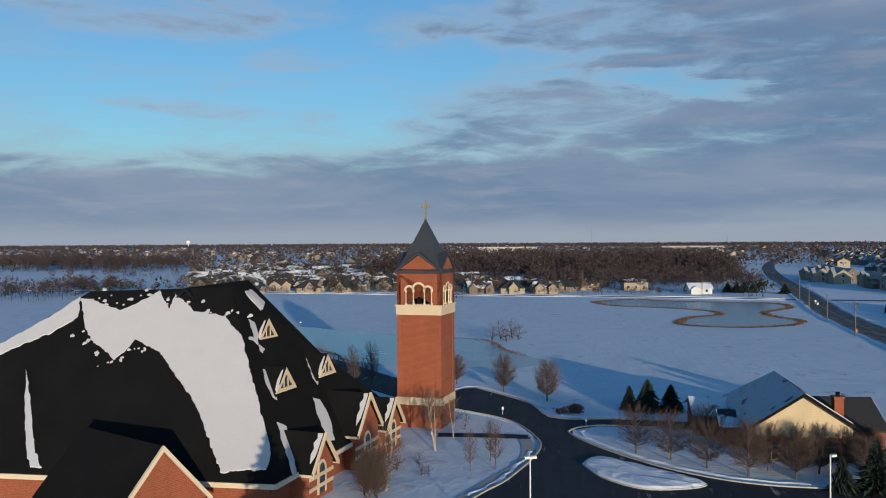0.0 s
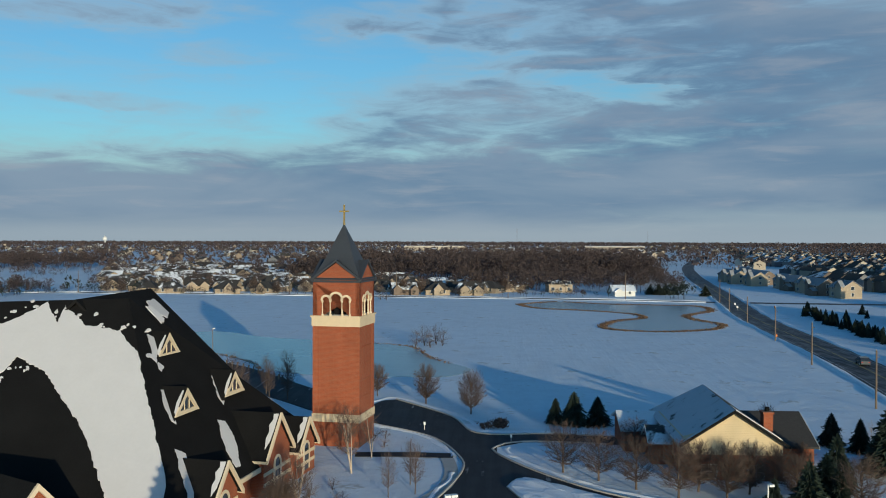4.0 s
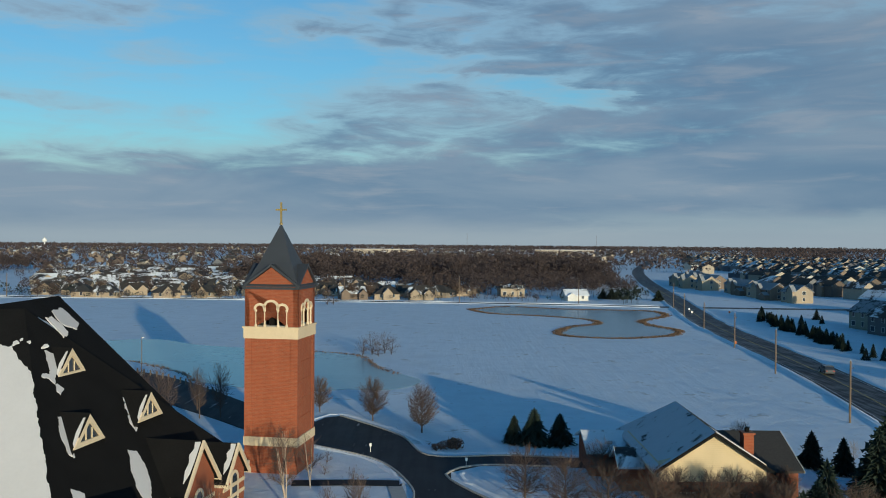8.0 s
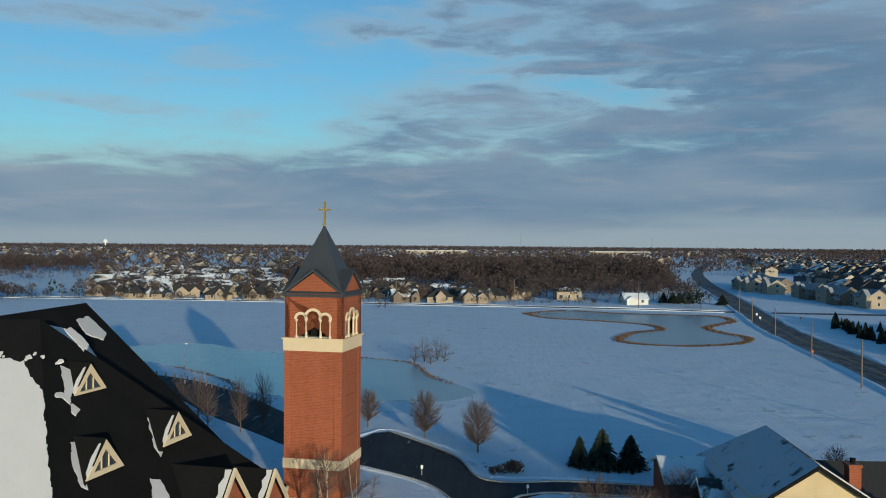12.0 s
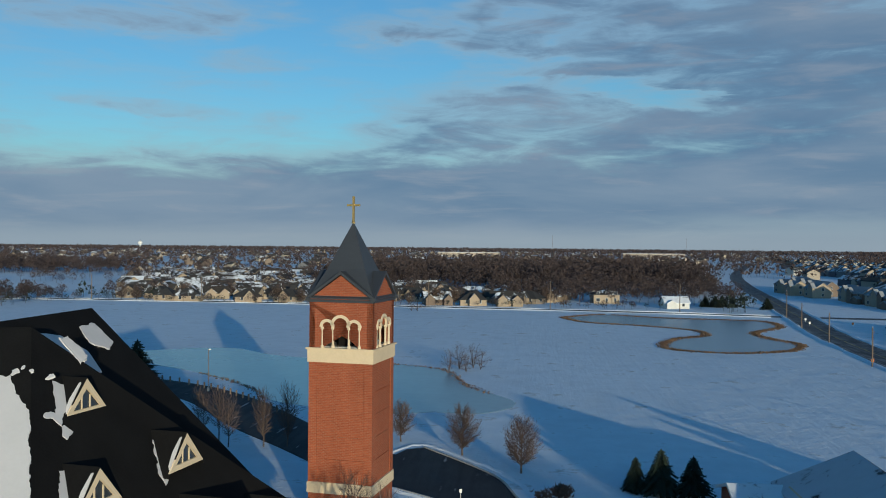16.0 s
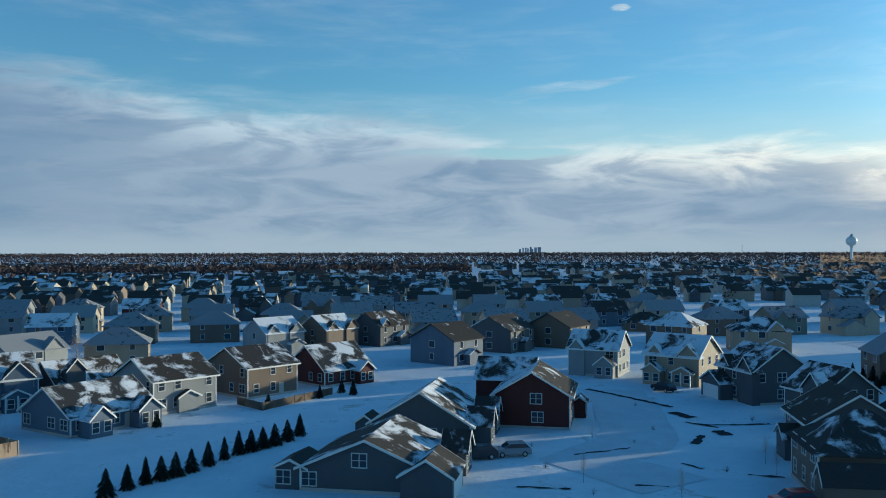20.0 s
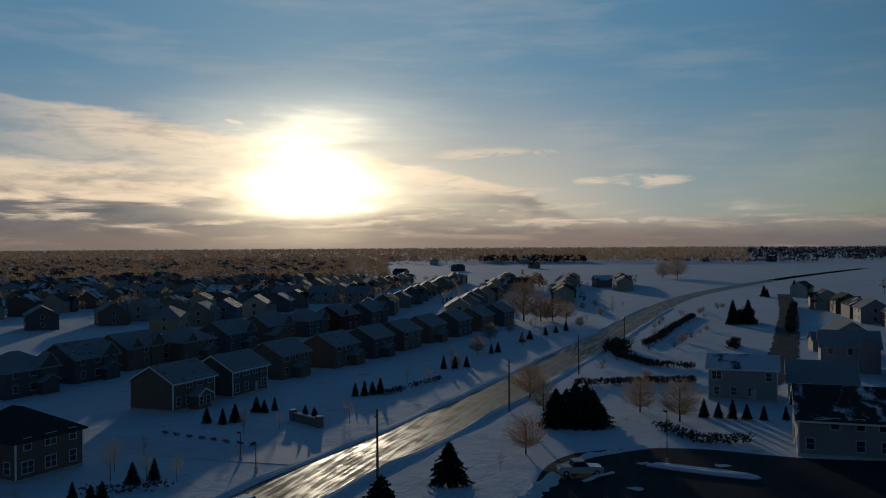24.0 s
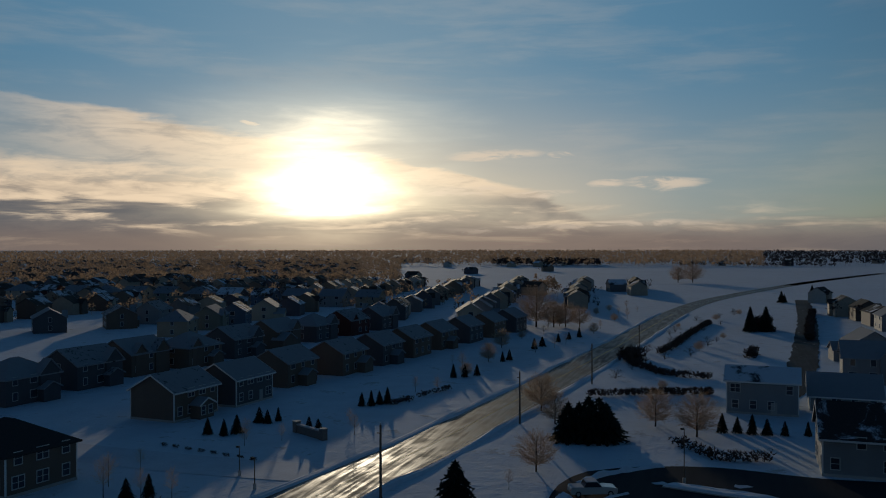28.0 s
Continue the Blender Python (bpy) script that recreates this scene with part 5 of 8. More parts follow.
def block(parent, wall, roof, x0, x1, y0, y1, h, rise, ridge="x", hip=False, over=0.45, near=True):
    """A walled box with its own roof: gabled along x or y, or hipped. Windows are set by the caller."""
    zb = -0.3
    bm = bmesh.new()
    cx, cy = (x0 + x1) / 2, (y0 + y1) / 2
    if hip:
        box(bm, x0, x1, y0, y1, zb, h)
    elif ridge == "x":
        solid(bm, [(x0, y0, zb), (x0, y1, zb), (x0, y1, h), (x0, cy, h + rise), (x0, y0, h)], (x1 - x0, 0, 0))
    else:
        solid(bm, [(x0, y0, zb), (x1, y0, zb), (x1, y0, h), (cx, y0, h + rise), (x0, y0, h)], (0, y1 - y0, 0))
    part("wall", bm, wall, parent)
    X0, X1, Y0, Y1 = x0 - over, x1 + over, y0 - over, y1 + over
    half = (Y1 - Y0) / 2 if ridge == "x" else (X1 - X0) / 2
    drop = rise * over / max(0.1, half - over)
    ez, rz, th = h - drop + 0.06, h + rise + 0.06, 0.2
    if hip:
        bm = bmesh.new()
        if ridge == "x":
            r = [(X0 + half, cy, rz), (X1 - half, cy, rz)]
        else:
            r = [(cx, Y0 + half, rz), (cx, Y1 - half, rz)]
        if (X1 - X0 < 2 * half + 0.1 and ridge == "x") or (Y1 - Y0 < 2 * half + 0.1 and ridge == "y"):
            r = [(cx, cy, rz)] * 2
        c = [(X0, Y0), (X1, Y0), (X1, Y1), (X0, Y1)]
        lo = [bm.verts.new((*p, ez - th)) for p in c]
        hi = [bm.verts.new((*p, ez)) for p in c]
        a, b = bm.verts.new(r[0]), bm.verts.new(Vector(r[1]) + Vector((0.001, 0.001, 0)))
        for i in range(4):
            bm.faces.new((lo[i], lo[(i + 1) % 4], hi[(i + 1) % 4], hi[i]))
        if ridge == "x":
            for f in ((hi[0], hi[1], b, a), (hi[1], hi[2], b), (hi[2], hi[3], a, b), (hi[3], hi[0], a)):
                bm.faces.new(f)
        else:
            for f in ((hi[1], hi[2], b, a), (hi[2], hi[3], b), (hi[3], hi[0], a, b), (hi[0], hi[1], a)):
                bm.faces.new(f)
        bm.faces.new(lo[::-1])
        part("roof", bm, roof, parent)
        return
    for s in (-1, 1):
        bm = bmesh.new()
        if ridge == "x":
            ye = Y0 if s < 0 else Y1
            solid(bm, [(X0, ye, ez), (X1, ye, ez), (X1, cy, rz), (X0, cy, rz)], (0, 0, -th))
        else:
            xe = X0 if s < 0 else X1
            solid(bm, [(xe, Y0, ez), (xe, Y1, ez), (cx, Y1, rz), (cx, Y0, rz)], (0, 0, -th))
        part("roof_slope", bm, roof, parent)
    if near:
        for e in ((X0 - 0.02, X1 + 0.02) if ridge == "x" else (Y0 - 0.02, Y1 + 0.02)):
            a, b, c = ((Y0, cy, Y1) if ridge == "x" else (X0, cx, X1))
            q = [(a, ez + 0.02), (b, rz + 0.02), (c, ez + 0.02), (c, ez - th - 0.06), (b, rz - th - 0.06), (a, ez - th - 0.06)]
            bm = bmesh.new()
            if ridge == "x":
                solid(bm, [(e, u, v) for u, v in q], (0.05 if e < cx else -0.05, 0, 0))
            else:
                solid(bm, [(u, e, v) for u, v in q], (0, 0.05 if e < cy else -0.05, 0))
            part("verge_board", bm, WHITE, parent, "white verge boards")


def house_shape(t, wallname, roofk, w, d, h, rise, ridge, hip, wings, near=True, dens=1.0, blank=False, few=None, extras=()):
    wall, roof = WALLS[wallname], ROOFS[roofk]
    block(t, wall, roof, -w / 2, w / 2, -d / 2, d / 2, h, rise, ridge, hip, near=near)
    rnd = random.Random(int(w * 31 + d * 17 + roofk * 7 + len(wallname)))
    floors = [0.95] if h < 4 else [0.95, 3.65]
    gap = 2.7 if near else 5.0
    for side in range(4):
        length = w if side % 2 == 0 else d
        out = d / 2 if side % 2 == 0 else w / 2
        n = max(2, int(length / gap * dens)) if near or side % 2 == 0 else 1
        for z in floors:
            for k in range(n):
                if near and rnd.random() < 0.18 or blank and side == 0 and (z < 2 or k != n - 1):
                    continue
                if few and side in few and k != few[side]:
                    continue
                u = (k + 0.5) / n * length - length / 2
                wide = 1.5 if rnd.random() < 0.35 else 0.95
                m = pose(0, 0, 0, 0, 0, 90 * side) @ Matrix.Translation((u, -out, z))
                place_window(t, m, wide, 1.35, near)
    for side, u, out, z, wide in extras:
        place_window(t, pose(0, 0, 0, 0, 0, 90 * side) @ Matrix.Translation((u, -out, z)), wide, 1.35, near)
    if near:
        for sx in (-1, 1):
            for sy in (-1, 1):
                part("corner_board", boxed(*sorted((sx * (w / 2 - 0.14), sx * (w / 2 + 0.03))), *sorted((sy * (d / 2 - 0.14), sy * (d / 2 + 0.03))), 0.0, h - 0.1), WHITE, t, "white corner board")
        if not blank:
            part("door", boxed(w * 0.12, w * 0.12 + 1.0, -d / 2 - 0.05, -d / 2 + 0.02, 0.0, 2.1), CONCRETE, t, "pale panelled front door")
        part("foundation", boxed(-w / 2 - 0.03, w / 2 + 0.03, -d / 2 - 0.03, d / 2 + 0.03, -0.3, 0.35), CONCRETE, t, "grey concrete footing")
        if not hip:
            for s in (-1, 1):
                e = s * (d / 2 + 0.47) if ridge == "x" else s * (w / 2 + 0.47)
                drop = rise * 0.45 / ((d if ridge == "x" else w) / 2)
                lo, hi = h - drop - 0.22, h - drop + 0.02
                bm = boxed(-w / 2 - 0.4, w / 2 + 0.4, *sorted((e, e + s * 0.1)), lo, hi) if ridge == "x" else boxed(*sorted((e, e + s * 0.1)), -d / 2 - 0.4, d / 2 + 0.4, lo, hi)
                part("gutter", bm, WHITE, t, "white eaves gutter")
    for x0, x1, y0, y1, wh, wr, wridge in wings:
        if near and (x0, x1, y0, y1) == PORCH[:4]:
            for u in (x0 + 0.15, (x0 + x1) / 2, x1 - 0.15):
                part("porch_post", boxed(u - 0.1, u + 0.1, y0 - 0.62, y0 - 0.42, 0, wh), WHITE, t, "white porch post")
        block(t, wall, roof, x0, x1, y0, y1, wh, wr, wridge, near=near, over=0.35)
        if y0 < -d / 2 - 1.0 and near and not blank:     # wing in front: windows or a garage door
            if x1 - x0 > 5:
                bm = boxed((x0 + x1) / 2 - 2.4, (x0 + x1) / 2 + 2.4, y0 - 0.06, y0, 0, 2.2)
                part("garage_door", bm, WHITE, t, "white panelled garage door")
            else:
                for u in (-0.9, 0.9):
                    place_window(t, Matrix.Translation(((x0 + x1) / 2 + u, y0, 0.7)), 0.95, 1.35)


GARAGE = (-6.6, -0.4, -7.6, -4.0, 2.9, 1.7, "y")
PORCH = (0.8, 4.6, -6.6, -4.4, 2.6, 1.0, "y")
BAY = (-1.6, 1.9, -6.5, -4.3, 2.5, 0.9, "y")
GABLE = (1.2, 5.4, -5.4, -4.0, 5.5, 2.1, "y")
GABLE2 = (-4.8, -1.6, -5.1, -4.0, 5.5, 1.7, "y")


def house(x, y, rot, w, d, wallname, roofk, h=5.5, rise=3.0, ridge="x", hip=False, wings=(), group="houses of the estate", extra="", chimney=None, blank=False, few=None, extras=()):
    t = empty("house", pose(x, y, 0, 0, 0, rot), "%s two-storey house with %s" % (WALL_WORD[wallname], extra or ROOF_WORD[roofk]) if h > 4 else "low %s house with %s" % (WALL_WORD[wallname], extra or ROOF_WORD[roofk]), "house", group)
    house_shape(t, wallname, roofk, w, d, h, rise, ridge, hip, wings, math.hypot(x, y + 45) < 175, 1.0 if math.hypot(x, y + 45) < 175 else 1.4, blank, few, extras)
    if chimney:
        cx, cy, top = chimney
        bm = boxed(cx - 0.45, cx + 0.45, cy - 0.6, cy + 0.6, 0, top)
        box(bm, cx - 0.55, cx + 0.55, cy - 0.7, cy + 0.7, top, top + 0.15)
        part("chimney", bm, BRICK, t, "brick chimney")
    return t


NEAR = []


def put(*a, **k):
    NEAR.append((a[0], a[1]))
    return house(*a, **k)


# the row beside the entrance street
put(79.9, -133.3, 170, 11.6, 9.6, "brown", 4, 5.0, 2.8, hip=True, wings=())
put(96.0, -133.2, 172, 10.2, 9.6, "dark", 5, 5.5, 3.2)
put(109.6, -132.2, 172, 10.4, 9.4, "red", 5, 5.5, 3.2, wings=(BAY,))
put(122.5, -131.0, 172, 10.2, 9.4, "grey", 5, 5.0, 3.2)
put(135.5, -130.0, 172, 10.0, 9.4, "blue", 5, 5.5, 3.0)
put(148.0, -129.0, 172, 10.0, 9.4, "grey", 1, 5.5, 3.0)
put(160.5, -128.0, 172, 10.0, 9.4, "brown", 5, 5.5, 3.0)
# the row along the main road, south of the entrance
# Brown walls here carry the warm haze over the row in their colour.
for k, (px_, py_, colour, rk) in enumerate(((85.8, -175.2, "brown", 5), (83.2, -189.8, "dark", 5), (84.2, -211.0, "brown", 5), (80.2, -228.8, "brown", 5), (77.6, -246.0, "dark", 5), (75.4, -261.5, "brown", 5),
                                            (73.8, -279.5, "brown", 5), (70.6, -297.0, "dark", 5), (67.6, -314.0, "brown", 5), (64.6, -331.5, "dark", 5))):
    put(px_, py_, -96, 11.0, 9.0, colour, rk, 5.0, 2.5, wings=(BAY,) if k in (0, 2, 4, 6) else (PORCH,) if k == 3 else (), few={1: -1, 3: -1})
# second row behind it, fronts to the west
# Walls browned likewise, haze put into the paint.
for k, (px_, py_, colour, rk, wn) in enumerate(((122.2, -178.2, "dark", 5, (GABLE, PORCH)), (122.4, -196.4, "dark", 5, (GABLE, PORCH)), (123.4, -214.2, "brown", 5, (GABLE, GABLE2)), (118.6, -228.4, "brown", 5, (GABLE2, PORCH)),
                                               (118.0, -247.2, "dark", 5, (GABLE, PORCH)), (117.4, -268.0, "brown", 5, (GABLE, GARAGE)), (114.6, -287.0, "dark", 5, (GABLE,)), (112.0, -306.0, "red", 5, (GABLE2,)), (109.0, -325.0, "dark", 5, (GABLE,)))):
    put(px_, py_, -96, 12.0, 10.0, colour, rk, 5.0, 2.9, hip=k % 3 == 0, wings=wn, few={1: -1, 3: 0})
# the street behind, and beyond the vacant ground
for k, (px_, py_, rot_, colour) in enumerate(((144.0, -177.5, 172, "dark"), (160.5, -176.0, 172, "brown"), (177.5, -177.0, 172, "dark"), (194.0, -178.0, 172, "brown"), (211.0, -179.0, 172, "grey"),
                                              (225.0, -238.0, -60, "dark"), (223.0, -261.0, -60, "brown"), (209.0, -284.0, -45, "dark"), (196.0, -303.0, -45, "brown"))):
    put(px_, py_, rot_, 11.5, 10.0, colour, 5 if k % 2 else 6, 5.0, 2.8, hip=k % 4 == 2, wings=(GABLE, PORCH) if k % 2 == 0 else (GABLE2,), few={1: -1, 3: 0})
# the court
put(92.2, -34.6, -11.6, 13.4, 14.0, "dark", 3, 2.6, 2.95, wings=((-6.5, -1.2, 6.4, 9.8, 2.4, 0.8, "x"), (-7.9, -1.6, -9.3, -4.0, 2.5, 1.6, "x"), (2.0, 6.0, -9.0, -6.4, 2.9, 1.8, "y")), few={3: -1}, extras=((3, -8.9, 6.5, 0.6, 1.5), (3, -6.0, 6.7, 0.6, 1.5), (3, -0.6, 6.7, 2.7, 1.5)))
put(113.0, -39.8, -11.6, 12.6, 13.0, "dark", 3, 3.0, 3.9, wings=((-5.4, -2.0, 6.2, 8.8, 2.7, 0.9, "x"), (-4.6, -0.8, -8.8, -5.8, 2.9, 1.8, "y"), (2.4, 6.2, -8.6, -5.8, 2.9, 1.9, "y")), few={3: 2})
put(123.3, -55.2, -12.6, 12.0, 10.6, "red", 1, 4.8, 3.1, wings=((5.2, 13.6, 1.0, 9.8, 5.2, 2.8, "y"), (2.5, 6.5, 5.0, 7.4, 2.5, 1.0, "x"), (3.0, 5.6, -7.0, -5.2, 2.6, 0.6, "x")), few={3: -1}, extras=((3, 0.8, 6.0, 0.95, 1.5), (3, 0.6, 6.0, 3.5, 1.5)))
put(86.0, -84.5, -98.5, 11.5, 10.0, "brown", 4, 5.0, 3.3, hip=True, wings=((-5.8, 0.2, -7.4, -4.8, 2.7, 1.5, "x"),), blank=True)
put(100.6, -89.6, -98.5, 11.0, 10.6, "dark", 1, 5.0, 3.3, ridge="y", wings=((-7.6, -5.2, -3.0, 1.0, 2.8, 1.2, "x"),), blank=True)
put(111.6, -104.4, -98.5, 8.0, 8.0, "tan", 3, 2.8, 2.4, ridge="y")
put(122.5, -98.0, -168, 9.0, 9.0, "dark", 1, 4.8, 3.3, wings=(GABLE,))
put(140.5, -95.0, -168, 10.5, 10.5, "dark", 1, 5.5, 3.6, wings=(GABLE, GARAGE, GABLE2))
put(160.2, -87.2, -129, 10.5, 10.5, "tan", 1, 5.5, 3.4, wings=(GABLE, GABLE2, PORCH, (-4.6, -1.2, -7.4, -4.4, 2.8, 1.2, "y")))
put(171.4, -73.6, -116, 10.0, 9.5, "grey", 3, 5.5, 3.2, wings=(GABLE2, (1.0, 4.6, -7.2, -4.2, 2.8, 1.5, "y")))
put(189.6, -43.1, -40, 10.2, 12.4, "blue", 3, 5.5, 3.2, wings=((-1.4, 2.0, -7.6, -6.0, 2.5, 0.9, "y"),))
put(212.0, -57.0, -34, 12.0, 12.0, "dark", 3, 5.5, 3.2, wings=((-1.4, 2.0, -7.4, -5.8, 2.5, 0.9, "y"),))
put(221.0, -72.5, -34, 12.0, 12.0, "brown", 3, 5.5, 3.2)
put(208.0, -119.5, -100, 13.5, 10.0, "tan", 2, 5.5, 3.0, hip=True, wings=(GABLE, PORCH))
put(222.5, -103.5, -128, 12.5, 10.0, "brown", 1, 5.5, 3.0, hip=True)
put(262.0, -105.0, -95, 13.0, 10.0, "brown", 1, 3.0, 2.6, hip=True, wings=(PORCH,))
put(207.5, -1.2, -45, 10.5, 10.0, "grey", 0, 5.4, 3.2, wings=(GABLE, GABLE2, PORCH))
put(216.0, -13.5, -39, 10.5, 10.0, "brown", 1, 5.4, 3.2, wings=(GABLE, GABLE2))
put(226.0, -26.0, -39, 11.0, 10.5, "dark", 1, 5.4, 3.2, wings=(GABLE2, PORCH))
# the north side of the lawn
put(121.0, 8.8, -34, 13.5, 11.5, "blue", 2, 2.9, 3.4, wings=((-5.6, -2.2, -8.4, -5.4, 2.7, 1.5, "y"), (2.4, 6.2, -8.0, -5.4, 2.7, 1.5, "y")))
put(135.4, 2.4, -42, 11.0, 11.5, "grey", 3, 5.3, 2.9, wings=(BAY,))
put(149.6, -8.3, -42, 10.5, 12.0, "brown", 4, 5.3, 2.9)
put(161.8, -20.5, -45, 11.0, 11.0, "red", 2, 3.2, 4.0, wings=((1.4, 4.8, -7.2, -5.3, 2.8, 1.4, "y"),))
put(113.5, 30.5, -70, 9.8, 9.6, "dark", 4, 5.3, 3.0, wings=((-1.0, 3.0, -6.4, -4.4, 2.5, 0.9, "y"),))
put(108.0, 48.0, -80, 10.5, 10.4, "tan", 4, 5.4, 3.3, wings=((-5.2, -1.8, -8.0, -5.0, 2.5, 0.9, "y"), (5.0, 7.6, 0.6, 4.6, 2.8, 1.2, "x")))
put(112.0, 73.5, -78, 13.0, 10.5, "blue", 6, 3.2, 3.6, wings=(PORCH,))
put(118.0, 86.5, -78, 10.0, 10.4, "red", 6, 5.3, 3.1, wings=(BAY,))
put(116.5, 102.5, -78, 13.0, 10.8, "white", 6, 5.3, 3.3)
put(118.0, 121.0, -78, 11.0, 9.8, "grey", 6, 5.3, 3.0, wings=(BAY,))
put(120.0, 138.5, -78, 13.0, 10.2, "dark", 6, 5.3, 3.2)
put(121.5, 155.0, -78, 11.0, 10.2, "green", 6, 3.6, 3.2)
put(124.5, 172.0, -78, 12.5, 10.2, "dark", 1, 5.3, 3.2)
put(127.0, 189.0, -78, 12.0, 10.0, "green", 6, 5.3, 3.2)
put(131.0, 62.0, -80, 10.0, 9.0, "beige", 1, 5.3, 3.0, chimney=(-5.4, 0, 9.4))
put(134.0, 30.0, -50, 12.5, 10.0, "blue", 1, 5.2, 3.4, wings=(GABLE, PORCH))
put(145.0, 20.0, -40, 12.5, 10.5, "dark", 1, 3.0, 3.6, wings=(GABLE2, PORCH))
put(171.0, 42.0, -30, 13.0, 10.5, "grey", 6, 5.3, 3.0, wings=(GABLE,))
# west of the road
put(-8.6, -208.3, 176, 11.4, 8.6, "grey", 2, 5.7, 1.9, group="houses west of the road")
put(-22.3, -170.6, 178, 17.6, 11.0, "grey", 4, 4.9, 3.5, few={2: 1}, group="houses west of the road")
put(-32.0, -249.0, 176, 11.5, 9.5, "grey", 5, 5.4, 3.0, wings=(GABLE,), group="houses west of the road")
put(-22.3, -215.4, 176, 11.3, 10.4, "grey", 5, 2.8, 3.2, group="houses west of the road")
put(-45.0, -236.0, 176, 13.0, 10.0, "dark", 3, 5.6, 3.0, group="houses west of the road")
# by the pond road
put(56.0, 308.0, 8, 9.8, 7.4, "white", 0, 2.5, 2.2, wings=((-4.6, -0.8, -5.4, -3.6, 2.3, 1.2, "y"),), group="houses across the field")
put(30.4, 333.5, 6, 11.0, 10.0, "tan", 3, 4.0, 1.6, hip=True, group="houses across the field")


def office():
    t = empty("parish_office", pose(1.25, 0.0, 0), "cream-gabled brick office house with snowy roof and chimney", "house")
    x0, x1, y0, y1, ez, rz = 18.9, 28.9, 15.6, 30.0, 4.15, 7.35
    ap = (x0 + x1) / 2
    bm = bmesh.new()
    solid(bm, [(x0, y0, 2.6), (x1, y0, 2.6), (x1, y0, ez), (ap, y0, rz - 0.1), (x0, y0, ez)], (0, y1 - y0, 0))
    part("gable_wall", bm, WALLS["cream"], t, "cream boarded gable wall")
    part("gable_base", boxed(x0 - 0.04, x1 + 0.04, y0 - 0.04, y1, -0.3, 2.6), BRICK, t, "red brick lower wall")
    for s, xe, rf in ((-1, x0 - 0.6, OFFICE_SNOW), (1, x1 + 0.6, ROOFS[4])):
        z = ez - 0.44
        bm = bmesh.new()
        solid(bm, [(xe, y0 - 0.6, z), (ap, y0 - 0.6, rz), (ap, y1 - 1.0, rz + 0.35), (xe, y1 + 3.2, z)], (0, 0, -0.22))
        part("roof_slope", bm, rf, t, "snow-dusted roof slope" if s < 0 else "dark roof slope with a band of snow")
        bm = bmesh.new()
        solid(bm, [(xe, y0 - 0.66, z + 0.04), (ap, y0 - 0.66, rz + 0.04), (ap, y0 - 0.66, rz - 0.3), (xe, y0 - 0.66, z - 0.3)], (0, 0.07, 0))
        part("verge_board", bm, SHINGLE, t, "dark verge board")
    bm = bmesh.new()
    solid(bm, [(x0 - 0.6, y1 + 3.2, ez - 0.44), (ap, y1 - 1.0, rz + 0.35), (x1 + 0.6, y1 + 3.2, ez - 0.44)], (0, 0, -0.22))
    part("roof_slope", bm, ROOFS[2], t)
    part("wall", boxed(x0, x1, y1, y1 + 2.6, -0.3, ez - 0.3), BRICK, t)
    for u in (21.4, 26.2):
        place_window(t, Matrix.Translation((u, y0 - 0.04, 0.2)), 1.5, 1.35)
    block(t, BRICK, ROOFS[2], 14.4, 19.6, 27.0, 35.0, 2.7, 1.3, "x")
    block(t, BRICK, ROOFS[2], 16.6, 19.2, 21.6, 25.4, 2.7, 1.2, "x")
    block(t, BRICK, ROOFS[4], 27.6, 33.4, 19.4, 31.2, 2.9, 2.4, "x")
    slope = ((ap, y0 - 0.6, rz), (x1 + 0.6, y0 - 0.6, ez - 0.44), (ap, y1 - 1.0, rz + 0.35))
    snow_patch(t, slope, [(ap + 0.2, y0), (ap + 0.2, y0 + 2.2), (26.6, y0 + 2.6), (28.9, y0 + 2.4), (29.2, y0 + 1.2), (27.2, y0 + 0.6)], 0.18, 0.09, "band of snow down the dark slope", 41.0)
    bm = boxed(28.5, 29.5, 20.7, 21.9, 0, 5.9)
    box(bm, 28.4, 29.6, 20.6, 22.0, 5.9, 6.1)
    part("chimney", bm, BRICK, t, "red brick chimney stack")
    part("chimney_pot", lathe(bmesh.new(), [(0.24, 6.1), (0.24, 6.5), (0.3, 6.54)], 8, (29.0, 21.3)), SHINGLE, t)


office()

# ---- plain repeats further off ----
rnd = random.Random(11)
PROTO = []
for k, (wn_, rk, wings_, hip_) in enumerate((("tan", 6, (GABLE,), False), ("grey", 6, (GARAGE,), False), ("brown", 6, (GABLE, GABLE2), False), ("blue", 3, (), False), ("dark", 1, (GARAGE, GABLE), False), ("brown", 6, (), True),
                                             ("green", 6, (GABLE2,), False), ("beige", 5, (GARAGE,), False), ("tan", 6, (), True), ("grey", 5, (PORCH,), False), ("red", 3, (), False), ("beige", 6, (GABLE, GARAGE), True))):
    t = empty("house", pose(150 + 18 * k, -420, 0), "%s house with %s on the estate" % (WALL_WORD[wn_], ROOF_WORD[rk]), "house", "houses of the estate")
    house_shape(t, wn_, rk, 11.2 + 0.8 * (k % 3), 9.2, 5.2, 2.9, "x", hip_, wings_, near=False, dens=0.8)
    PROTO.append(t)
NEAR += [(150 + 18 * k, -420) for k in range(len(PROTO))]


def road_x(y):
    best = min(ROAD_LINE, key=lambda p: abs(p.y - y))
    return best.x


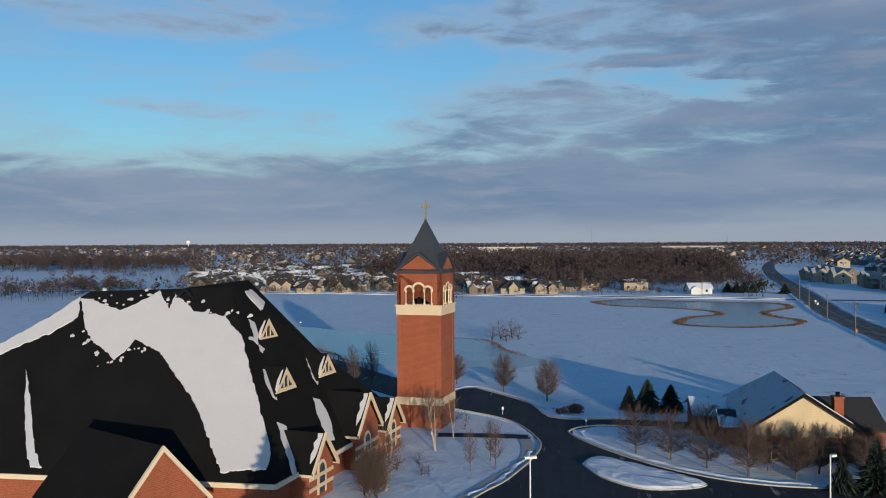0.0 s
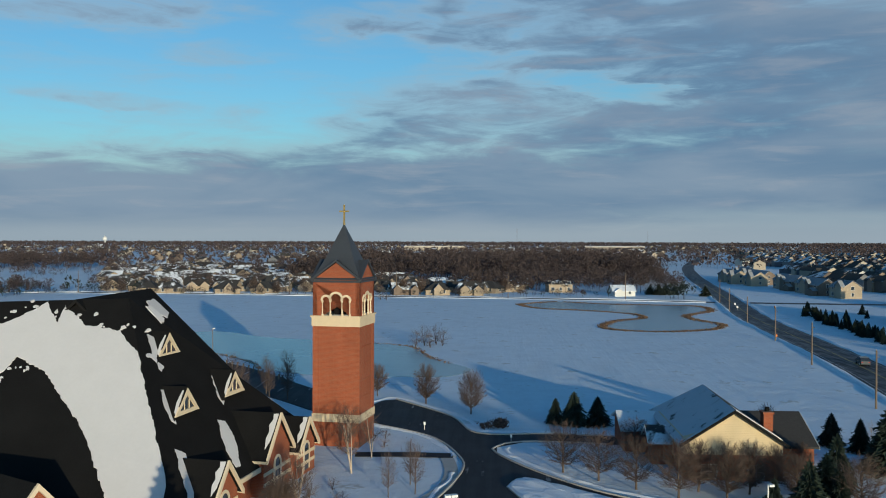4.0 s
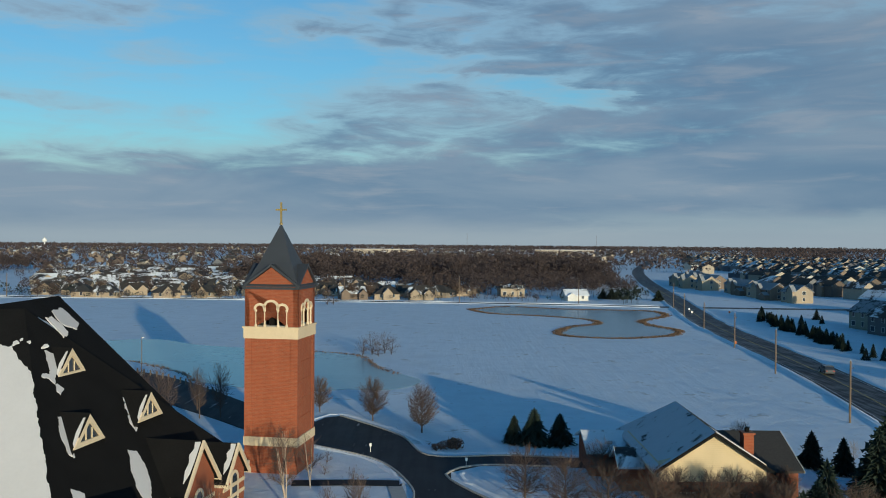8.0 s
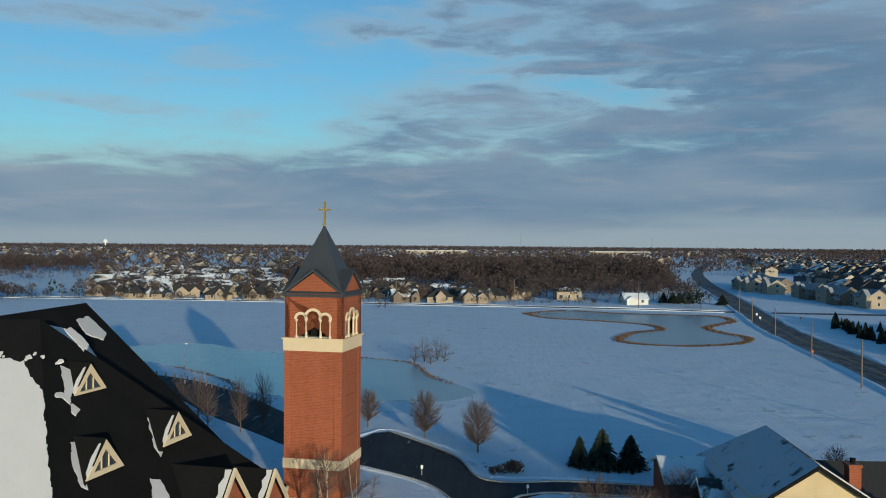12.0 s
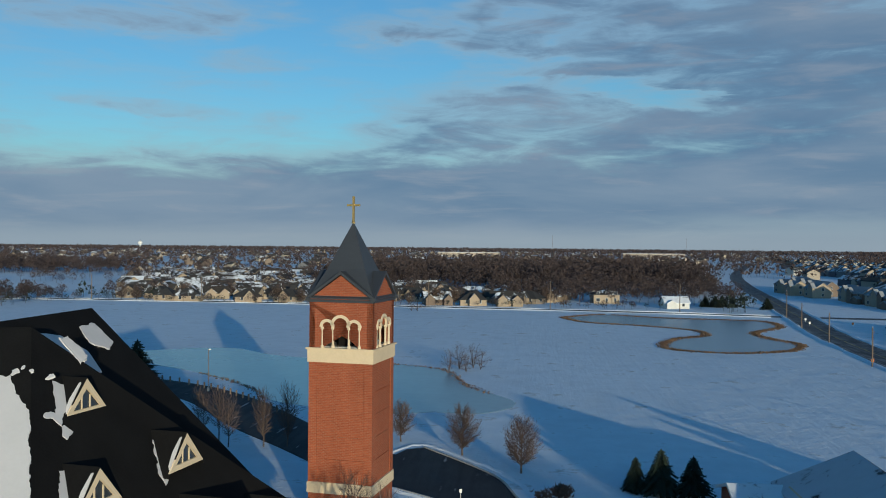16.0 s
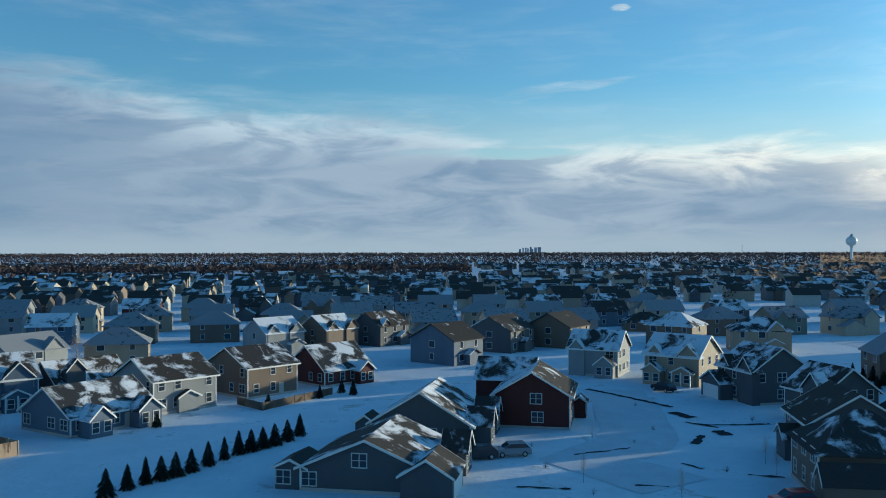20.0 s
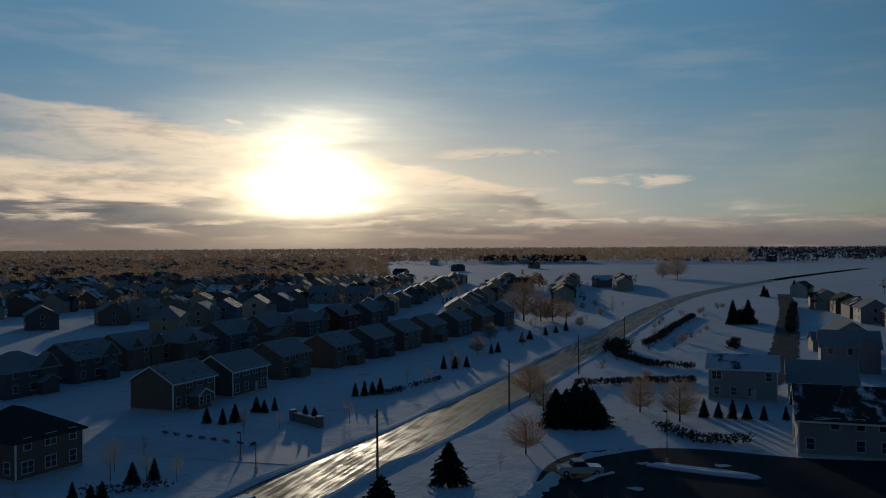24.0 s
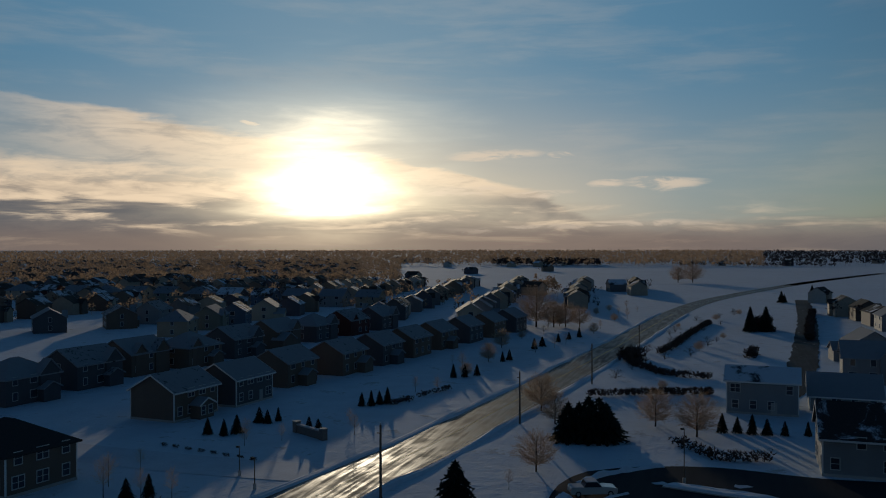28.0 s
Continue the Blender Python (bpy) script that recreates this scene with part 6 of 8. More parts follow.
def open_place(x, y):
    """Whether a house may stand there: off the roads, out of the fields and clear of the others."""
    rx = road_x(y)
    if x > rx:
        if x < rx + (62 if y > 15 else 42) or (-340 < y < -155 and x < rx + 105):
            return False
        if x < 236 and -128 < y < 8 or x < 160 and 0 < y < 60:
            return False
    else:
        if y > -190 and y < 322:
            return False
        if y < 0 and (x > min(rx - 46, -28 + 0.115 * (y + 245)) or y < -560):
            return False
        if y > 0 and (x > rx - 22 or y > 400 or x > 14 or x < -0.40 * (y + 81) or rnd.random() < 0.35):
            return False
    if (x - 168) ** 2 + (y - 12) ** 2 < 22 ** 2 or (x - 190) ** 2 + (y + 165) ** 2 < 30 ** 2 or abs(y + 152) < 9 or (x - 105) ** 2 / 900 + (y + 62) ** 2 / 700 < 1:
        return False
    bearing, far = math.degrees(math.atan2(x, y + 45)), math.hypot(x, y + 45)
    if 58 < bearing < 94 and 735 < far < 1000:
        return False
    if abs(bearing) > 157 and far > 610:
        return False
    if 258 < y < 300 and x > rx:
        return False
    for cx_, cy_, rx_, ry_ in ((186, -252, 33, 46), (158, -214, 22, 30), (248, 48, 15, 32), (338, -180, 34, 26)):      # ground left open
        if ((x - cx_) / rx_) ** 2 + ((y - cy_) / ry_) ** 2 < 1:
            return False
    return all((x - a) ** 2 + (y - b) ** 2 > 17 ** 2 for a, b in NEAR)


# low tan houses across the field: three patterns, copied
RANCH = []
for k, (wn_, rk, wings_) in enumerate((("tan", 3, ((-4.6, -0.4, -6.6, -4.0, 2.9, 1.9, "y"), (1.4, 5.2, -5.8, -4.0, 2.9, 1.8, "y"))), ("tan", 4, ((-1.8, 2.2, -6.4, -4.0, 3.0, 2.2, "y"),)), ("brown", 1, ((-5.6, -1.6, -6.0, -4.0, 2.8, 1.8, "y"), (2.0, 5.6, -7.0, -4.0, 2.8, 1.7, "y"))))):
    t = empty("house", pose(-10 - 15 * k, 307, 0, 0, 0, 8 * k), "low %s gabled house with %s" % (WALL_WORD[wn_], ROOF_WORD[rk]), "house", "houses across the field")
    house_shape(t, wn_, rk, 10.8, 8.0, 2.7, 2.6, "x", k == 1, wings_, near=False, dens=0.5)
    RANCH.append(t)
rr_ = random.Random(4)
for j, y in enumerate((308, 323, 339, 356)):
    for i in range(20):
        x = 8 - i * 12.6 + rr_.uniform(-2.5, 2.5) + 5 * (j % 2)
        if x < -0.45 * (y + 81) or (j == 0 and -47 < x < 0) or (j == 0 and i % 3 == 2) or rr_.random() < 0.12:
            continue
        copy_thing(rr_.choice(RANCH), pose(x, y + rr_.uniform(-4, 4), 0, 0, 0, rr_.choice((0, 0, 90, -90, 25, -30, 180)) + rr_.uniform(-9, 9)))

# a street of two-storey houses beyond the cross road
PALE = []
for k, (wn_, rk, wings_) in enumerate((("tan", 6, (GABLE,)), ("brown", 6, (GABLE2, PORCH)))):
    t = empty("house", pose(150 - 4 * k, 304 + 17 * k, 0, 0, 0, -80), "%s two-storey house with %s" % (WALL_WORD[wn_], ROOF_WORD[rk]), "house", "houses beyond the cross road")
    house_shape(t, wn_, rk, 10.4, 8.6, 4.9, 2.7, "x", False, wings_, near=False, dens=0.5)
    PALE.append(t)
for k, (x, y) in enumerate(((147, 338), (146, 355), (147.5, 373), (140, 398), (149, 414), (150, 432), (153, 456), (158, 480), (136, 418), (137, 440))):
    copy_thing(PALE[(k * 3 + k // 3) % 2], pose(x, y, 0, 0, 0, -80 + 7 * math.sin(k * 2.1)))
    NEAR.append((x, y))
NEAR += [(150, 304), (146, 321)]

FAR_HOUSES = []
copies = 0
bearing_of = lambda x, y: math.degrees(math.atan2(x, y + 45))  # noqa: E731
# streets run north and south: houses back to back, then a street
for i in range(-30, 42):
    for j in range(-66, 72):
        x = 64 + i * 41 + (-8.0 if i % 2 else 0) + rnd.uniform(-1.5, 1.5) + 12 * math.sin(j * 0.13 + i // 2) - j * 1.8
        y = -20 + j * 20.5 + rnd.uniform(-1.5, 1.5) + (6.0 if i % 2 else 0.0)
        if not open_place(x, y) or (x < road_x(y) and y > 0):
            continue
        dist = math.hypot(x, y + 45)
        rot_ = (-82 if i % 2 == 0 else 98) + 10 * math.sin(x * 0.011) + rnd.uniform(-4, 4)
        if dist < 345 and copies < 200:
            copy_thing(PROTO[rnd.choice((1, 2, 4, 5, 10) if x < road_x(y) else range(12))], pose(x, y, 0, 0, 0, rot_))
            copies += 1
        elif (bearing_of(x, y) > 124 and dist > 640 and rnd.random() > 0.4) or (92 < bearing_of(x, y) <= 124 and dist > 600 and rnd.random() > 0.45):
            continue
        elif dist < (1250 if 20 < math.degrees(math.atan2(x, y + 45)) < 128 else 1500):
            FAR_HOUSES.append((x, y, radians(rot_)))


# ---- trees ----
def conifer_mesh(seed, levels=13, per=11, droop=0.34, wide=0.30):
    r = random.Random(seed)
    bm = bmesh.new()
    for k in range(levels):
        f = k / (levels - 1)
        z = 0.06 + 0.88 * f
        reach = wide * (1 - f) ** 0.85 + 0.02
        for i in range(max(5, int(per * (1 - 0.45 * f)))):
            a = 2 * math.pi * (i + r.random() * 0.9) / max(5, int(per * (1 - 0.45 * f))) + k * 0.7
            L = reach * r.uniform(0.6, 1.25)
            w = L * r.uniform(0.20, 0.34) + 0.010
            d, s = Vector((math.cos(a), math.sin(a), 0)), Vector((-math.sin(a), math.cos(a), 0))
            top = Vector((0, 0, z + 0.075))
            mid = d * L * 0.55 + Vector((0, 0, z + 0.03))
            tip = d * L + Vector((0, 0, z - droop * L + r.uniform(-0.01, 0.01)))
            v = [bm.verts.new(p) for p in (top, mid + s * w * 0.5, tip, mid - s * w * 0.5, mid - Vector((0, 0, 0.05)))]
            for q in ((0, 1, 4), (1, 2, 4), (2, 3, 4), (3, 0, 4)):
                bm.faces.new([v[n] for n in q])
            # hanging side sprays
            for q in (-1, 1):
                b = d * L * r.uniform(0.6, 0.85) + Vector((0, 0, z - droop * L * 0.6))
                e = b + s * q * w * 0.9 + d * 0.02 - Vector((0, 0, 0.03))
                bm.faces.new([bm.verts.new(p) for p in (b, e, b + d * 0.05 + Vector((0, 0, 0.012)))])
    tube(bm, (0, 0, 0.9), (0, 0, 1.02), 0.012, 0.003, 4)
    return mesh_of("crown", bm, NEEDLE)


SPRUCE = [conifer_mesh(s, w_, p_, d_, x_) for s, w_, p_, d_, x_ in ((1, 14, 15, 0.34, 0.34), (2, 13, 16, 0.28, 0.40), (3, 16, 14, 0.42, 0.30))]
BUSHY = [conifer_mesh(s, w_, p_, d_, x_) for s, w_, p_, d_, x_ in ((31, 16, 17, 0.26, 0.33), (32, 14, 18, 0.05, 0.38), (33, 17, 16, 0.38, 0.31))]
SPRUCE_TRUNK = mesh_of("trunk", tube(bmesh.new(), (0, 0, -0.02), (0, 0, 0.9), 0.022, 0.006, 6), BARK)
rt = random.Random(5)


def spruce(x, y, h, group="young spruces on the verge", label="young dark green spruce standing in snow", wide=1.0):
    t = new("spruce_tree")
    s = h * rt.uniform(0.93, 1.07)
    t.matrix_basis = pose(x, y, 0, 0, 0, rt.uniform(0, 360)) @ Matrix.Diagonal((s * wide * rt.uniform(0.9, 1.1), s * wide * rt.uniform(0.9, 1.1), s, 1))
    tagged(t, label, "tree", group)
    for n, me in (("trunk", SPRUCE_TRUNK), ("crown", rt.choice(BUSHY if h > 4.5 or wide > 1.05 else SPRUCE))):
        p = new(n, me)
        p.parent = t


def twigs(bm, p, d, length, radius, depth, r, fan, up):
    """A limb that thins out and forks."""
    q, n = p, 3 if depth > 0 else 1
    for k in range(n):
        d = (d + Vector((r.uniform(-1, 1), r.uniform(-1, 1), r.uniform(-0.5, 0.7))) * 0.12 + Vector((0, 0, up * 0.10))).normalized()
        e = q + d * (length / n)
        tube(bm, q, e, radius * (1 - 0.28 * k), radius * (1 - 0.28 * (k + 1)), 4 if depth > 1 else 3, False)
        q = e
        if depth > 0:
            for _ in range(2):
                side = d.orthogonal().normalized()
                side.rotate(Matrix.Rotation(r.uniform(0, 6.283), 3, d))
                nd = (d + side * fan * r.uniform(0.6, 1.2) + Vector((0, 0, up * 0.3))).normalized()
                twigs(bm, q, nd, length * r.uniform(0.42, 0.62), radius * 0.5, depth - 1, r, fan, up)


def bare_tree_mesh(seed, low, wide, rise, depth=2, limbs=26, stems=1, trunk_r=0.022, twig=None, bark=None, fan=0.75):
    """A bare tree one unit high: low is where the crown begins, wide its half width, rise how steeply the limbs climb."""
    r = random.Random(seed)
    tb, cb = bmesh.new(), bmesh.new()
    for s in range(stems):
        lean = Vector((0, 0, 1)) if stems == 1 else Vector((r.uniform(-0.22, 0.22), r.uniform(-0.22, 0.22), 1))
        pts = [Vector((lean.x * f + r.uniform(-0.006, 0.006), lean.y * f + r.uniform(-0.006, 0.006), f * 0.92 - 0.02)) for f in (0, 0.2, 0.4, 0.6, 0.8, 1.0)]
        for k, (a, b) in enumerate(zip(pts, pts[1:])):
            tube(tb, a, b, trunk_r * (1 - 0.19 * k), trunk_r * (1 - 0.19 * (k + 1)), 7)
        for k in range(limbs // stems):
            q = (k + r.random()) / (limbs // stems)
            f = low + (0.80 - low) * q ** 1.2
            i = min(4, int(f * 5))
            base = pts[i].lerp(pts[i + 1], f * 5 - i)
            zt = low + 0.07 + (0.88 - low) * q
            g = max(0.0, min(1.0, (zt - low) / (1.02 - low)))
            R = wide * math.sin(math.pi * g ** 0.8) ** 0.75 * r.uniform(0.72, 1.05)
            a = 2.4 * k + r.random()
            way = Vector((base.x + math.cos(a) * R, base.y + math.sin(a) * R, zt)) - base
            twigs(cb, base, (way.normalized() - Vector((0, 0, 0.08))).normalized(), way.length * 0.78, trunk_r * 0.30 * (1 - 0.5 * q) + 0.0018, depth, r, fan, rise * 0.28)
    return mesh_of("trunk", tb, bark or BARK), mesh_of("crown", cb, twig or TWIG)


OVAL = [bare_tree_mesh(s, 0.16, 0.36, 1.0, 2, 90, fan=0.55) for s in (1, 2)]
SPREADING = [bare_tree_mesh(s, 0.16, 0.44, 0.8, 2, 62, fan=0.65) for s in (5, 6)]
SPARSE = [bare_tree_mesh(s, 0.22, 0.30, 0.9, 1, 46, 1, 0.016, fan=0.7) for s in (21, 22)]
BIRCHES = [bare_tree_mesh(s, 0.3, 0.30, 1.0, 2, 27, 3, 0.016, None, BIRCH) for s in (8, 9)]
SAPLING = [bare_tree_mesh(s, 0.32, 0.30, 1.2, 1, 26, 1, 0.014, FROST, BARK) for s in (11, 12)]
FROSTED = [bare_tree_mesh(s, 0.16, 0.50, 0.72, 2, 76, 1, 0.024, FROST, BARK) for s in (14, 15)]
BUSHES = [bare_tree_mesh(s, 0.08, 0.55, 0.8, 1, 34, 4, 0.016, SHRUB, SHRUB) for s in (17, 18)]


def bare_tree(x, y, h, kind, label, group="", category="tree", name="bare_tree", wide=1.0):
    t = new(name)
    s = h * rt.uniform(0.95, 1.05)
    t.matrix_basis = pose(x, y, 0, 0, 0, rt.uniform(0, 360)) @ Matrix.Diagonal((s * wide, s * wide, s, 1))
    tagged(t, label, category, group)
    for n, me in zip(("trunk", "crown"), rt.choice(kind)):
        p = new(n, me)
        p.parent = t


for x, y, h in ((-18.0, 60.2, 5.2), (-9.8, 53.9, 6.0), (-2.85, 47.2, 6.3)):
    bare_tree(x, y, h, OVAL, "bare oval-crowned tree on the snowy lawn", "pear trees by the church lot", wide=0.85)
for x, y, h in ((7.8, 17.4, 5.6), (11.2, 14.4, 5.6), (14.6, 11.6, 5.2), (16.6, 25.4, 4.2)):
    bare_tree(x, y, h, SPREADING, "bare spreading tree with frosted twigs beside the drive", "trees along the drive")
for x, y, h in ((18.2, 9.0, 5.6), (20.6, 11.2, 5.4), (22.6, 8.3, 5.8), (25.4, 10.6, 5.0), (28.4, 12.0, 4.6), (29.4, 9.1, 4.6), (34.2, 6.2, 5.0), (33.0, 18.4, 3.6)):
    bare_tree(x, y, h, OVAL + SPREADING, "bare brown tree in front of the office house", "trees before the office")
for x, y, h in ((-9.7, 7.2, 4.9), (-7.2, 8.4, 5.4), (-8.0, 11.6, 5.2)):
    bare_tree(x, y, h, OVAL[:1] + SPARSE, "small bare tree on the lawn inside the drive", "small lawn trees", wide=0.72)
for x, y, h in ((-16.4, 23.4, 6.2), (-13.4, 22.0, 5.6), (-14.6, 15.4, 6.4), (-17.6, 3.2, 5.6), (-16.9, -0.6, 6.0)):
    bare_tree(x, y, h, BIRCHES, "bare multi-stemmed birch close to the church wall", "birches by the church", wide=0.8)
for x, y, h in ((-18.1, -3.4, 4.4), (-17.3, -2.6, 4.6), (-18.3, -1.9, 4.2), (-17.0, -3.6, 3.6), (-17.8, -2.8, 4.8)):
    bare_tree(x, y, h, OVAL, "dense dark twiggy bush against the church gable", "bushes by the church gable", wide=0.85)
for x, y, h in ((-32.2, 59.4, 8.0), (-36.0, 61.0, 6.5), (-34.0, 55.2, 6.8), (-38.2, 54.6, 6.5), (-40.5, 57.6, 7.2), (-43.5, 60.2, 6.4), (-46.5, 66.0, 6.0), (-31.2, 55.6, 6.2)):
    bare_tree(x, y, h, SPARSE, "thin bare tree behind the church", "trees behind the church", wide=0.8)
for x, y, h in ((-15.8, 124.0, 5.6), (-13.2, 126.5, 5.2), (-17.6, 121.4, 4.8), (-11.6, 124.4, 4.4), (-14.2, 120.6, 4.0)):
    bare_tree(x, y, h, BUSHES, "tall bare shrub at the pond edge", "shrubs at the pond", "shrub", "shrub", 0.8)
for x, y, h in ((-43, 270, 4.2), (-45.5, 271, 3.4), (-18.6, -2.2, 3.4), (-19.6, 1.8, 2.8), (-17.2, 6.4, 2.2), (-15.5, 9.2, 1.5), (-12.6, 26.6, 1.4), (-14.4, 4.8, 1.5), (-13.8, 5.4, 1.3), (-13.0, 31.2, 1.6)):
    bare_tree(x, y, h, BUSHES, "leafless brown shrub in the snow", "church shrubs", "shrub", "shrub", 1.0)
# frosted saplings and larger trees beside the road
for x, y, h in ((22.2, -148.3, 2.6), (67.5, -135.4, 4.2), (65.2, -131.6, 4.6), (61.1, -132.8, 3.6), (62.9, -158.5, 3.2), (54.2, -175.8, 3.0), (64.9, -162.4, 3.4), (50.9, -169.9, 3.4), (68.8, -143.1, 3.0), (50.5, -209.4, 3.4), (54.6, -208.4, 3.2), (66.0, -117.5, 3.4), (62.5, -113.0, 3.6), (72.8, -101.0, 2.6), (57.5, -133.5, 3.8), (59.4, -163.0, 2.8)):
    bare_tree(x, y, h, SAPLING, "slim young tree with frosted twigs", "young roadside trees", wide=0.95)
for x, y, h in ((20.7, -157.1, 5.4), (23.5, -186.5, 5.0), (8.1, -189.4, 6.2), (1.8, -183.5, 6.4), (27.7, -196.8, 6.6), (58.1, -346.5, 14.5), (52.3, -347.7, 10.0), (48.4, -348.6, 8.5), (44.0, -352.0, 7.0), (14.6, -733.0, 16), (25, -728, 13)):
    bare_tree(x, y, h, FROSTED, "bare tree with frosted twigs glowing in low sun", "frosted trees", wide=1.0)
for x, y, h in ((83, 45, 3.6), (85.5, 38.5, 3.2), (90.5, 28.0, 3.0), (97, 80, 4.0), (95, 88, 4.0), (36, 40, 3.6), (45.5, 31, 3.2), (139, 12, 5.5), (131, 46, 6.5), (178, 34, 8), (184, 30, 8)):
    bare_tree(x, y, h, SAPLING + SPREADING[:1], "thin bare tree standing in the snow", "thin bare trees", wide=0.9)

# young trees and bushes scattered along both verges of the road southward
verge = random.Random(77)
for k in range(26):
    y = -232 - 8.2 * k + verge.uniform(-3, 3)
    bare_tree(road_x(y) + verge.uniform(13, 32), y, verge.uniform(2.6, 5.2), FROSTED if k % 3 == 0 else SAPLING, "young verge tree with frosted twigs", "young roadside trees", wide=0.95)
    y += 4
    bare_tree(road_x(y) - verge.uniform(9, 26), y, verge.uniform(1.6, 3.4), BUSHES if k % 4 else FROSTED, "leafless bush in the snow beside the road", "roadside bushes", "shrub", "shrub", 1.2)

for k in range(30):     # garden trees before and between the low houses across the field
    bare_tree(16 - 6.6 * k + verge.uniform(-3, 3), verge.choice((305, 308, 325, 343)) + verge.uniform(-2, 2), verge.uniform(4.0, 7.5), OVAL + SPREADING, "bare brown garden tree before a low house", "garden trees across the field")

# spruces: the three by the drive, the office screen, the big dark pair beside the road
for x, y, h in ((8.7, 41.9, 3.7), (11.1, 41.2, 4.3), (14.2, 40.9, 4.2)):
    spruce(x, y, h, "spruces by the drive", "dark spruce beyond the church drive", 1.5)
for x, y, h in ((41.0, 31.4, 4.0), (43.2, 28.4, 4.2), (44.6, 21.2, 8.2), (47.2, 17.5, 7.0), (34.5, 12.8, 5.2), (32.6, 10.4, 4.6), (25.6, 3.9, 3.5), (28.8, 4.2, 5.2), (32.3, 6.1, 3.6), (42.1, 18.7, 7.6)):
    spruce(x, y, h, "spruces round the office", "bushy dark spruce beside the office house", 1.25)
for x, y, h in ((19.6, -175.4, 5.4), (18.2, -176.6, 6.0), (16.8, -175.6, 5.6), (15.4, -177.2, 6.0), (14.2, -176.0, 5.2), (17.2, -179.2, 6.0), (14.6, -179.0, 5.4), (26.6, -141.2, 5.0), (28.5, -124.0, 5.6)):
    spruce(x, y, h, "old spruces by the road", "broad dark spruce near the road", 1.55)
for k in range(14):
    f = k / 13
    spruce(84.8 + 28.3 * f + 0.8 * math.sin(k), -7.2 - 15.1 * f, 2.85, "spruce row on the lawn", "young spruce in a planted row")
VERGE_A = [(83.7, 66.2), (82.7, 60.0), (80.4, 53.7), (80.2, 50.4), (81.0, 33.0), (79.1, 27.3), (91.0, 33.8), (95.5, 35.0), (93.2, 43.5), (92.1, 39.6), (94.0, 50.7), (96.8, 72.3), (96.7, 70.3), (97.1, 68.6),
           (96.8, 66.2), (95.7, 63.0), (101.8, 85.2), (102.9, 91.4), (98.4, 94.5), (91.3, 110.6), (90.8, 121.5), (94.2, 120.3), (101.5, 123.5), (93.1, 32.0), (94.2, 30.1), (104.8, 17.0), (107.0, 15.5), (119.6, -1.2)]
VERGE_B = [(108.2, 229.6), (107.1, 222.8), (104.7, 212.5), (104.6, 208.0), (103.8, 202.0), (104.1, 197.5), (104.0, 187.6), (118.1, 206.0), (98.1, 161.6), (97.2, 156.0), (96.4, 150.6), (100.0, 166.8), (101.9, 179.5),
           (110.8, 204.0), (122.5, 220.3), (92.9, 136.7), (95.4, 132.5), (94.5, 125.8), (106, 226), (109, 233), (112, 240), (105.5, 216), (107, 205)]
VERGE_C = [(77.0, 9.5), (78.9, 7.1), (77.9, 3.3), (79.5, 1.5), (76.0, -1.0), (99.5, -114.3), (104.7, -116.7), (103.9, -111.3), (106.5, -110.4), (105.3, -111.1), (114.9, -114.1), (119.1, -114.4), (122.8, -114.1), (93.8, -115.8),
           (89.6, -115.8), (98.4, -116.7), (97.1, -116.7), (91.7, -108.5), (91.7, -110.3), (83.6, -115.7), (81.3, -116.3), (77.8, -115.8), (74.6, -115.1), (72.3, -115.0), (127.8, -118.0), (126.5, -120.8), (121.2, -118.9)]
VERGE_D = [(68.8, -104.5), (66.1, -101.6), (65.2, -105.4), (61.8, -121.1), (60.8, -122.6), (58.9, -122.1), (62.1, -131.5), (60.5, -133.4), (72.2, -163.7), (69.3, -163.5), (68.4, -165.7), (69.2, -173.9), (67.5, -173.5),
           (66.8, -175.8), (58.9, -191.8), (57.4, -192.6), (56.6, -194.5), (55.3, -195.1), (52.9, -228.4), (50.7, -229.6), (48.8, -232.6), (48.7, -256.3), (47.7, -259.4), (46.3, -283.5), (45.4, -290.5), (42.9, -302.2), (41.1, -310.5), (39.0, -317.4)]
VERGE_E = [(165.9, -122.3), (161.2, -122.0), (158.9, -122.8), (153.8, -122.1), (150.3, -122.2), (148.3, -123.0), (145.0, -123.1), (144.3, -124.6), (150.3, -119.1), (139.7, -122.6), (-1.8, -188.0), (-4.0, -188.2), (-6.1, -187.8),
           (-8.2, -187.9), (-10.7, -188.1), (-14.0, -189.0), (-11.8, -351.5), (-16.0, -352.4), (-14, -356), (-32.3, -504.3), (-34, -508), (-54.5, -586.3), (-60.8, -587.5), (134.2, -14.1), (142.9, -21.1), (148.2, -24.2), (146.2, -26.4), (119, -44.5), (121, -46.0)]
for k in range(46):     # a loose double row along the eastern verge
    f = k / 45
    VERGE_B.append((102.6 - 7.2 * f + rt.uniform(-2.6, 2.6), 214 - 76 * f + rt.uniform(-1.5, 1.5)))
for pts, h in ((VERGE_A, 2.5), (VERGE_B, 3.0), (VERGE_C, 2.7), (VERGE_D, 2.8), (VERGE_E, 2.6)):
    for x, y in pts:
        spruce(x, y, h * rt.uniform(0.8, 1.2) * (2.0 if y < -340 and x < 0 else 1.0))
spruce(-12, -350, 9), spruce(-17, -353, 8)
for x, y, h in ((70, 318, 4.6), (73.5, 316, 5.2), (77, 319, 4.8), (80.5, 317, 4.2), (92, 308, 5.0)):
    spruce(x, y, h, "spruces beside the white house", "dark round-topped evergreen beside a white house", 1.9)
# Added out of view, so their shadows fall on the church roof.
for x, y, h in ((-13.6, -37.0, 9.6), (-10.8, -38.5, 9.4)):
    spruce(x, y, h, "spruces by the lower lot", "unseen spruce added to cast shade on the church roof", 1.0)
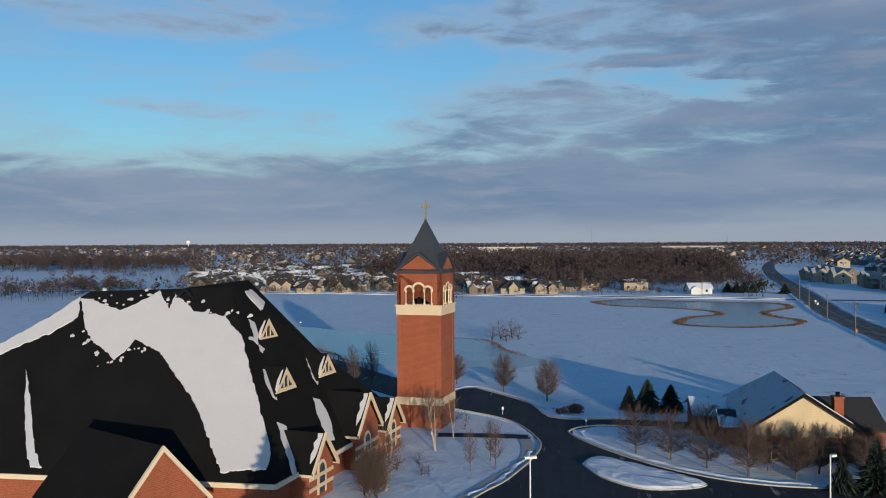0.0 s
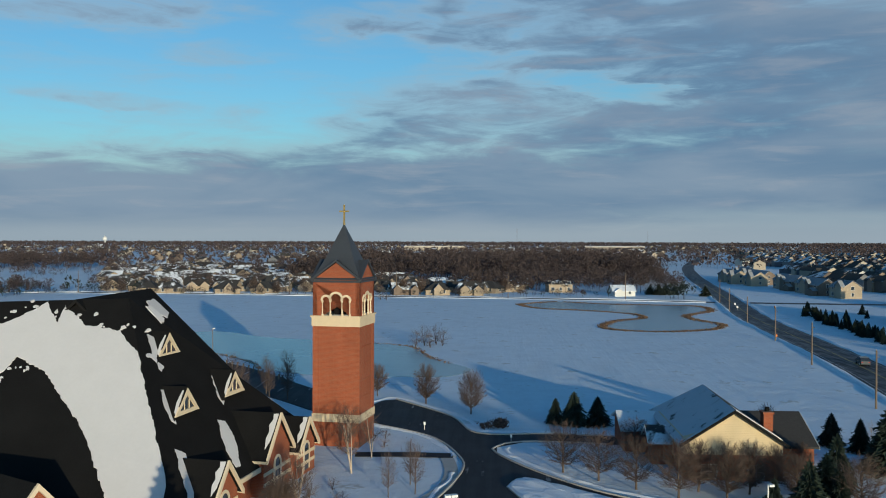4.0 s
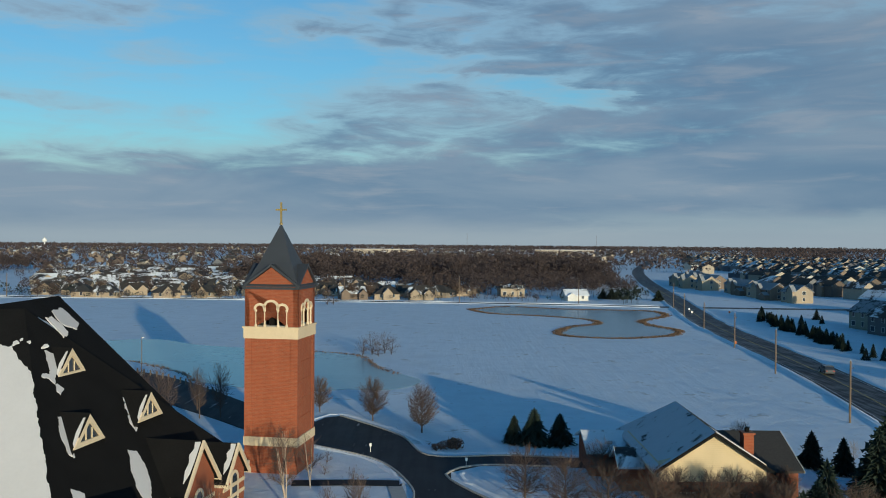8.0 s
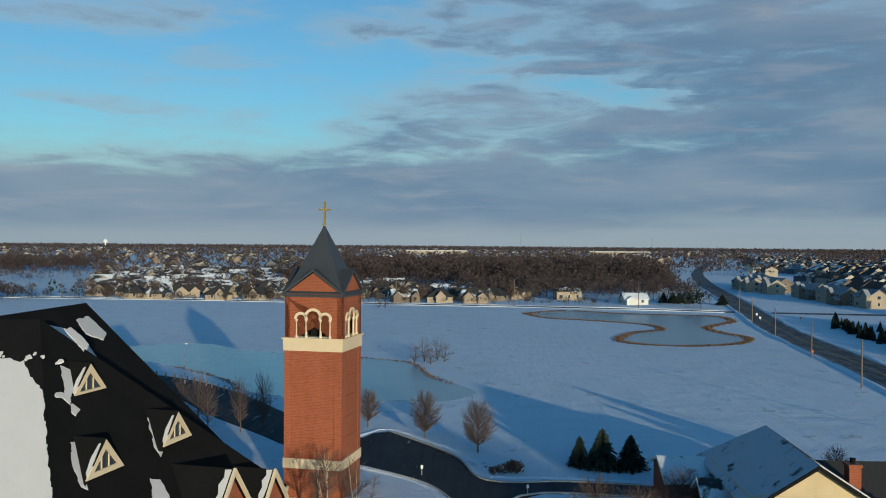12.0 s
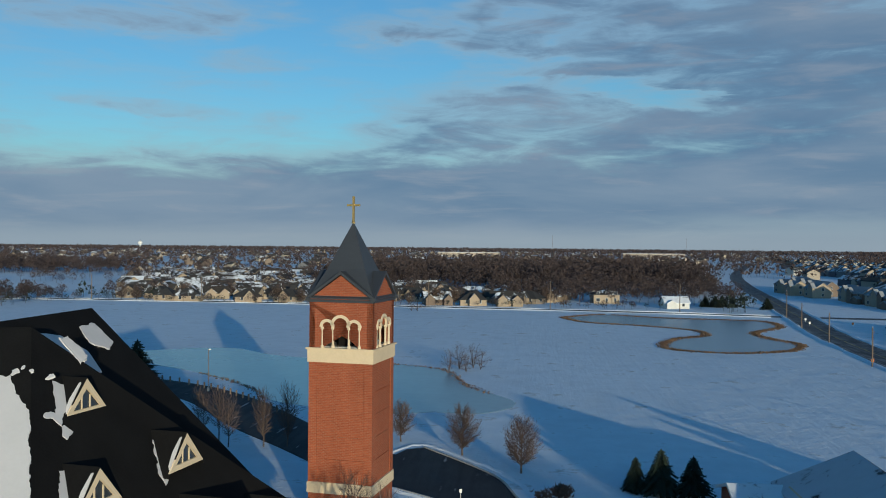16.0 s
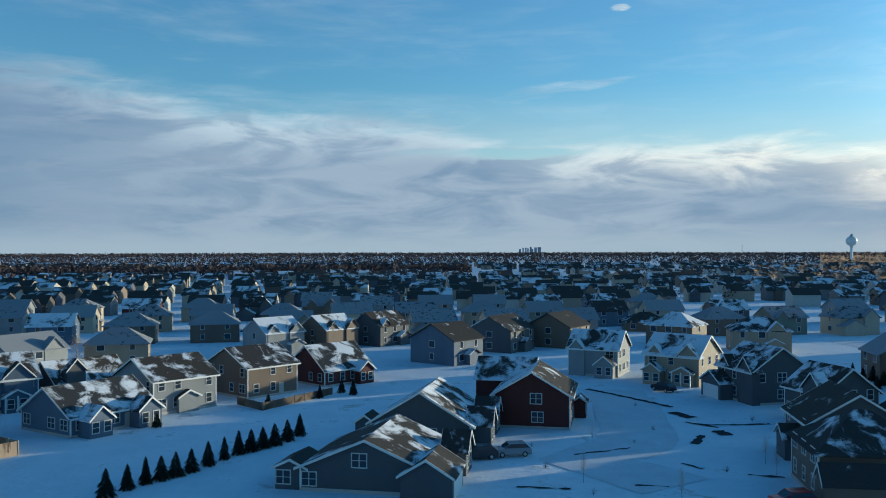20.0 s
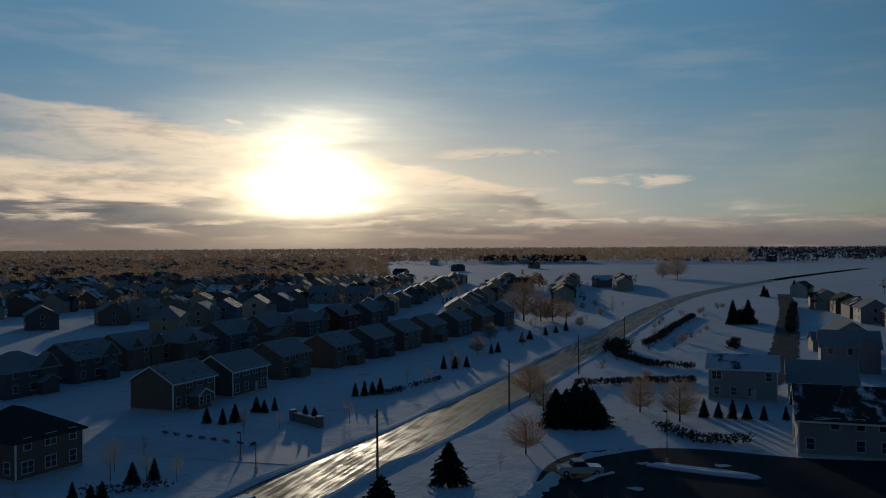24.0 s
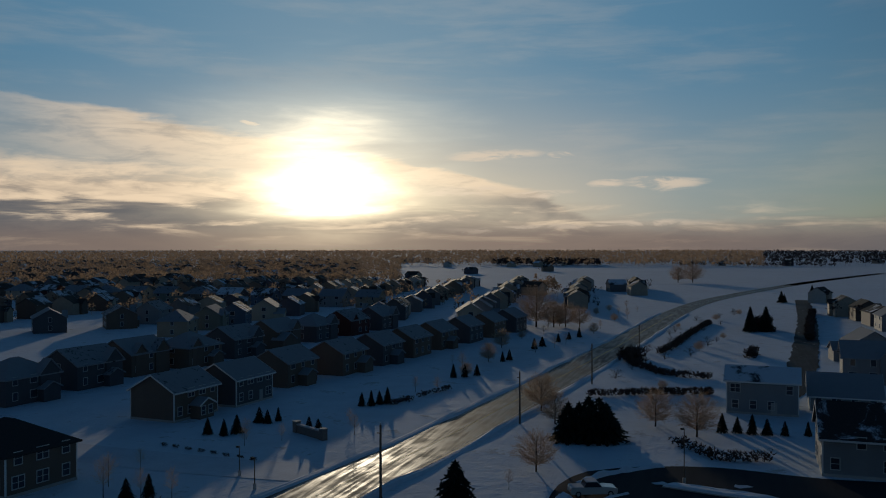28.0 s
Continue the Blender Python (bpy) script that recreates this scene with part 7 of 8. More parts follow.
spruce(-71.5, 101.0, 7.5, "spruces by the drive", "dark spruce beside the rear drive", 1.4)


# ---- hedges, shrubs and beds ----
def hedge(points, h, w, label, name="hedge", count=150, seed=0):
    """A clipped or ragged line of many twiggy tufts."""
    r = random.Random(seed)
    line = smooth_line(points, 1.0)
    bm = bmesh.new()
    for k in range(count * max(1, len(line) // 6)):
        p = line[r.randrange(len(line))]
        c = Vector((p.x + r.gauss(0, w * 0.35), p.y + r.gauss(0, w * 0.35), h * r.uniform(0.0, 0.75)))
        for _ in range(3):
            d = Vector((r.uniform(-1, 1), r.uniform(-1, 1), r.uniform(0.1, 1.2))).normalized() * r.uniform(0.25, 0.5) * h
            s = d.orthogonal().normalized() * 0.09 * h
            bm.faces.new([bm.verts.new(q) for q in (c - s, c + s, c + d)])
    tagged(new(name, mesh_of(name, bm, SHRUB)), label, "hedge", kind="stuff")


hedge([(15.5, -217.9), (10.1, -219.2), (4.8, -220.5), (0, -221.5)], 1.3, 1.2, "low brown hedge along the snowy lot", seed=1)
hedge([(18.0, -258.8), (15.0, -254.5), (10.6, -246.2), (5.5, -243.0), (0.7, -242.5)], 1.6, 1.4, "ragged dark hedge beside the side drive", seed=2)
hedge([(21.6, -213.5), (14, -217), (7, -220), (0.2, -222.9)], 1.5, 0.8, "clipped brown hedge beside the side street", seed=12)
hedge([(-15.8, -356), (-17, -362), (-13.5, -360)], 5.0, 4.0, "clump of tall dark shrubs", seed=13)
hedge([(-9.2, -281), (-10.9, -290)], 2.4, 1.8, "dark rounded shrubs beside the street", seed=14)
hedge([(12.8, -284), (10, -300), (7, -330), (1, -378)], 1.6, 1.6, "brown thicket along the road verge", seed=15)
hedge([(-28, -330), (-33, -380), (-40, -440)], 2.2, 1.4, "row of brown street shrubs", seed=16)
hedge([(17, -262), (20, -268), (18, -275)], 3.0, 3.0, "clump of dark shrubs beside the road", seed=3)
hedge([(53.9, -194.8), (52.6, -199.5)], 1.0, 1.2, "dark planted shrubs on the verge", seed=4)
hedge([(52.0, -203.4), (49.3, -213.1)], 1.0, 1.1, "dark planted shrubs on the verge", seed=5)
hedge([(92.0, 92.5), (89.0, 86.5), (87.0, 80.5)], 0.8, 1.0, "low dark hedge on the verge", seed=6)
hedge([(80.5, 44.0), (81.5, 41.0), (82.5, 38.0)], 0.8, 1.0, "brown dry shrubs on the verge", seed=7)
hedge([(4.3, -177.6), (2.2, -174.4), (-1.3, -170.1), (-3.6, -170.0), (-7.3, -171.6)], 1.4, 1.6, "rounded brown shrubs by the car park", seed=8)
hedge([(0.9, 38.5), (1.6, 38.8)], 1.3, 0.9, "dark rounded evergreen shrub beyond the drive", "shrub", 130, 41)
hedge([(-0.9, 37.7), (-0.4, 37.9)], 0.9, 0.7, "brown rounded shrub beside the drive", "shrub", 70, 42)
hedge([(64, -126.5), (60.5, -128.5), (58, -131)], 0.9, 1.6, "dark garden bed of shrubs at the corner", seed=9)
for k in range(8):
    f = k / 7
    hedge([(74.2 - 16.4 * f, -155.4 + 3.8 * f), (73.6 - 16.4 * f, -155.2 + 3.8 * f)], 0.5, 0.4, "small dark shrub beside the street", "shrub", 40, 20 + k)


def planter():
    t = empty("entrance_wall", pose(57.0, -167.2, 0, 0, 0, -31), "low stone entrance wall with piers and planted bed", "garden wall")
    part("wall", boxed(-3.2, 3.2, -0.25, 0.25, -0.1, 1.15), surface("grey_fieldstone", (0.20, 0.17, 0.15), 0.9, var=0.5, size=2.0, bump=0.5), t)
    part("cap", boxed(-3.3, 3.3, -0.33, 0.33, 1.15, 1.27), CONCRETE, t, "pale stone capping")
    for x in (-3.6, 3.6):
        part("pier", boxed(x - 0.45, x + 0.45, -0.45, 0.45, -0.1, 1.6), surface("pier_stone", (0.20, 0.17, 0.15), 0.9, var=0.5, size=2.0, bump=0.5), t)
        part("pier_cap", boxed(x - 0.52, x + 0.52, -0.52, 0.52, 1.6, 1.72), CONCRETE, t)
    part("snow", boxed(-3.2, 3.2, -0.28, 0.28, 1.27, 1.36), ROOFSNOW, t)
    for x in (-1.2, 1.3):
        spruce(57.0 + x * 0.86, -168.6 - x * 0.5, 2.6)


planter()


def playset():
    t = empty("play_set", pose(103.3, -104.9, 0, 0, 0, 30), "wooden garden play tower with swing beam and slide", "play set")
    for sx in (-0.7, 0.7):
        for sy in (-0.7, 0.7):
            part("post", boxed(sx - 0.06, sx + 0.06, sy - 0.06, sy + 0.06, -0.05, 2.2), FENCEWOOD, t)
    part("deck", boxed(-0.8, 0.8, -0.8, 0.8, 1.2, 1.3), FENCEWOOD, t)
    bm = bmesh.new()
    solid(bm, [(-0.9, -0.9, 2.2), (0.9, -0.9, 2.2), (0, -0.9, 2.9)], (0, 1.8, 0))
    part("roof", bm, SHINGLE, t, "dark tarpaulin roof")
    part("swing_beam", tube(bmesh.new(), (0.7, 0, 2.1), (3.4, 0, 2.1), 0.06, 0.06, 6), FENCEWOOD, t)
    for sy in (-0.8, 0.8):
        part("leg", tube(bmesh.new(), (3.4, 0, 2.1), (3.6, sy, -0.05), 0.05, 0.05, 6), FENCEWOOD, t)
    for x in (1.6, 2.5):
        part("swing", boxed(x - 0.2, x + 0.2, -0.1, 0.1, 0.5, 0.55), TYRE, t)
    bm = bmesh.new()
    solid(bm, [(-0.8, -0.3, 1.25), (-2.4, -0.3, 0.1), (-2.4, 0.3, 0.1), (-0.8, 0.3, 1.25)], (0, 0, 0.06))
    part("slide", bm, CONCRETE, t, "pale plastic slide")


playset()


# ---- poles, lamps, fences, signs ----
def utility_pole(x, y, h, label="weathered wooden utility pole beside the road"):
    t = empty("utility_pole", pose(x, y, 0, 0, 0, -8), label, "utility pole", "utility poles")
    part("pole", tube(bmesh.new(), (0, 0, -0.3), (0, 0, h), 0.17, 0.12, 8), POLEWOOD, t)
    part("insulator", lathe(bmesh.new(), [(0.05, h), (0.08, h + 0.1), (0.04, h + 0.25)], 8), STEEL, t)
    part("bracket", boxed(-0.05, 0.45, -0.05, 0.05, h - 1.0, h - 0.9), POLEWOOD, t)


for x, y, h in ((69.4, 142, 8.2), (63.4, 100.6, 8.4), (56.6, 55.6, 8.6), (50.6, 14.5, 8.6), (35.3, -140.9, 8.2), (28.9, -185.0, 8.3), (74.6, 184, 8.0), (80.5, 226, 8.0), (87.5, 266, 9.5), (23.2, -228, 8.2), (17.5, -275, 8.2)):
    utility_pole(x, y, h)
for k in range(9):
    utility_pole(-330 + k * 48, 302 - (0 if k < 6 else (k - 5) * 6), 10.5, "tall wooden utility pole along the far road")


def lamp_post(x, y, h, label, two=True, head=None):
    t = empty("street_lamp", pose(x, y, 0, 0, 0, 20), label, "street lamp", "car park lamps")
    part("base", lathe(bmesh.new(), [(0.2, -0.1), (0.2, 0.6), (0.14, 0.65)], 12), CONCRETE, t)
    part("pole", tube(bmesh.new(), (0, 0, 0.6), (0, 0, h), 0.07, 0.05, 8), WHITE if y > -60 and y < 0 else POLEWOOD, t, "slim pole")
    for s in ((-1, 1) if two else (1,)):
        part("lamp_head", boxed(*sorted((s * 0.02, s * 0.42)), -0.16, 0.16, h - 0.1, h + 0.06), WHITE if y > -60 else SHINGLE, t, "flat lamp head")


lamp_post(-2.2, -22.0, 9.0, "white twin-headed lamp post in the church lot")
lamp_post(19.5, -14.0, 7.8, "white lamp post beside the lower lot", False)
for x, y in ((55.3, -144.3), (50.6, -139.7)):
    lamp_post(x, y, 3.6, "short black post lamp at the street corner", False)
lamp_post(2.8, -157.1, 6.5, "slim lamp post in the dark car park", False)
lamp_post(-55.0, 92.0, 7.0, "slim lamp post by the rear drive", False)


def board_fence(points, h, label, material=FENCEWOOD, group="garden fences"):
    t = empty("fence", Matrix(), label, "fence", group)
    for a, b in zip(points, points[1:]):
        a, b = Vector((*a, 0)), Vector((*b, 0))
        n = max(1, int((b - a).length / 2.4))
        for k in range(n):
            p, q = a.lerp(b, k / n), a.lerp(b, (k + 1) / n)
            d = (q - p).normalized()
            s = Vector((-d.y, d.x, 0)) * 0.03
            bm = bmesh.new()
            m = max(2, int((q - p).length / 0.3))
            comb = [p - s, q - s]
            for i in range(m, 0, -1):
                for f, z in ((i / m - 0.005, h), ((i - 1) / m + 0.03, h), ((i - 1) / m + 0.015, h * 0.12)):
                    comb.append(p.lerp(q, f) - s + Vector((0, 0, z)))
            solid(bm, comb[:-1] + [p - s + Vector((0, 0, h))], s * 1.6)
            part("panel", bm, material, t)
            part("post", box(bmesh.new(), p.x - 0.07, p.x + 0.07, p.y - 0.07, p.y + 0.07, -0.1, h + 0.12), material, t)


board_fence([(102.5, 41.5), (88.4, 30.8), (88.1, 23.3), (103.0, 10.3), (111.5, 22.0)], 1.75, "tan wooden board fence round the back garden")
board_fence([(137.2, -8.6), (131.7, -13.7), (146.5, -22.8)], 1.2, "dark wire-and-rail fence behind the house", POLEWOOD)
board_fence([(119, 40), (134, 46), (150, 38)], 1.2, "dark rail fence round the garden", POLEWOOD)


def bollards():
    line = smooth_line([(-68.4, 102.2), (-58.6, 96.6), (-48.9, 88.3), (-41.7, 80.0), (-36.5, 73.5)], 2.0)
    t = empty("fence", Matrix(), "row of short dark posts along the pond drive", "fence", "pond posts")
    for p in line:
        part("post", box(bmesh.new(), p.x - 0.11, p.x + 0.11, p.y - 0.11, p.y + 0.11, -0.1, 1.0), POLEWOOD, t)


bollards()


def small_sign(x, y, rot, w, h, colour, label):
    t = empty("sign", pose(x, y, 0, 0, 0, rot), label, "sign", "small signs")
    part("post", tube(bmesh.new(), (0, 0, -0.1), (0, 0, 1.0), 0.04, 0.04, 6), STEEL, t)
    part("panel", boxed(-w / 2, w / 2, -0.05, -0.02, 0.7, 0.7 + h), colour, t)


ORANGE = surface("orange_sign", (0.55, 0.16, 0.03), 0.5)
for x, y in ((-8.6, 36.6), (2.5, 30.2)):
    small_sign(x, y, 10, 0.26, 0.36, WHITE, "small white direction sign beside the drive")
for x, y, c, l in ((86, 236, WHITE, "white road sign on the verge"), (89, 250, WHITE, "white road sign on the verge"), (99, 236, ORANGE, "orange road sign on the verge"), (70.2, 144, ORANGE, "orange road sign by the pole")):
    small_sign(x, y, -8, 0.6, 0.7, c, l)


# ---- vehicles ----
def car(x, y, rot, colour, label, pickup=False):
    t = empty("car", pose(x, y, 0.03, 0, 0, rot), label, "car" if not pickup else "pickup truck", "vehicles")
    paint = surface("car_paint", colour, 0.25, metal=0.2, var=0.05, bump=0)
    L, w = (5.4, 0.95) if pickup else (4.5, 0.9)
    prof = [(-L / 2 + 0.1, 0.28), (L / 2 - 0.15, 0.28), (L / 2, 0.45), (L / 2, 0.78), (L / 2 - 0.2, 0.98), (L / 2 - 1.25, 1.08), (-L / 2 + 0.15, 1.08), (-L / 2, 0.9), (-L / 2, 0.45)]
    bm = bmesh.new()
    solid(bm, [(a, -w, b) for a, b in prof], (0, 2 * w, 0))
    bmesh.ops.bevel(bm, geom=bm.edges[:], offset=0.06, segments=2, affect="EDGES")
    part("body", bm, paint, t)
    cab = [(1.0, 1.04), (0.35, 1.66), (-0.9, 1.70), (-1.15, 1.04)] if pickup else [(1.2, 1.04), (0.5, 1.56), (-1.5, 1.58), (-2.1, 1.04)]
    bm = bmesh.new()
    solid(bm, [(a, -w + 0.1, b) for a, b in cab], (0, 2 * w - 0.2, 0))
    part("window", bm, GLASSM, t, "dark car windows")
    a0, a1 = cab[2][0] - 0.05, cab[1][0] + 0.05
    bm = boxed(a0, a1, -w + 0.08, w - 0.08, cab[1][1] - 0.02, cab[1][1] + 0.08)
    bmesh.ops.bevel(bm, geom=bm.edges[:], offset=0.03, segments=1, affect="EDGES")
    part("roof", bm, ROOFSNOW if pickup else paint, t)
    for sy in (-1, 1):
        part("pillar", tube(bmesh.new(), (cab[0][0], sy * (w - 0.1), 1.04), (cab[1][0], sy * (w - 0.1), cab[1][1]), 0.04, 0.04, 5), paint, t)
        part("mirror", boxed(0.75, 0.9, *sorted((sy * w, sy * (w + 0.18))), 1.05, 1.2), paint, t)
    if pickup:
        bm = boxed(-L / 2 + 0.1, -1.25, -w + 0.1, w - 0.1, 1.06, 1.12)
        part("load_bed", bm, ROOFSNOW, t, "snow in the load bed")
    for sx in (-L / 2 + 0.85, L / 2 - 0.85):
        for sy in (-1, 1):
            wh = part("wheel", tube(bmesh.new(), (sx, sy * (w - 0.16), 0.34), (sx, sy * (w + 0.02), 0.34), 0.34, 0.34, 14), TYRE, t)
            part("rim", tube(bmesh.new(), (sx, sy * (w + 0.0), 0.34), (sx, sy * (w + 0.04), 0.34), 0.2, 0.2, 10), STEEL, wh)
    for sy in (-1, 1):
        part("headlight", boxed(L / 2 - 0.06, L / 2 + 0.02, *sorted((sy * 0.45, sy * 0.8)), 0.68, 0.84), CONCRETE, t)
        part("tail_light", boxed(-L / 2 - 0.02, -L / 2 + 0.06, *sorted((sy * 0.5, sy * 0.8)), 0.7, 0.86), surface("red_lens", (0.35, 0.02, 0.02), 0.3), t)


car(73.6, 101.5, 82, (0.10, 0.11, 0.12), "dark grey car driving on the wet road")
car(44.0, -124.2, 82, (0.42, 0.43, 0.44), "silver car with a snowy bonnet on the road")
car(101.6, -49.7, 100, (0.32, 0.33, 0.35), "silver car parked in front of the red house")
car(100.2, -45.6, 100, (0.06, 0.06, 0.07), "dark car parked in the driveway")
car(80.4, -75.0, 95, (0.40, 0.03, 0.02), "red car parked beside the dark house")
car(12.6, -148.9, 202, (0.60, 0.60, 0.58), "white pickup truck parked at the edge of the lot", True)
car(148.5, -80.5, 30, (0.03, 0.03, 0.035), "black car parked in front of the garage")
car(72.0, 327.0, 90, (0.55, 0.55, 0.56), "white van parked beside the white house")
# bare asphalt and dirty ruts where the ploughed court street shows through
for k, (pts, half) in enumerate((([(151.1, -67.5), (146, -70.5), (140, -74), (133.2, -77.8)], 0.55), ([(129, -76.6), (124.5, -78.4)], 0.9), ([(115.5, -79.1), (112.5, -79.5)], 0.9), ([(112.5, -76.2), (107.5, -73.6)], 0.5), ([(102.1, -57.2), (103.6, -61), (105.4, -65.0)], 0.22),
                                 ([(97.4, -69), (95, -70.8)], 0.25), ([(119.5, -78.6), (119.4, -83.5), (119.8, -88.1)], 0.3), ([(88.4, -61.5), (87.9, -65)], 0.2), ([(121.5, -76.5), (117.5, -80.0)], 0.35), ([(92.4, -75.0), (91.2, -78.6)], 0.25), ([(88.0, -49.0), (87.0, -54.5)], 0.18))):
    bm = bmesh.new()
    ribbon(bm, smooth_line(list(pts), 0.7), half, -half, 0.045, 0.25, k)
    tagged(new("road_patch", mesh_of("road_patch", bm, LOT_BARE_SHADED)), "strip of bare asphalt showing through packed snow", "road patch", kind="structure")
for x, y, h in ((89.6, -56.3, 3.6), (82.1, -64.7, 3.6), (97.3, -78.8, 3.4), (92.2, -78.1, 3.4), (107.5, -60.5, 2.6)):
    bare_tree(x, y, h, SAPLING, "thin young bare tree in the court", "young court trees", wide=0.4)
for x, y, h in ((115.5, -70.3, 0.8), (106.3, -52.6, 0.7), (95.5, -53.0, 0.8), (93.5, -73.0, 0.8), (122.0, -86.4, 0.9), (134.0, -72.2, 0.7), (108.0, -66.0, 0.6), (84.8, -56.5, 0.8)):
    bare_tree(x, y, h, BUSHES, "small bare shrub poking from the snow", "court shrubs", "shrub", "shrub", 0.9)
for k, pts in enumerate(([(-11.7, -222), (-17, -243), (-24, -300), (-34, -400), (-44, -530)],)):
    tagged(new("road", mesh_of("road", ribbon(bmesh.new(), smooth_line(pts, 3.0), 3.4, -3.4, 0.05, 0.4, k), LOT)), "straight side street with dirty packed snow", "road", kind="structure")
# banks of ploughed snow round the southern car park, and scraped remains on its asphalt
bm = bmesh.new()
for k, (pts, wide_, high_) in enumerate((([(19.5, -122), (17.6, -131), (16.2, -141), (15.2, -147)], 2.2, 0.9), ([(14.8, -152), (12.3, -158), (6.0, -164.4)], 1.4, 0.5), ([(11.8, -145.6), (10.4, -148.2), (8.9, -150.6)], 0.7, 0.25))):
    bank(bm, smooth_line(pts, 1.0), 0.0, wide_, high_, 60 + k)
tagged(new("snow_bank", mesh_of("snow_bank", bm, BANK)), "ridge of ploughed snow at the car park edge", "snow bank", kind="stuff")
for k, (x, y) in enumerate(((5.7, -144.3), (5.2, -155.9), (8.4, -139.0), (1.0, -140.2), (-3.5, -157.5), (-6.0, -143.0))):
    sheet("snow_patch", [(x + (1.0 + 0.5 * math.sin(7 * a + k)) * math.cos(a), y + (0.7 + 0.35 * math.cos(5 * a + k)) * math.sin(a)) for a in (0, 0.8, 1.6, 2.4, 3.2, 4.0, 4.8, 5.6)], 0.05, PACKED, "scraped patch of trodden snow on asphalt", "snow patch", soft=0)


# ---- far off: estates, woods, water towers, the city on the horizon ----
def far_estate(spots, colours, low, words, share):
    """Many small houses beyond the nearer streets, walls and roofs as two joined meshes."""
    pal = palette("estate_walls", colours)
    roof = snowy("estate_roofs", (0.06, 0.055, 0.05), share, 0.12, island=True)
    r = random.Random(21)
    wv, wf, rv, rf = [], [], [], []
    for x, y, a in spots:
        w, d, h, up = r.uniform(4.8, 6.4), r.uniform(4.0, 5.0), r.uniform(4.6, 5.6) * low, r.uniform(2.0, 2.9)
        c, s = math.cos(a), math.sin(a)
        at = lambda u, v, z: (x + u * c - v * s, y + u * s + v * c, z)  # noqa: E731
        b = len(wv)
        wv += [at(-w, -d, 0), at(w, -d, 0), at(w, d, 0), at(-w, d, 0), at(-w, -d, h), at(w, -d, h), at(w, d, h), at(-w, d, h), at(-w, 0, h + up), at(w, 0, h + up)]
        wf += [(b, b + 1, b + 5, b + 4), (b + 1, b + 2, b + 6, b + 9, b + 5), (b + 2, b + 3, b + 7, b + 6), (b + 3, b, b + 4, b + 8, b + 7)]
        b = len(rv)
        rv += [at(-w - .4, -d - .5, h - .25), at(w + .4, -d - .5, h - .25), at(w + .4, 0, h + up + .08), at(-w - .4, 0, h + up + .08), at(-w - .4, 0, h + up + .08), at(w + .4, 0, h + up + .08), at(w + .4, d + .5, h - .25), at(-w - .4, d + .5, h - .25)]
        rf += [(b, b + 1, b + 2, b + 3), (b + 4, b + 5, b + 6, b + 7)]
        if r.random() < 0.7:      # a cross gable
            u, g = r.uniform(-w * 0.5, w * 0.5), r.uniform(1.6, 2.4)
            e = -1 if r.random() < 0.5 else 1
            b = len(wv)
            wv += [at(u - g, e * (d + 1.2), 0), at(u + g, e * (d + 1.2), 0), at(u + g, e * (d + 1.2), h * 0.9), at(u, e * (d + 1.2), h * 0.9 + g * 0.9), at(u - g, e * (d + 1.2), h * 0.9),
                   at(u - g, e * d, 0), at(u + g, e * d, 0), at(u + g, e * d, h * 0.9), at(u - g, e * d, h * 0.9)]
            wf += [(b, b + 1, b + 2, b + 3, b + 4), (b + 1, b + 6, b + 7, b + 2), (b + 5, b, b + 4, b + 8)]
            b = len(rv)
            rv += [at(u - g - .3, e * (d + 1.5), h * 0.9 - .25), at(u, e * (d + 1.5), h * 0.9 + g * 0.9 + .08), at(u + g + .3, e * (d + 1.5), h * 0.9 - .25),
                   at(u - g - .3, e * d * 0.5, h * 0.9 - .25), at(u, e * d * 0.4, h * 0.9 + g * 0.9 + .08), at(u + g + .3, e * d * 0.5, h * 0.9 - .25)]
            rf += [(b, b + 1, b + 4, b + 3), (b + 1, b + 2, b + 5, b + 4)]
    for n, vs, fs, m, lab in (("far_houses", wv, wf, pal, words + " far off"), ("far_roofs", rv, rf, roof, "snowy gabled roofs of " + words)):
        me = bpy.data.meshes.new(n)
        me.from_pydata(vs, [], fs)
        me.materials.append(m)
        tagged(new(n, me), lab, "houses", kind="stuff")


# scattered houses at the far ranges, outside the street grid
rf_ = random.Random(77)
for _ in range(2600):
    a, d = rf_.uniform(0, 2 * math.pi), rf_.uniform(420, 2600) ** 1.0
    x, y = d * math.sin(a), d * math.cos(a) - 45
    deg = math.degrees(a) % 360
    if 20 < deg < 150 or 140 < deg < 235 and rf_.random() < 0.86 or 235 <= deg < 300:
        continue
    if (deg < 20 or deg > 300) and (y < 640 or d < 900 and rf_.random() < 0.6):
        continue
    if abs(x - road_x(y)) < 30 or (y < -620 and y > -1230 and -720 < x < 160):
        continue
    FAR_HOUSES.append((x, y, rf_.uniform(0, 6.28)))
BACK_ROWS = []
for j in range(15):      # the low estate goes on behind its first rows
    y = 373 + 17 * j
    for i in range(24):
        x = -20 - 16.5 * i + rf_.uniform(-4, 4) + 6 * (j % 2)
        if x < -0.45 * (y + 81) or x > -18 - 12 * j or rf_.random() < 0.15:
            continue
        BACK_ROWS.append((x, y + rf_.uniform(-4, 4), rf_.choice((0, 1.57, 0.4, -0.5)) + rf_.uniform(-0.2, 0.2)))
far_estate(BACK_ROWS, [(0.34, 0.27, 0.19), (0.30, 0.24, 0.17), (0.38, 0.31, 0.22), (0.22, 0.17, 0.13)], 0.55, "low tan estate houses", 0.45)
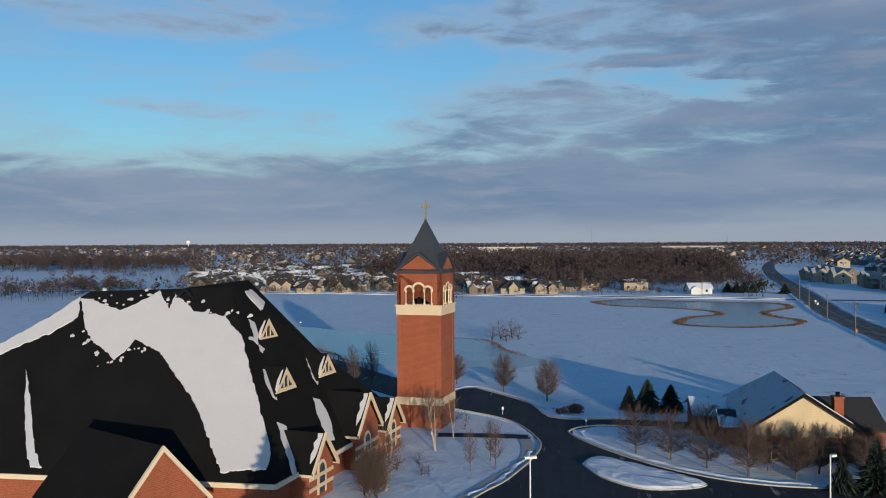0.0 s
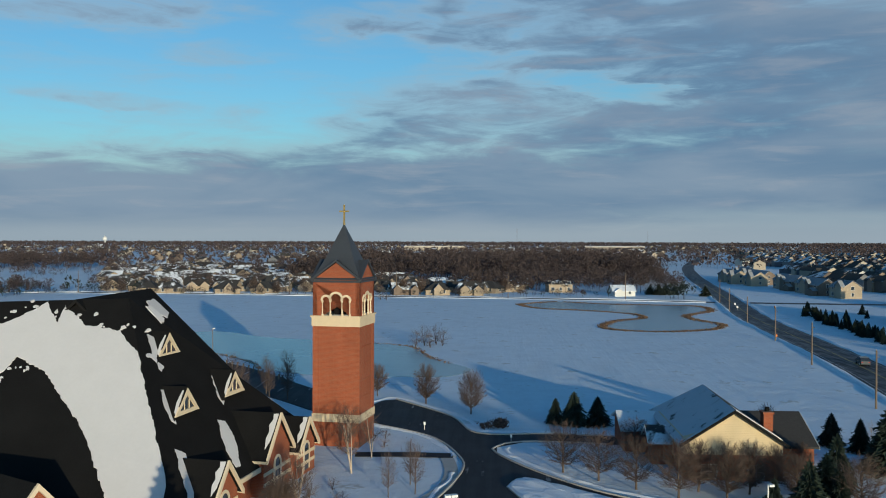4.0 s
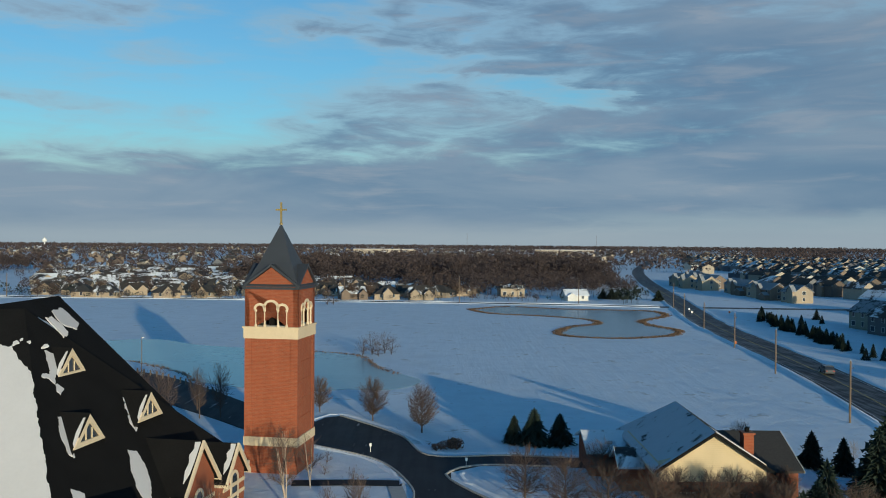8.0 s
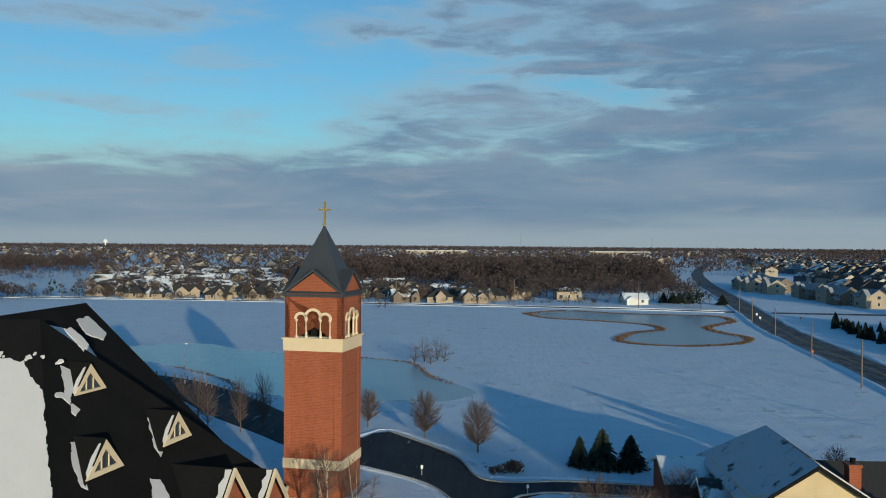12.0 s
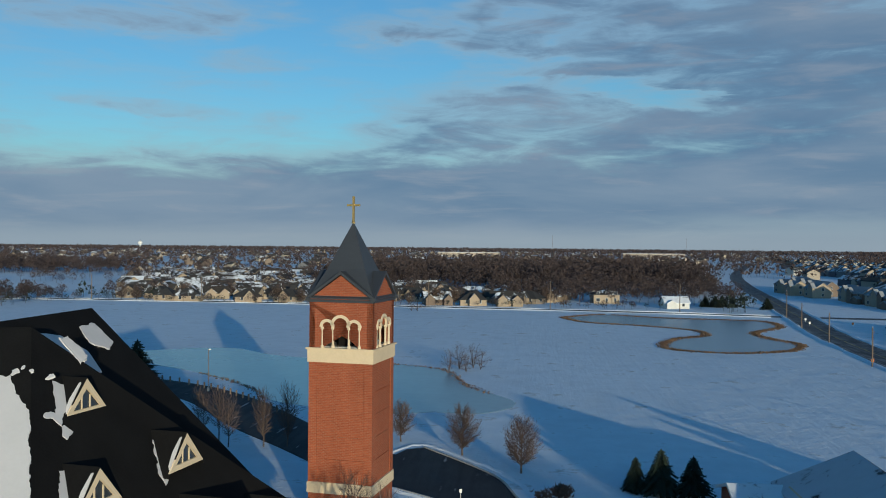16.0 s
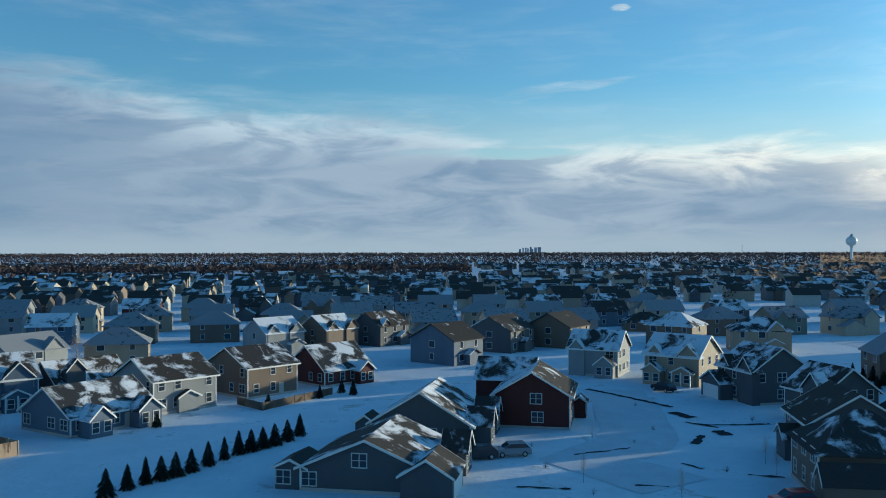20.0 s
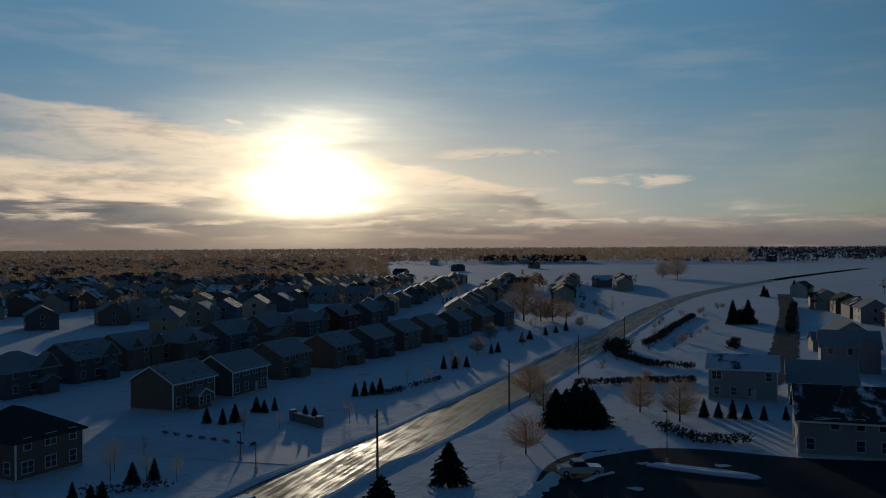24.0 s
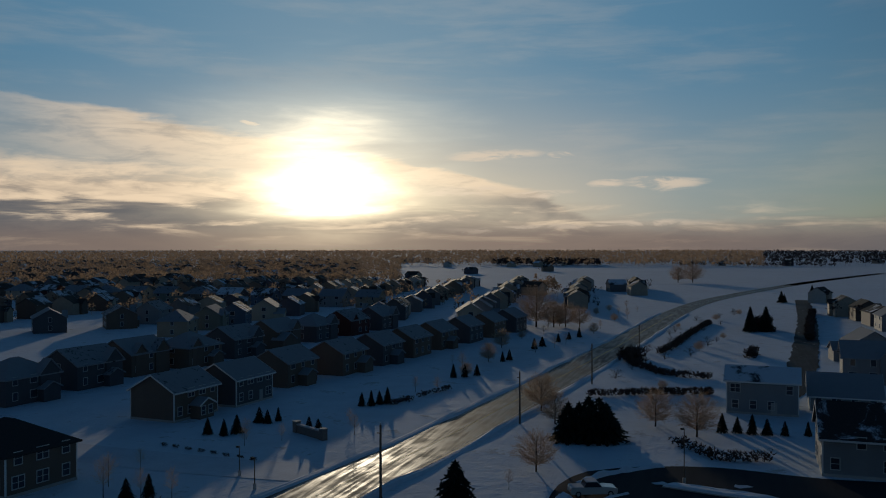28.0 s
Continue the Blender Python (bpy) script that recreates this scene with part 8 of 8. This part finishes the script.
far_estate(FAR_HOUSES, [(0.30, 0.25, 0.19), (0.36, 0.30, 0.23), (0.15, 0.15, 0.155), (0.42, 0.36, 0.28), (0.08, 0.08, 0.10), (0.20, 0.15, 0.11), (0.45, 0.43, 0.39), (0.10, 0.075, 0.06)], 1.0, "many small estate houses", 0.34)


def woods(name, label, material, spots, height, tufts=16, seed=0, fat=1.0, even=0.0):
    """Leafless trees far off: each a trunk and a ragged fan of thin upright twigs."""
    r = random.Random(seed)
    vs, fs = [], []
    for x, y, s in spots:
        h = height * s * r.uniform(0.7 + 0.2 * even, 1.25 - 0.18 * even)
        w = h * r.uniform(0.28, 0.42)
        b = len(vs)
        a = r.uniform(0, 3.14)
        t = 0.008 * h + 0.04
        vs += [(x - t * math.cos(a), y - t * math.sin(a), 0), (x + t * math.cos(a), y + t * math.sin(a), 0), (x, y, h * 0.6)]
        fs.append((b, b + 1, b + 2))
        for k in range(tufts):
            # a point in an egg-shaped crown, with a thin fan of twigs pointing outwards and up
            a, c = r.uniform(0, 6.283), r.uniform(-0.9, 1.0)
            rad, z = w * math.sqrt(1 - c * c) * r.uniform(0.5, 1.0), h * (0.60 + 0.34 * c * r.uniform(0.6, 1.0))
            px_, py_ = x + rad * math.cos(a), y + rad * math.sin(a)
            g = h * r.uniform(0.045, 0.085) * fat
            b = len(vs)
            for _ in range(3):
                vs.append((px_ + g * r.uniform(-1, 1), py_ + g * r.uniform(-1, 1), z + g * r.uniform(-0.9, 1.2)))
            fs.append((b, b + 1, b + 2))
    me = bpy.data.meshes.new(name)
    me.from_pydata(vs, [], fs)
    me.materials.append(material)
    tagged(new(name, me), label, "trees", kind="stuff")


rw = random.Random(31)


def belt(x0, x1, y0, y1, n, s=1.0):
    return [(rw.uniform(x0, x1), rw.uniform(y0, y1), s * rw.uniform(0.8, 1.2)) for _ in range(n)]


def sector(a0, a1, d0, d1, n, s=1.0):
    out = []
    for _ in range(n):
        a, d = radians(rw.uniform(a0, a1)), d0 + (d1 - d0) * rw.random()
        out.append((d * math.sin(a), d * math.cos(a) - 45, s * rw.uniform(0.75, 1.25)))
    return out


# the wood behind the white house, the street trees of the northern estate, scattered belts to the horizon
woods("woodland", "dense leafless brown wood behind the far houses", WOOD_FAR, belt(-120, 96, 405, 640, 1500, 1.05) + belt(-20, 92, 326, 430, 300, 0.68) + belt(-200, 20, 318, 410, 170, 0.5) + belt(-330, -120, 420, 620, 160, 0.6) + belt(-520, -330, 560, 700, 420, 0.9) + belt(-250, -196, 236, 312, 80, 0.6) + belt(-230, 40, 296, 304, 110, 0.26) + belt(-330, -200, 312, 318, 24, 0.4), 13, 190, 1, 0.68)
woods("woodland", "scattered leafless trees among far houses", WOOD_FAR, sector(-45, 25, 700, 1500, 2600, 0.7) + sector(-62, 25, 1400, 2400, 6500, 0.75) + sector(-62, 25, 2400, 4000, 16000, 0.95), 11, 7, 2, 3.6, 1.0)
woods("woodland", "dark leafless woodland on the eastern skyline", WOOD_FAR, sector(60, 92, 760, 950, 1500, 0.95) + sector(20, 128, 1250, 2200, 9000, 0.75) + sector(20, 128, 2200, 4000, 20000, 1.0) + sector(100, 128, 700, 1000, 400, 0.7), 10, 7, 3, 3.6, 1.0)
woods("woodland", "frosted woodland to the south, low sunlight put into its colour", WOOD_FROST_SUNLIT, sector(124, 160, 620, 1200, 4000, 0.72) + sector(110, 126, 600, 1250, 700, 0.6) + sector(124, 165, 380, 640, 330, 0.6) + sector(168.5, 170.5, 520, 560, 26, 0.8), 10, 30, 4, 1.9, 0.4)
woods("woodland", "sun-tinted frosted woodland on the far southern skyline", WOOD_FROST_SUNLIT, sector(126, 183, 1150, 3800, 14000, 0.85) + sector(114, 126, 1200, 3800, 1900, 0.8), 11, 8, 8, 3.4, 1.0)
woods("woodland", "dark wood beyond the snowy southern field", WOOD_FAR, sector(166, 173, 1190, 1290, 500, 0.8) + sector(178, 187, 1190, 1290, 220, 0.5) + sector(183, 250, 1300, 3800, 10000, 0.85) + sector(240, 300, 500, 3800, 5000, 0.9), 11, 8, 5, 3.4, 1.0)
woods("woodland", "small garden trees among the estate houses", WOOD_FAR, [(x + rw.uniform(-10, 10), y + rw.uniform(-10, 10), rw.uniform(0.5, 1.1)) for x, y, _ in FAR_HOUSES for _ in range(2) if rw.random() < (0.95 if y < -150 or y > 250 else 0.4)], 6.5, 22, 6, 1.8)
woods("woodland", "dark evergreens among the far houses", EVERGREEN_FAR, belt(72, 79, 288, 300, 12, 0.9) + belt(64, 90, 308, 328, 12, 0.6) + belt(-240, -160, 300, 318, 30, 0.7) + belt(-235, 50, 296, 303, 60, 0.38) + belt(-240, -196, 240, 300, 26, 0.7) + belt(-165, 20, 305, 400, 60, 0.55) + [(x + rw.uniform(-9, 9), y + rw.uniform(-9, 9), rw.uniform(0.5, 1.0)) for x, y, _ in FAR_HOUSES if rw.random() < 0.16], 7, 34, 7, 1.6)


def water_tower(x, y, h, r, label):
    t = empty("water_tower", pose(x, y, 0), label, "water tower", "water towers")
    part("stem", lathe(bmesh.new(), [(r * 0.55, 0), (r * 0.28, h * 0.12), (r * 0.24, h * 0.6), (r * 0.5, h * 0.72)], 20), WHITE, t)
    bm = lathe(bmesh.new(), [(r * 0.5, h * 0.70)] + [(r * math.sin(a), h * 0.84 - r * 0.95 * math.cos(a)) for a in (0.6, 0.9, 1.2, 1.57, 1.9, 2.2, 2.5, 2.8)] + [(0.2, h * 0.84 + r * 0.95)], 24)
    part("tank", bm, WHITE, t, "pale rounded tank")
    part("cap", lathe(bmesh.new(), [(r * 0.3, h * 0.84 + r * 0.9), (r * 0.3, h * 0.84 + r * 1.2), (0.2, h * 0.84 + r * 1.35)], 12), STEEL, t)


def at_bearing(deg, d):
    a = radians(deg)
    return d * math.sin(a) - 2, d * math.cos(a) - 45


water_tower(*at_bearing(115.7, 1500), 43, 8.5, "pale bulb-shaped water tower beyond the estate")
water_tower(*at_bearing(-25.0, 2600), 25, 6.5, "white water tower on the northern skyline")


def mast(deg, d, h, label):
    x, y = at_bearing(deg, d)
    t = empty("radio_mast", pose(x, y, 0), label, "mast", "radio masts")
    part("mast", tube(bmesh.new(), (0, 0, 0), (0, 0, h), 0.5, 0.25, 4), POLEWOOD, t)


for deg, d, h in ((46, 2800, 44), (49, 3000, 40), (1.5, 3000, 60), (10, 3200, 55), (109.5, 1600, 32)):
    mast(deg, d, h, "thin radio mast on the horizon")


def skyline():
    t = empty("city_skyline", Matrix(), "cluster of distant city towers on the horizon", "skyline", kind="structure")
    r = random.Random(9)
    grey = surface("hazy_concrete", (0.30, 0.32, 0.36), 0.9, var=0.1, bump=0)
    for k in range(9):
        x, y = at_bearing(95.6 + k * 0.17 + r.uniform(-0.05, 0.05), 4100)
        w, h = r.uniform(3, 6), r.uniform(22, 38)
        part("tower_block", boxed(x - w, x + w, y - w, y + w, 0, h), grey, t)


skyline()


def sheds():
    """Long pale warehouses on the northern horizon."""
    for deg, d, w in ((-4, 1700, 60), (8, 1800, 60)):
        x, y = at_bearing(deg, d)
        t = empty("warehouse", pose(x, y, 0, 0, 0, -deg), "long low pale warehouse on the horizon", "warehouse", "warehouses")
        part("wall", boxed(-w, w, -20, 20, 0, 9), WALLS["beige"], t)
        part("roof", boxed(-w - 0.5, w + 0.5, -20.5, 20.5, 9, 9.8), ROOFSNOW, t)


sheds()
sheet("field", [(-700, -1180), (-700, -760), (-200, -720), (60, -690), (150, -840), (120, -1180)], 0.03, SNOW, "broad open snowy field beyond the estate", "field", soft=0)
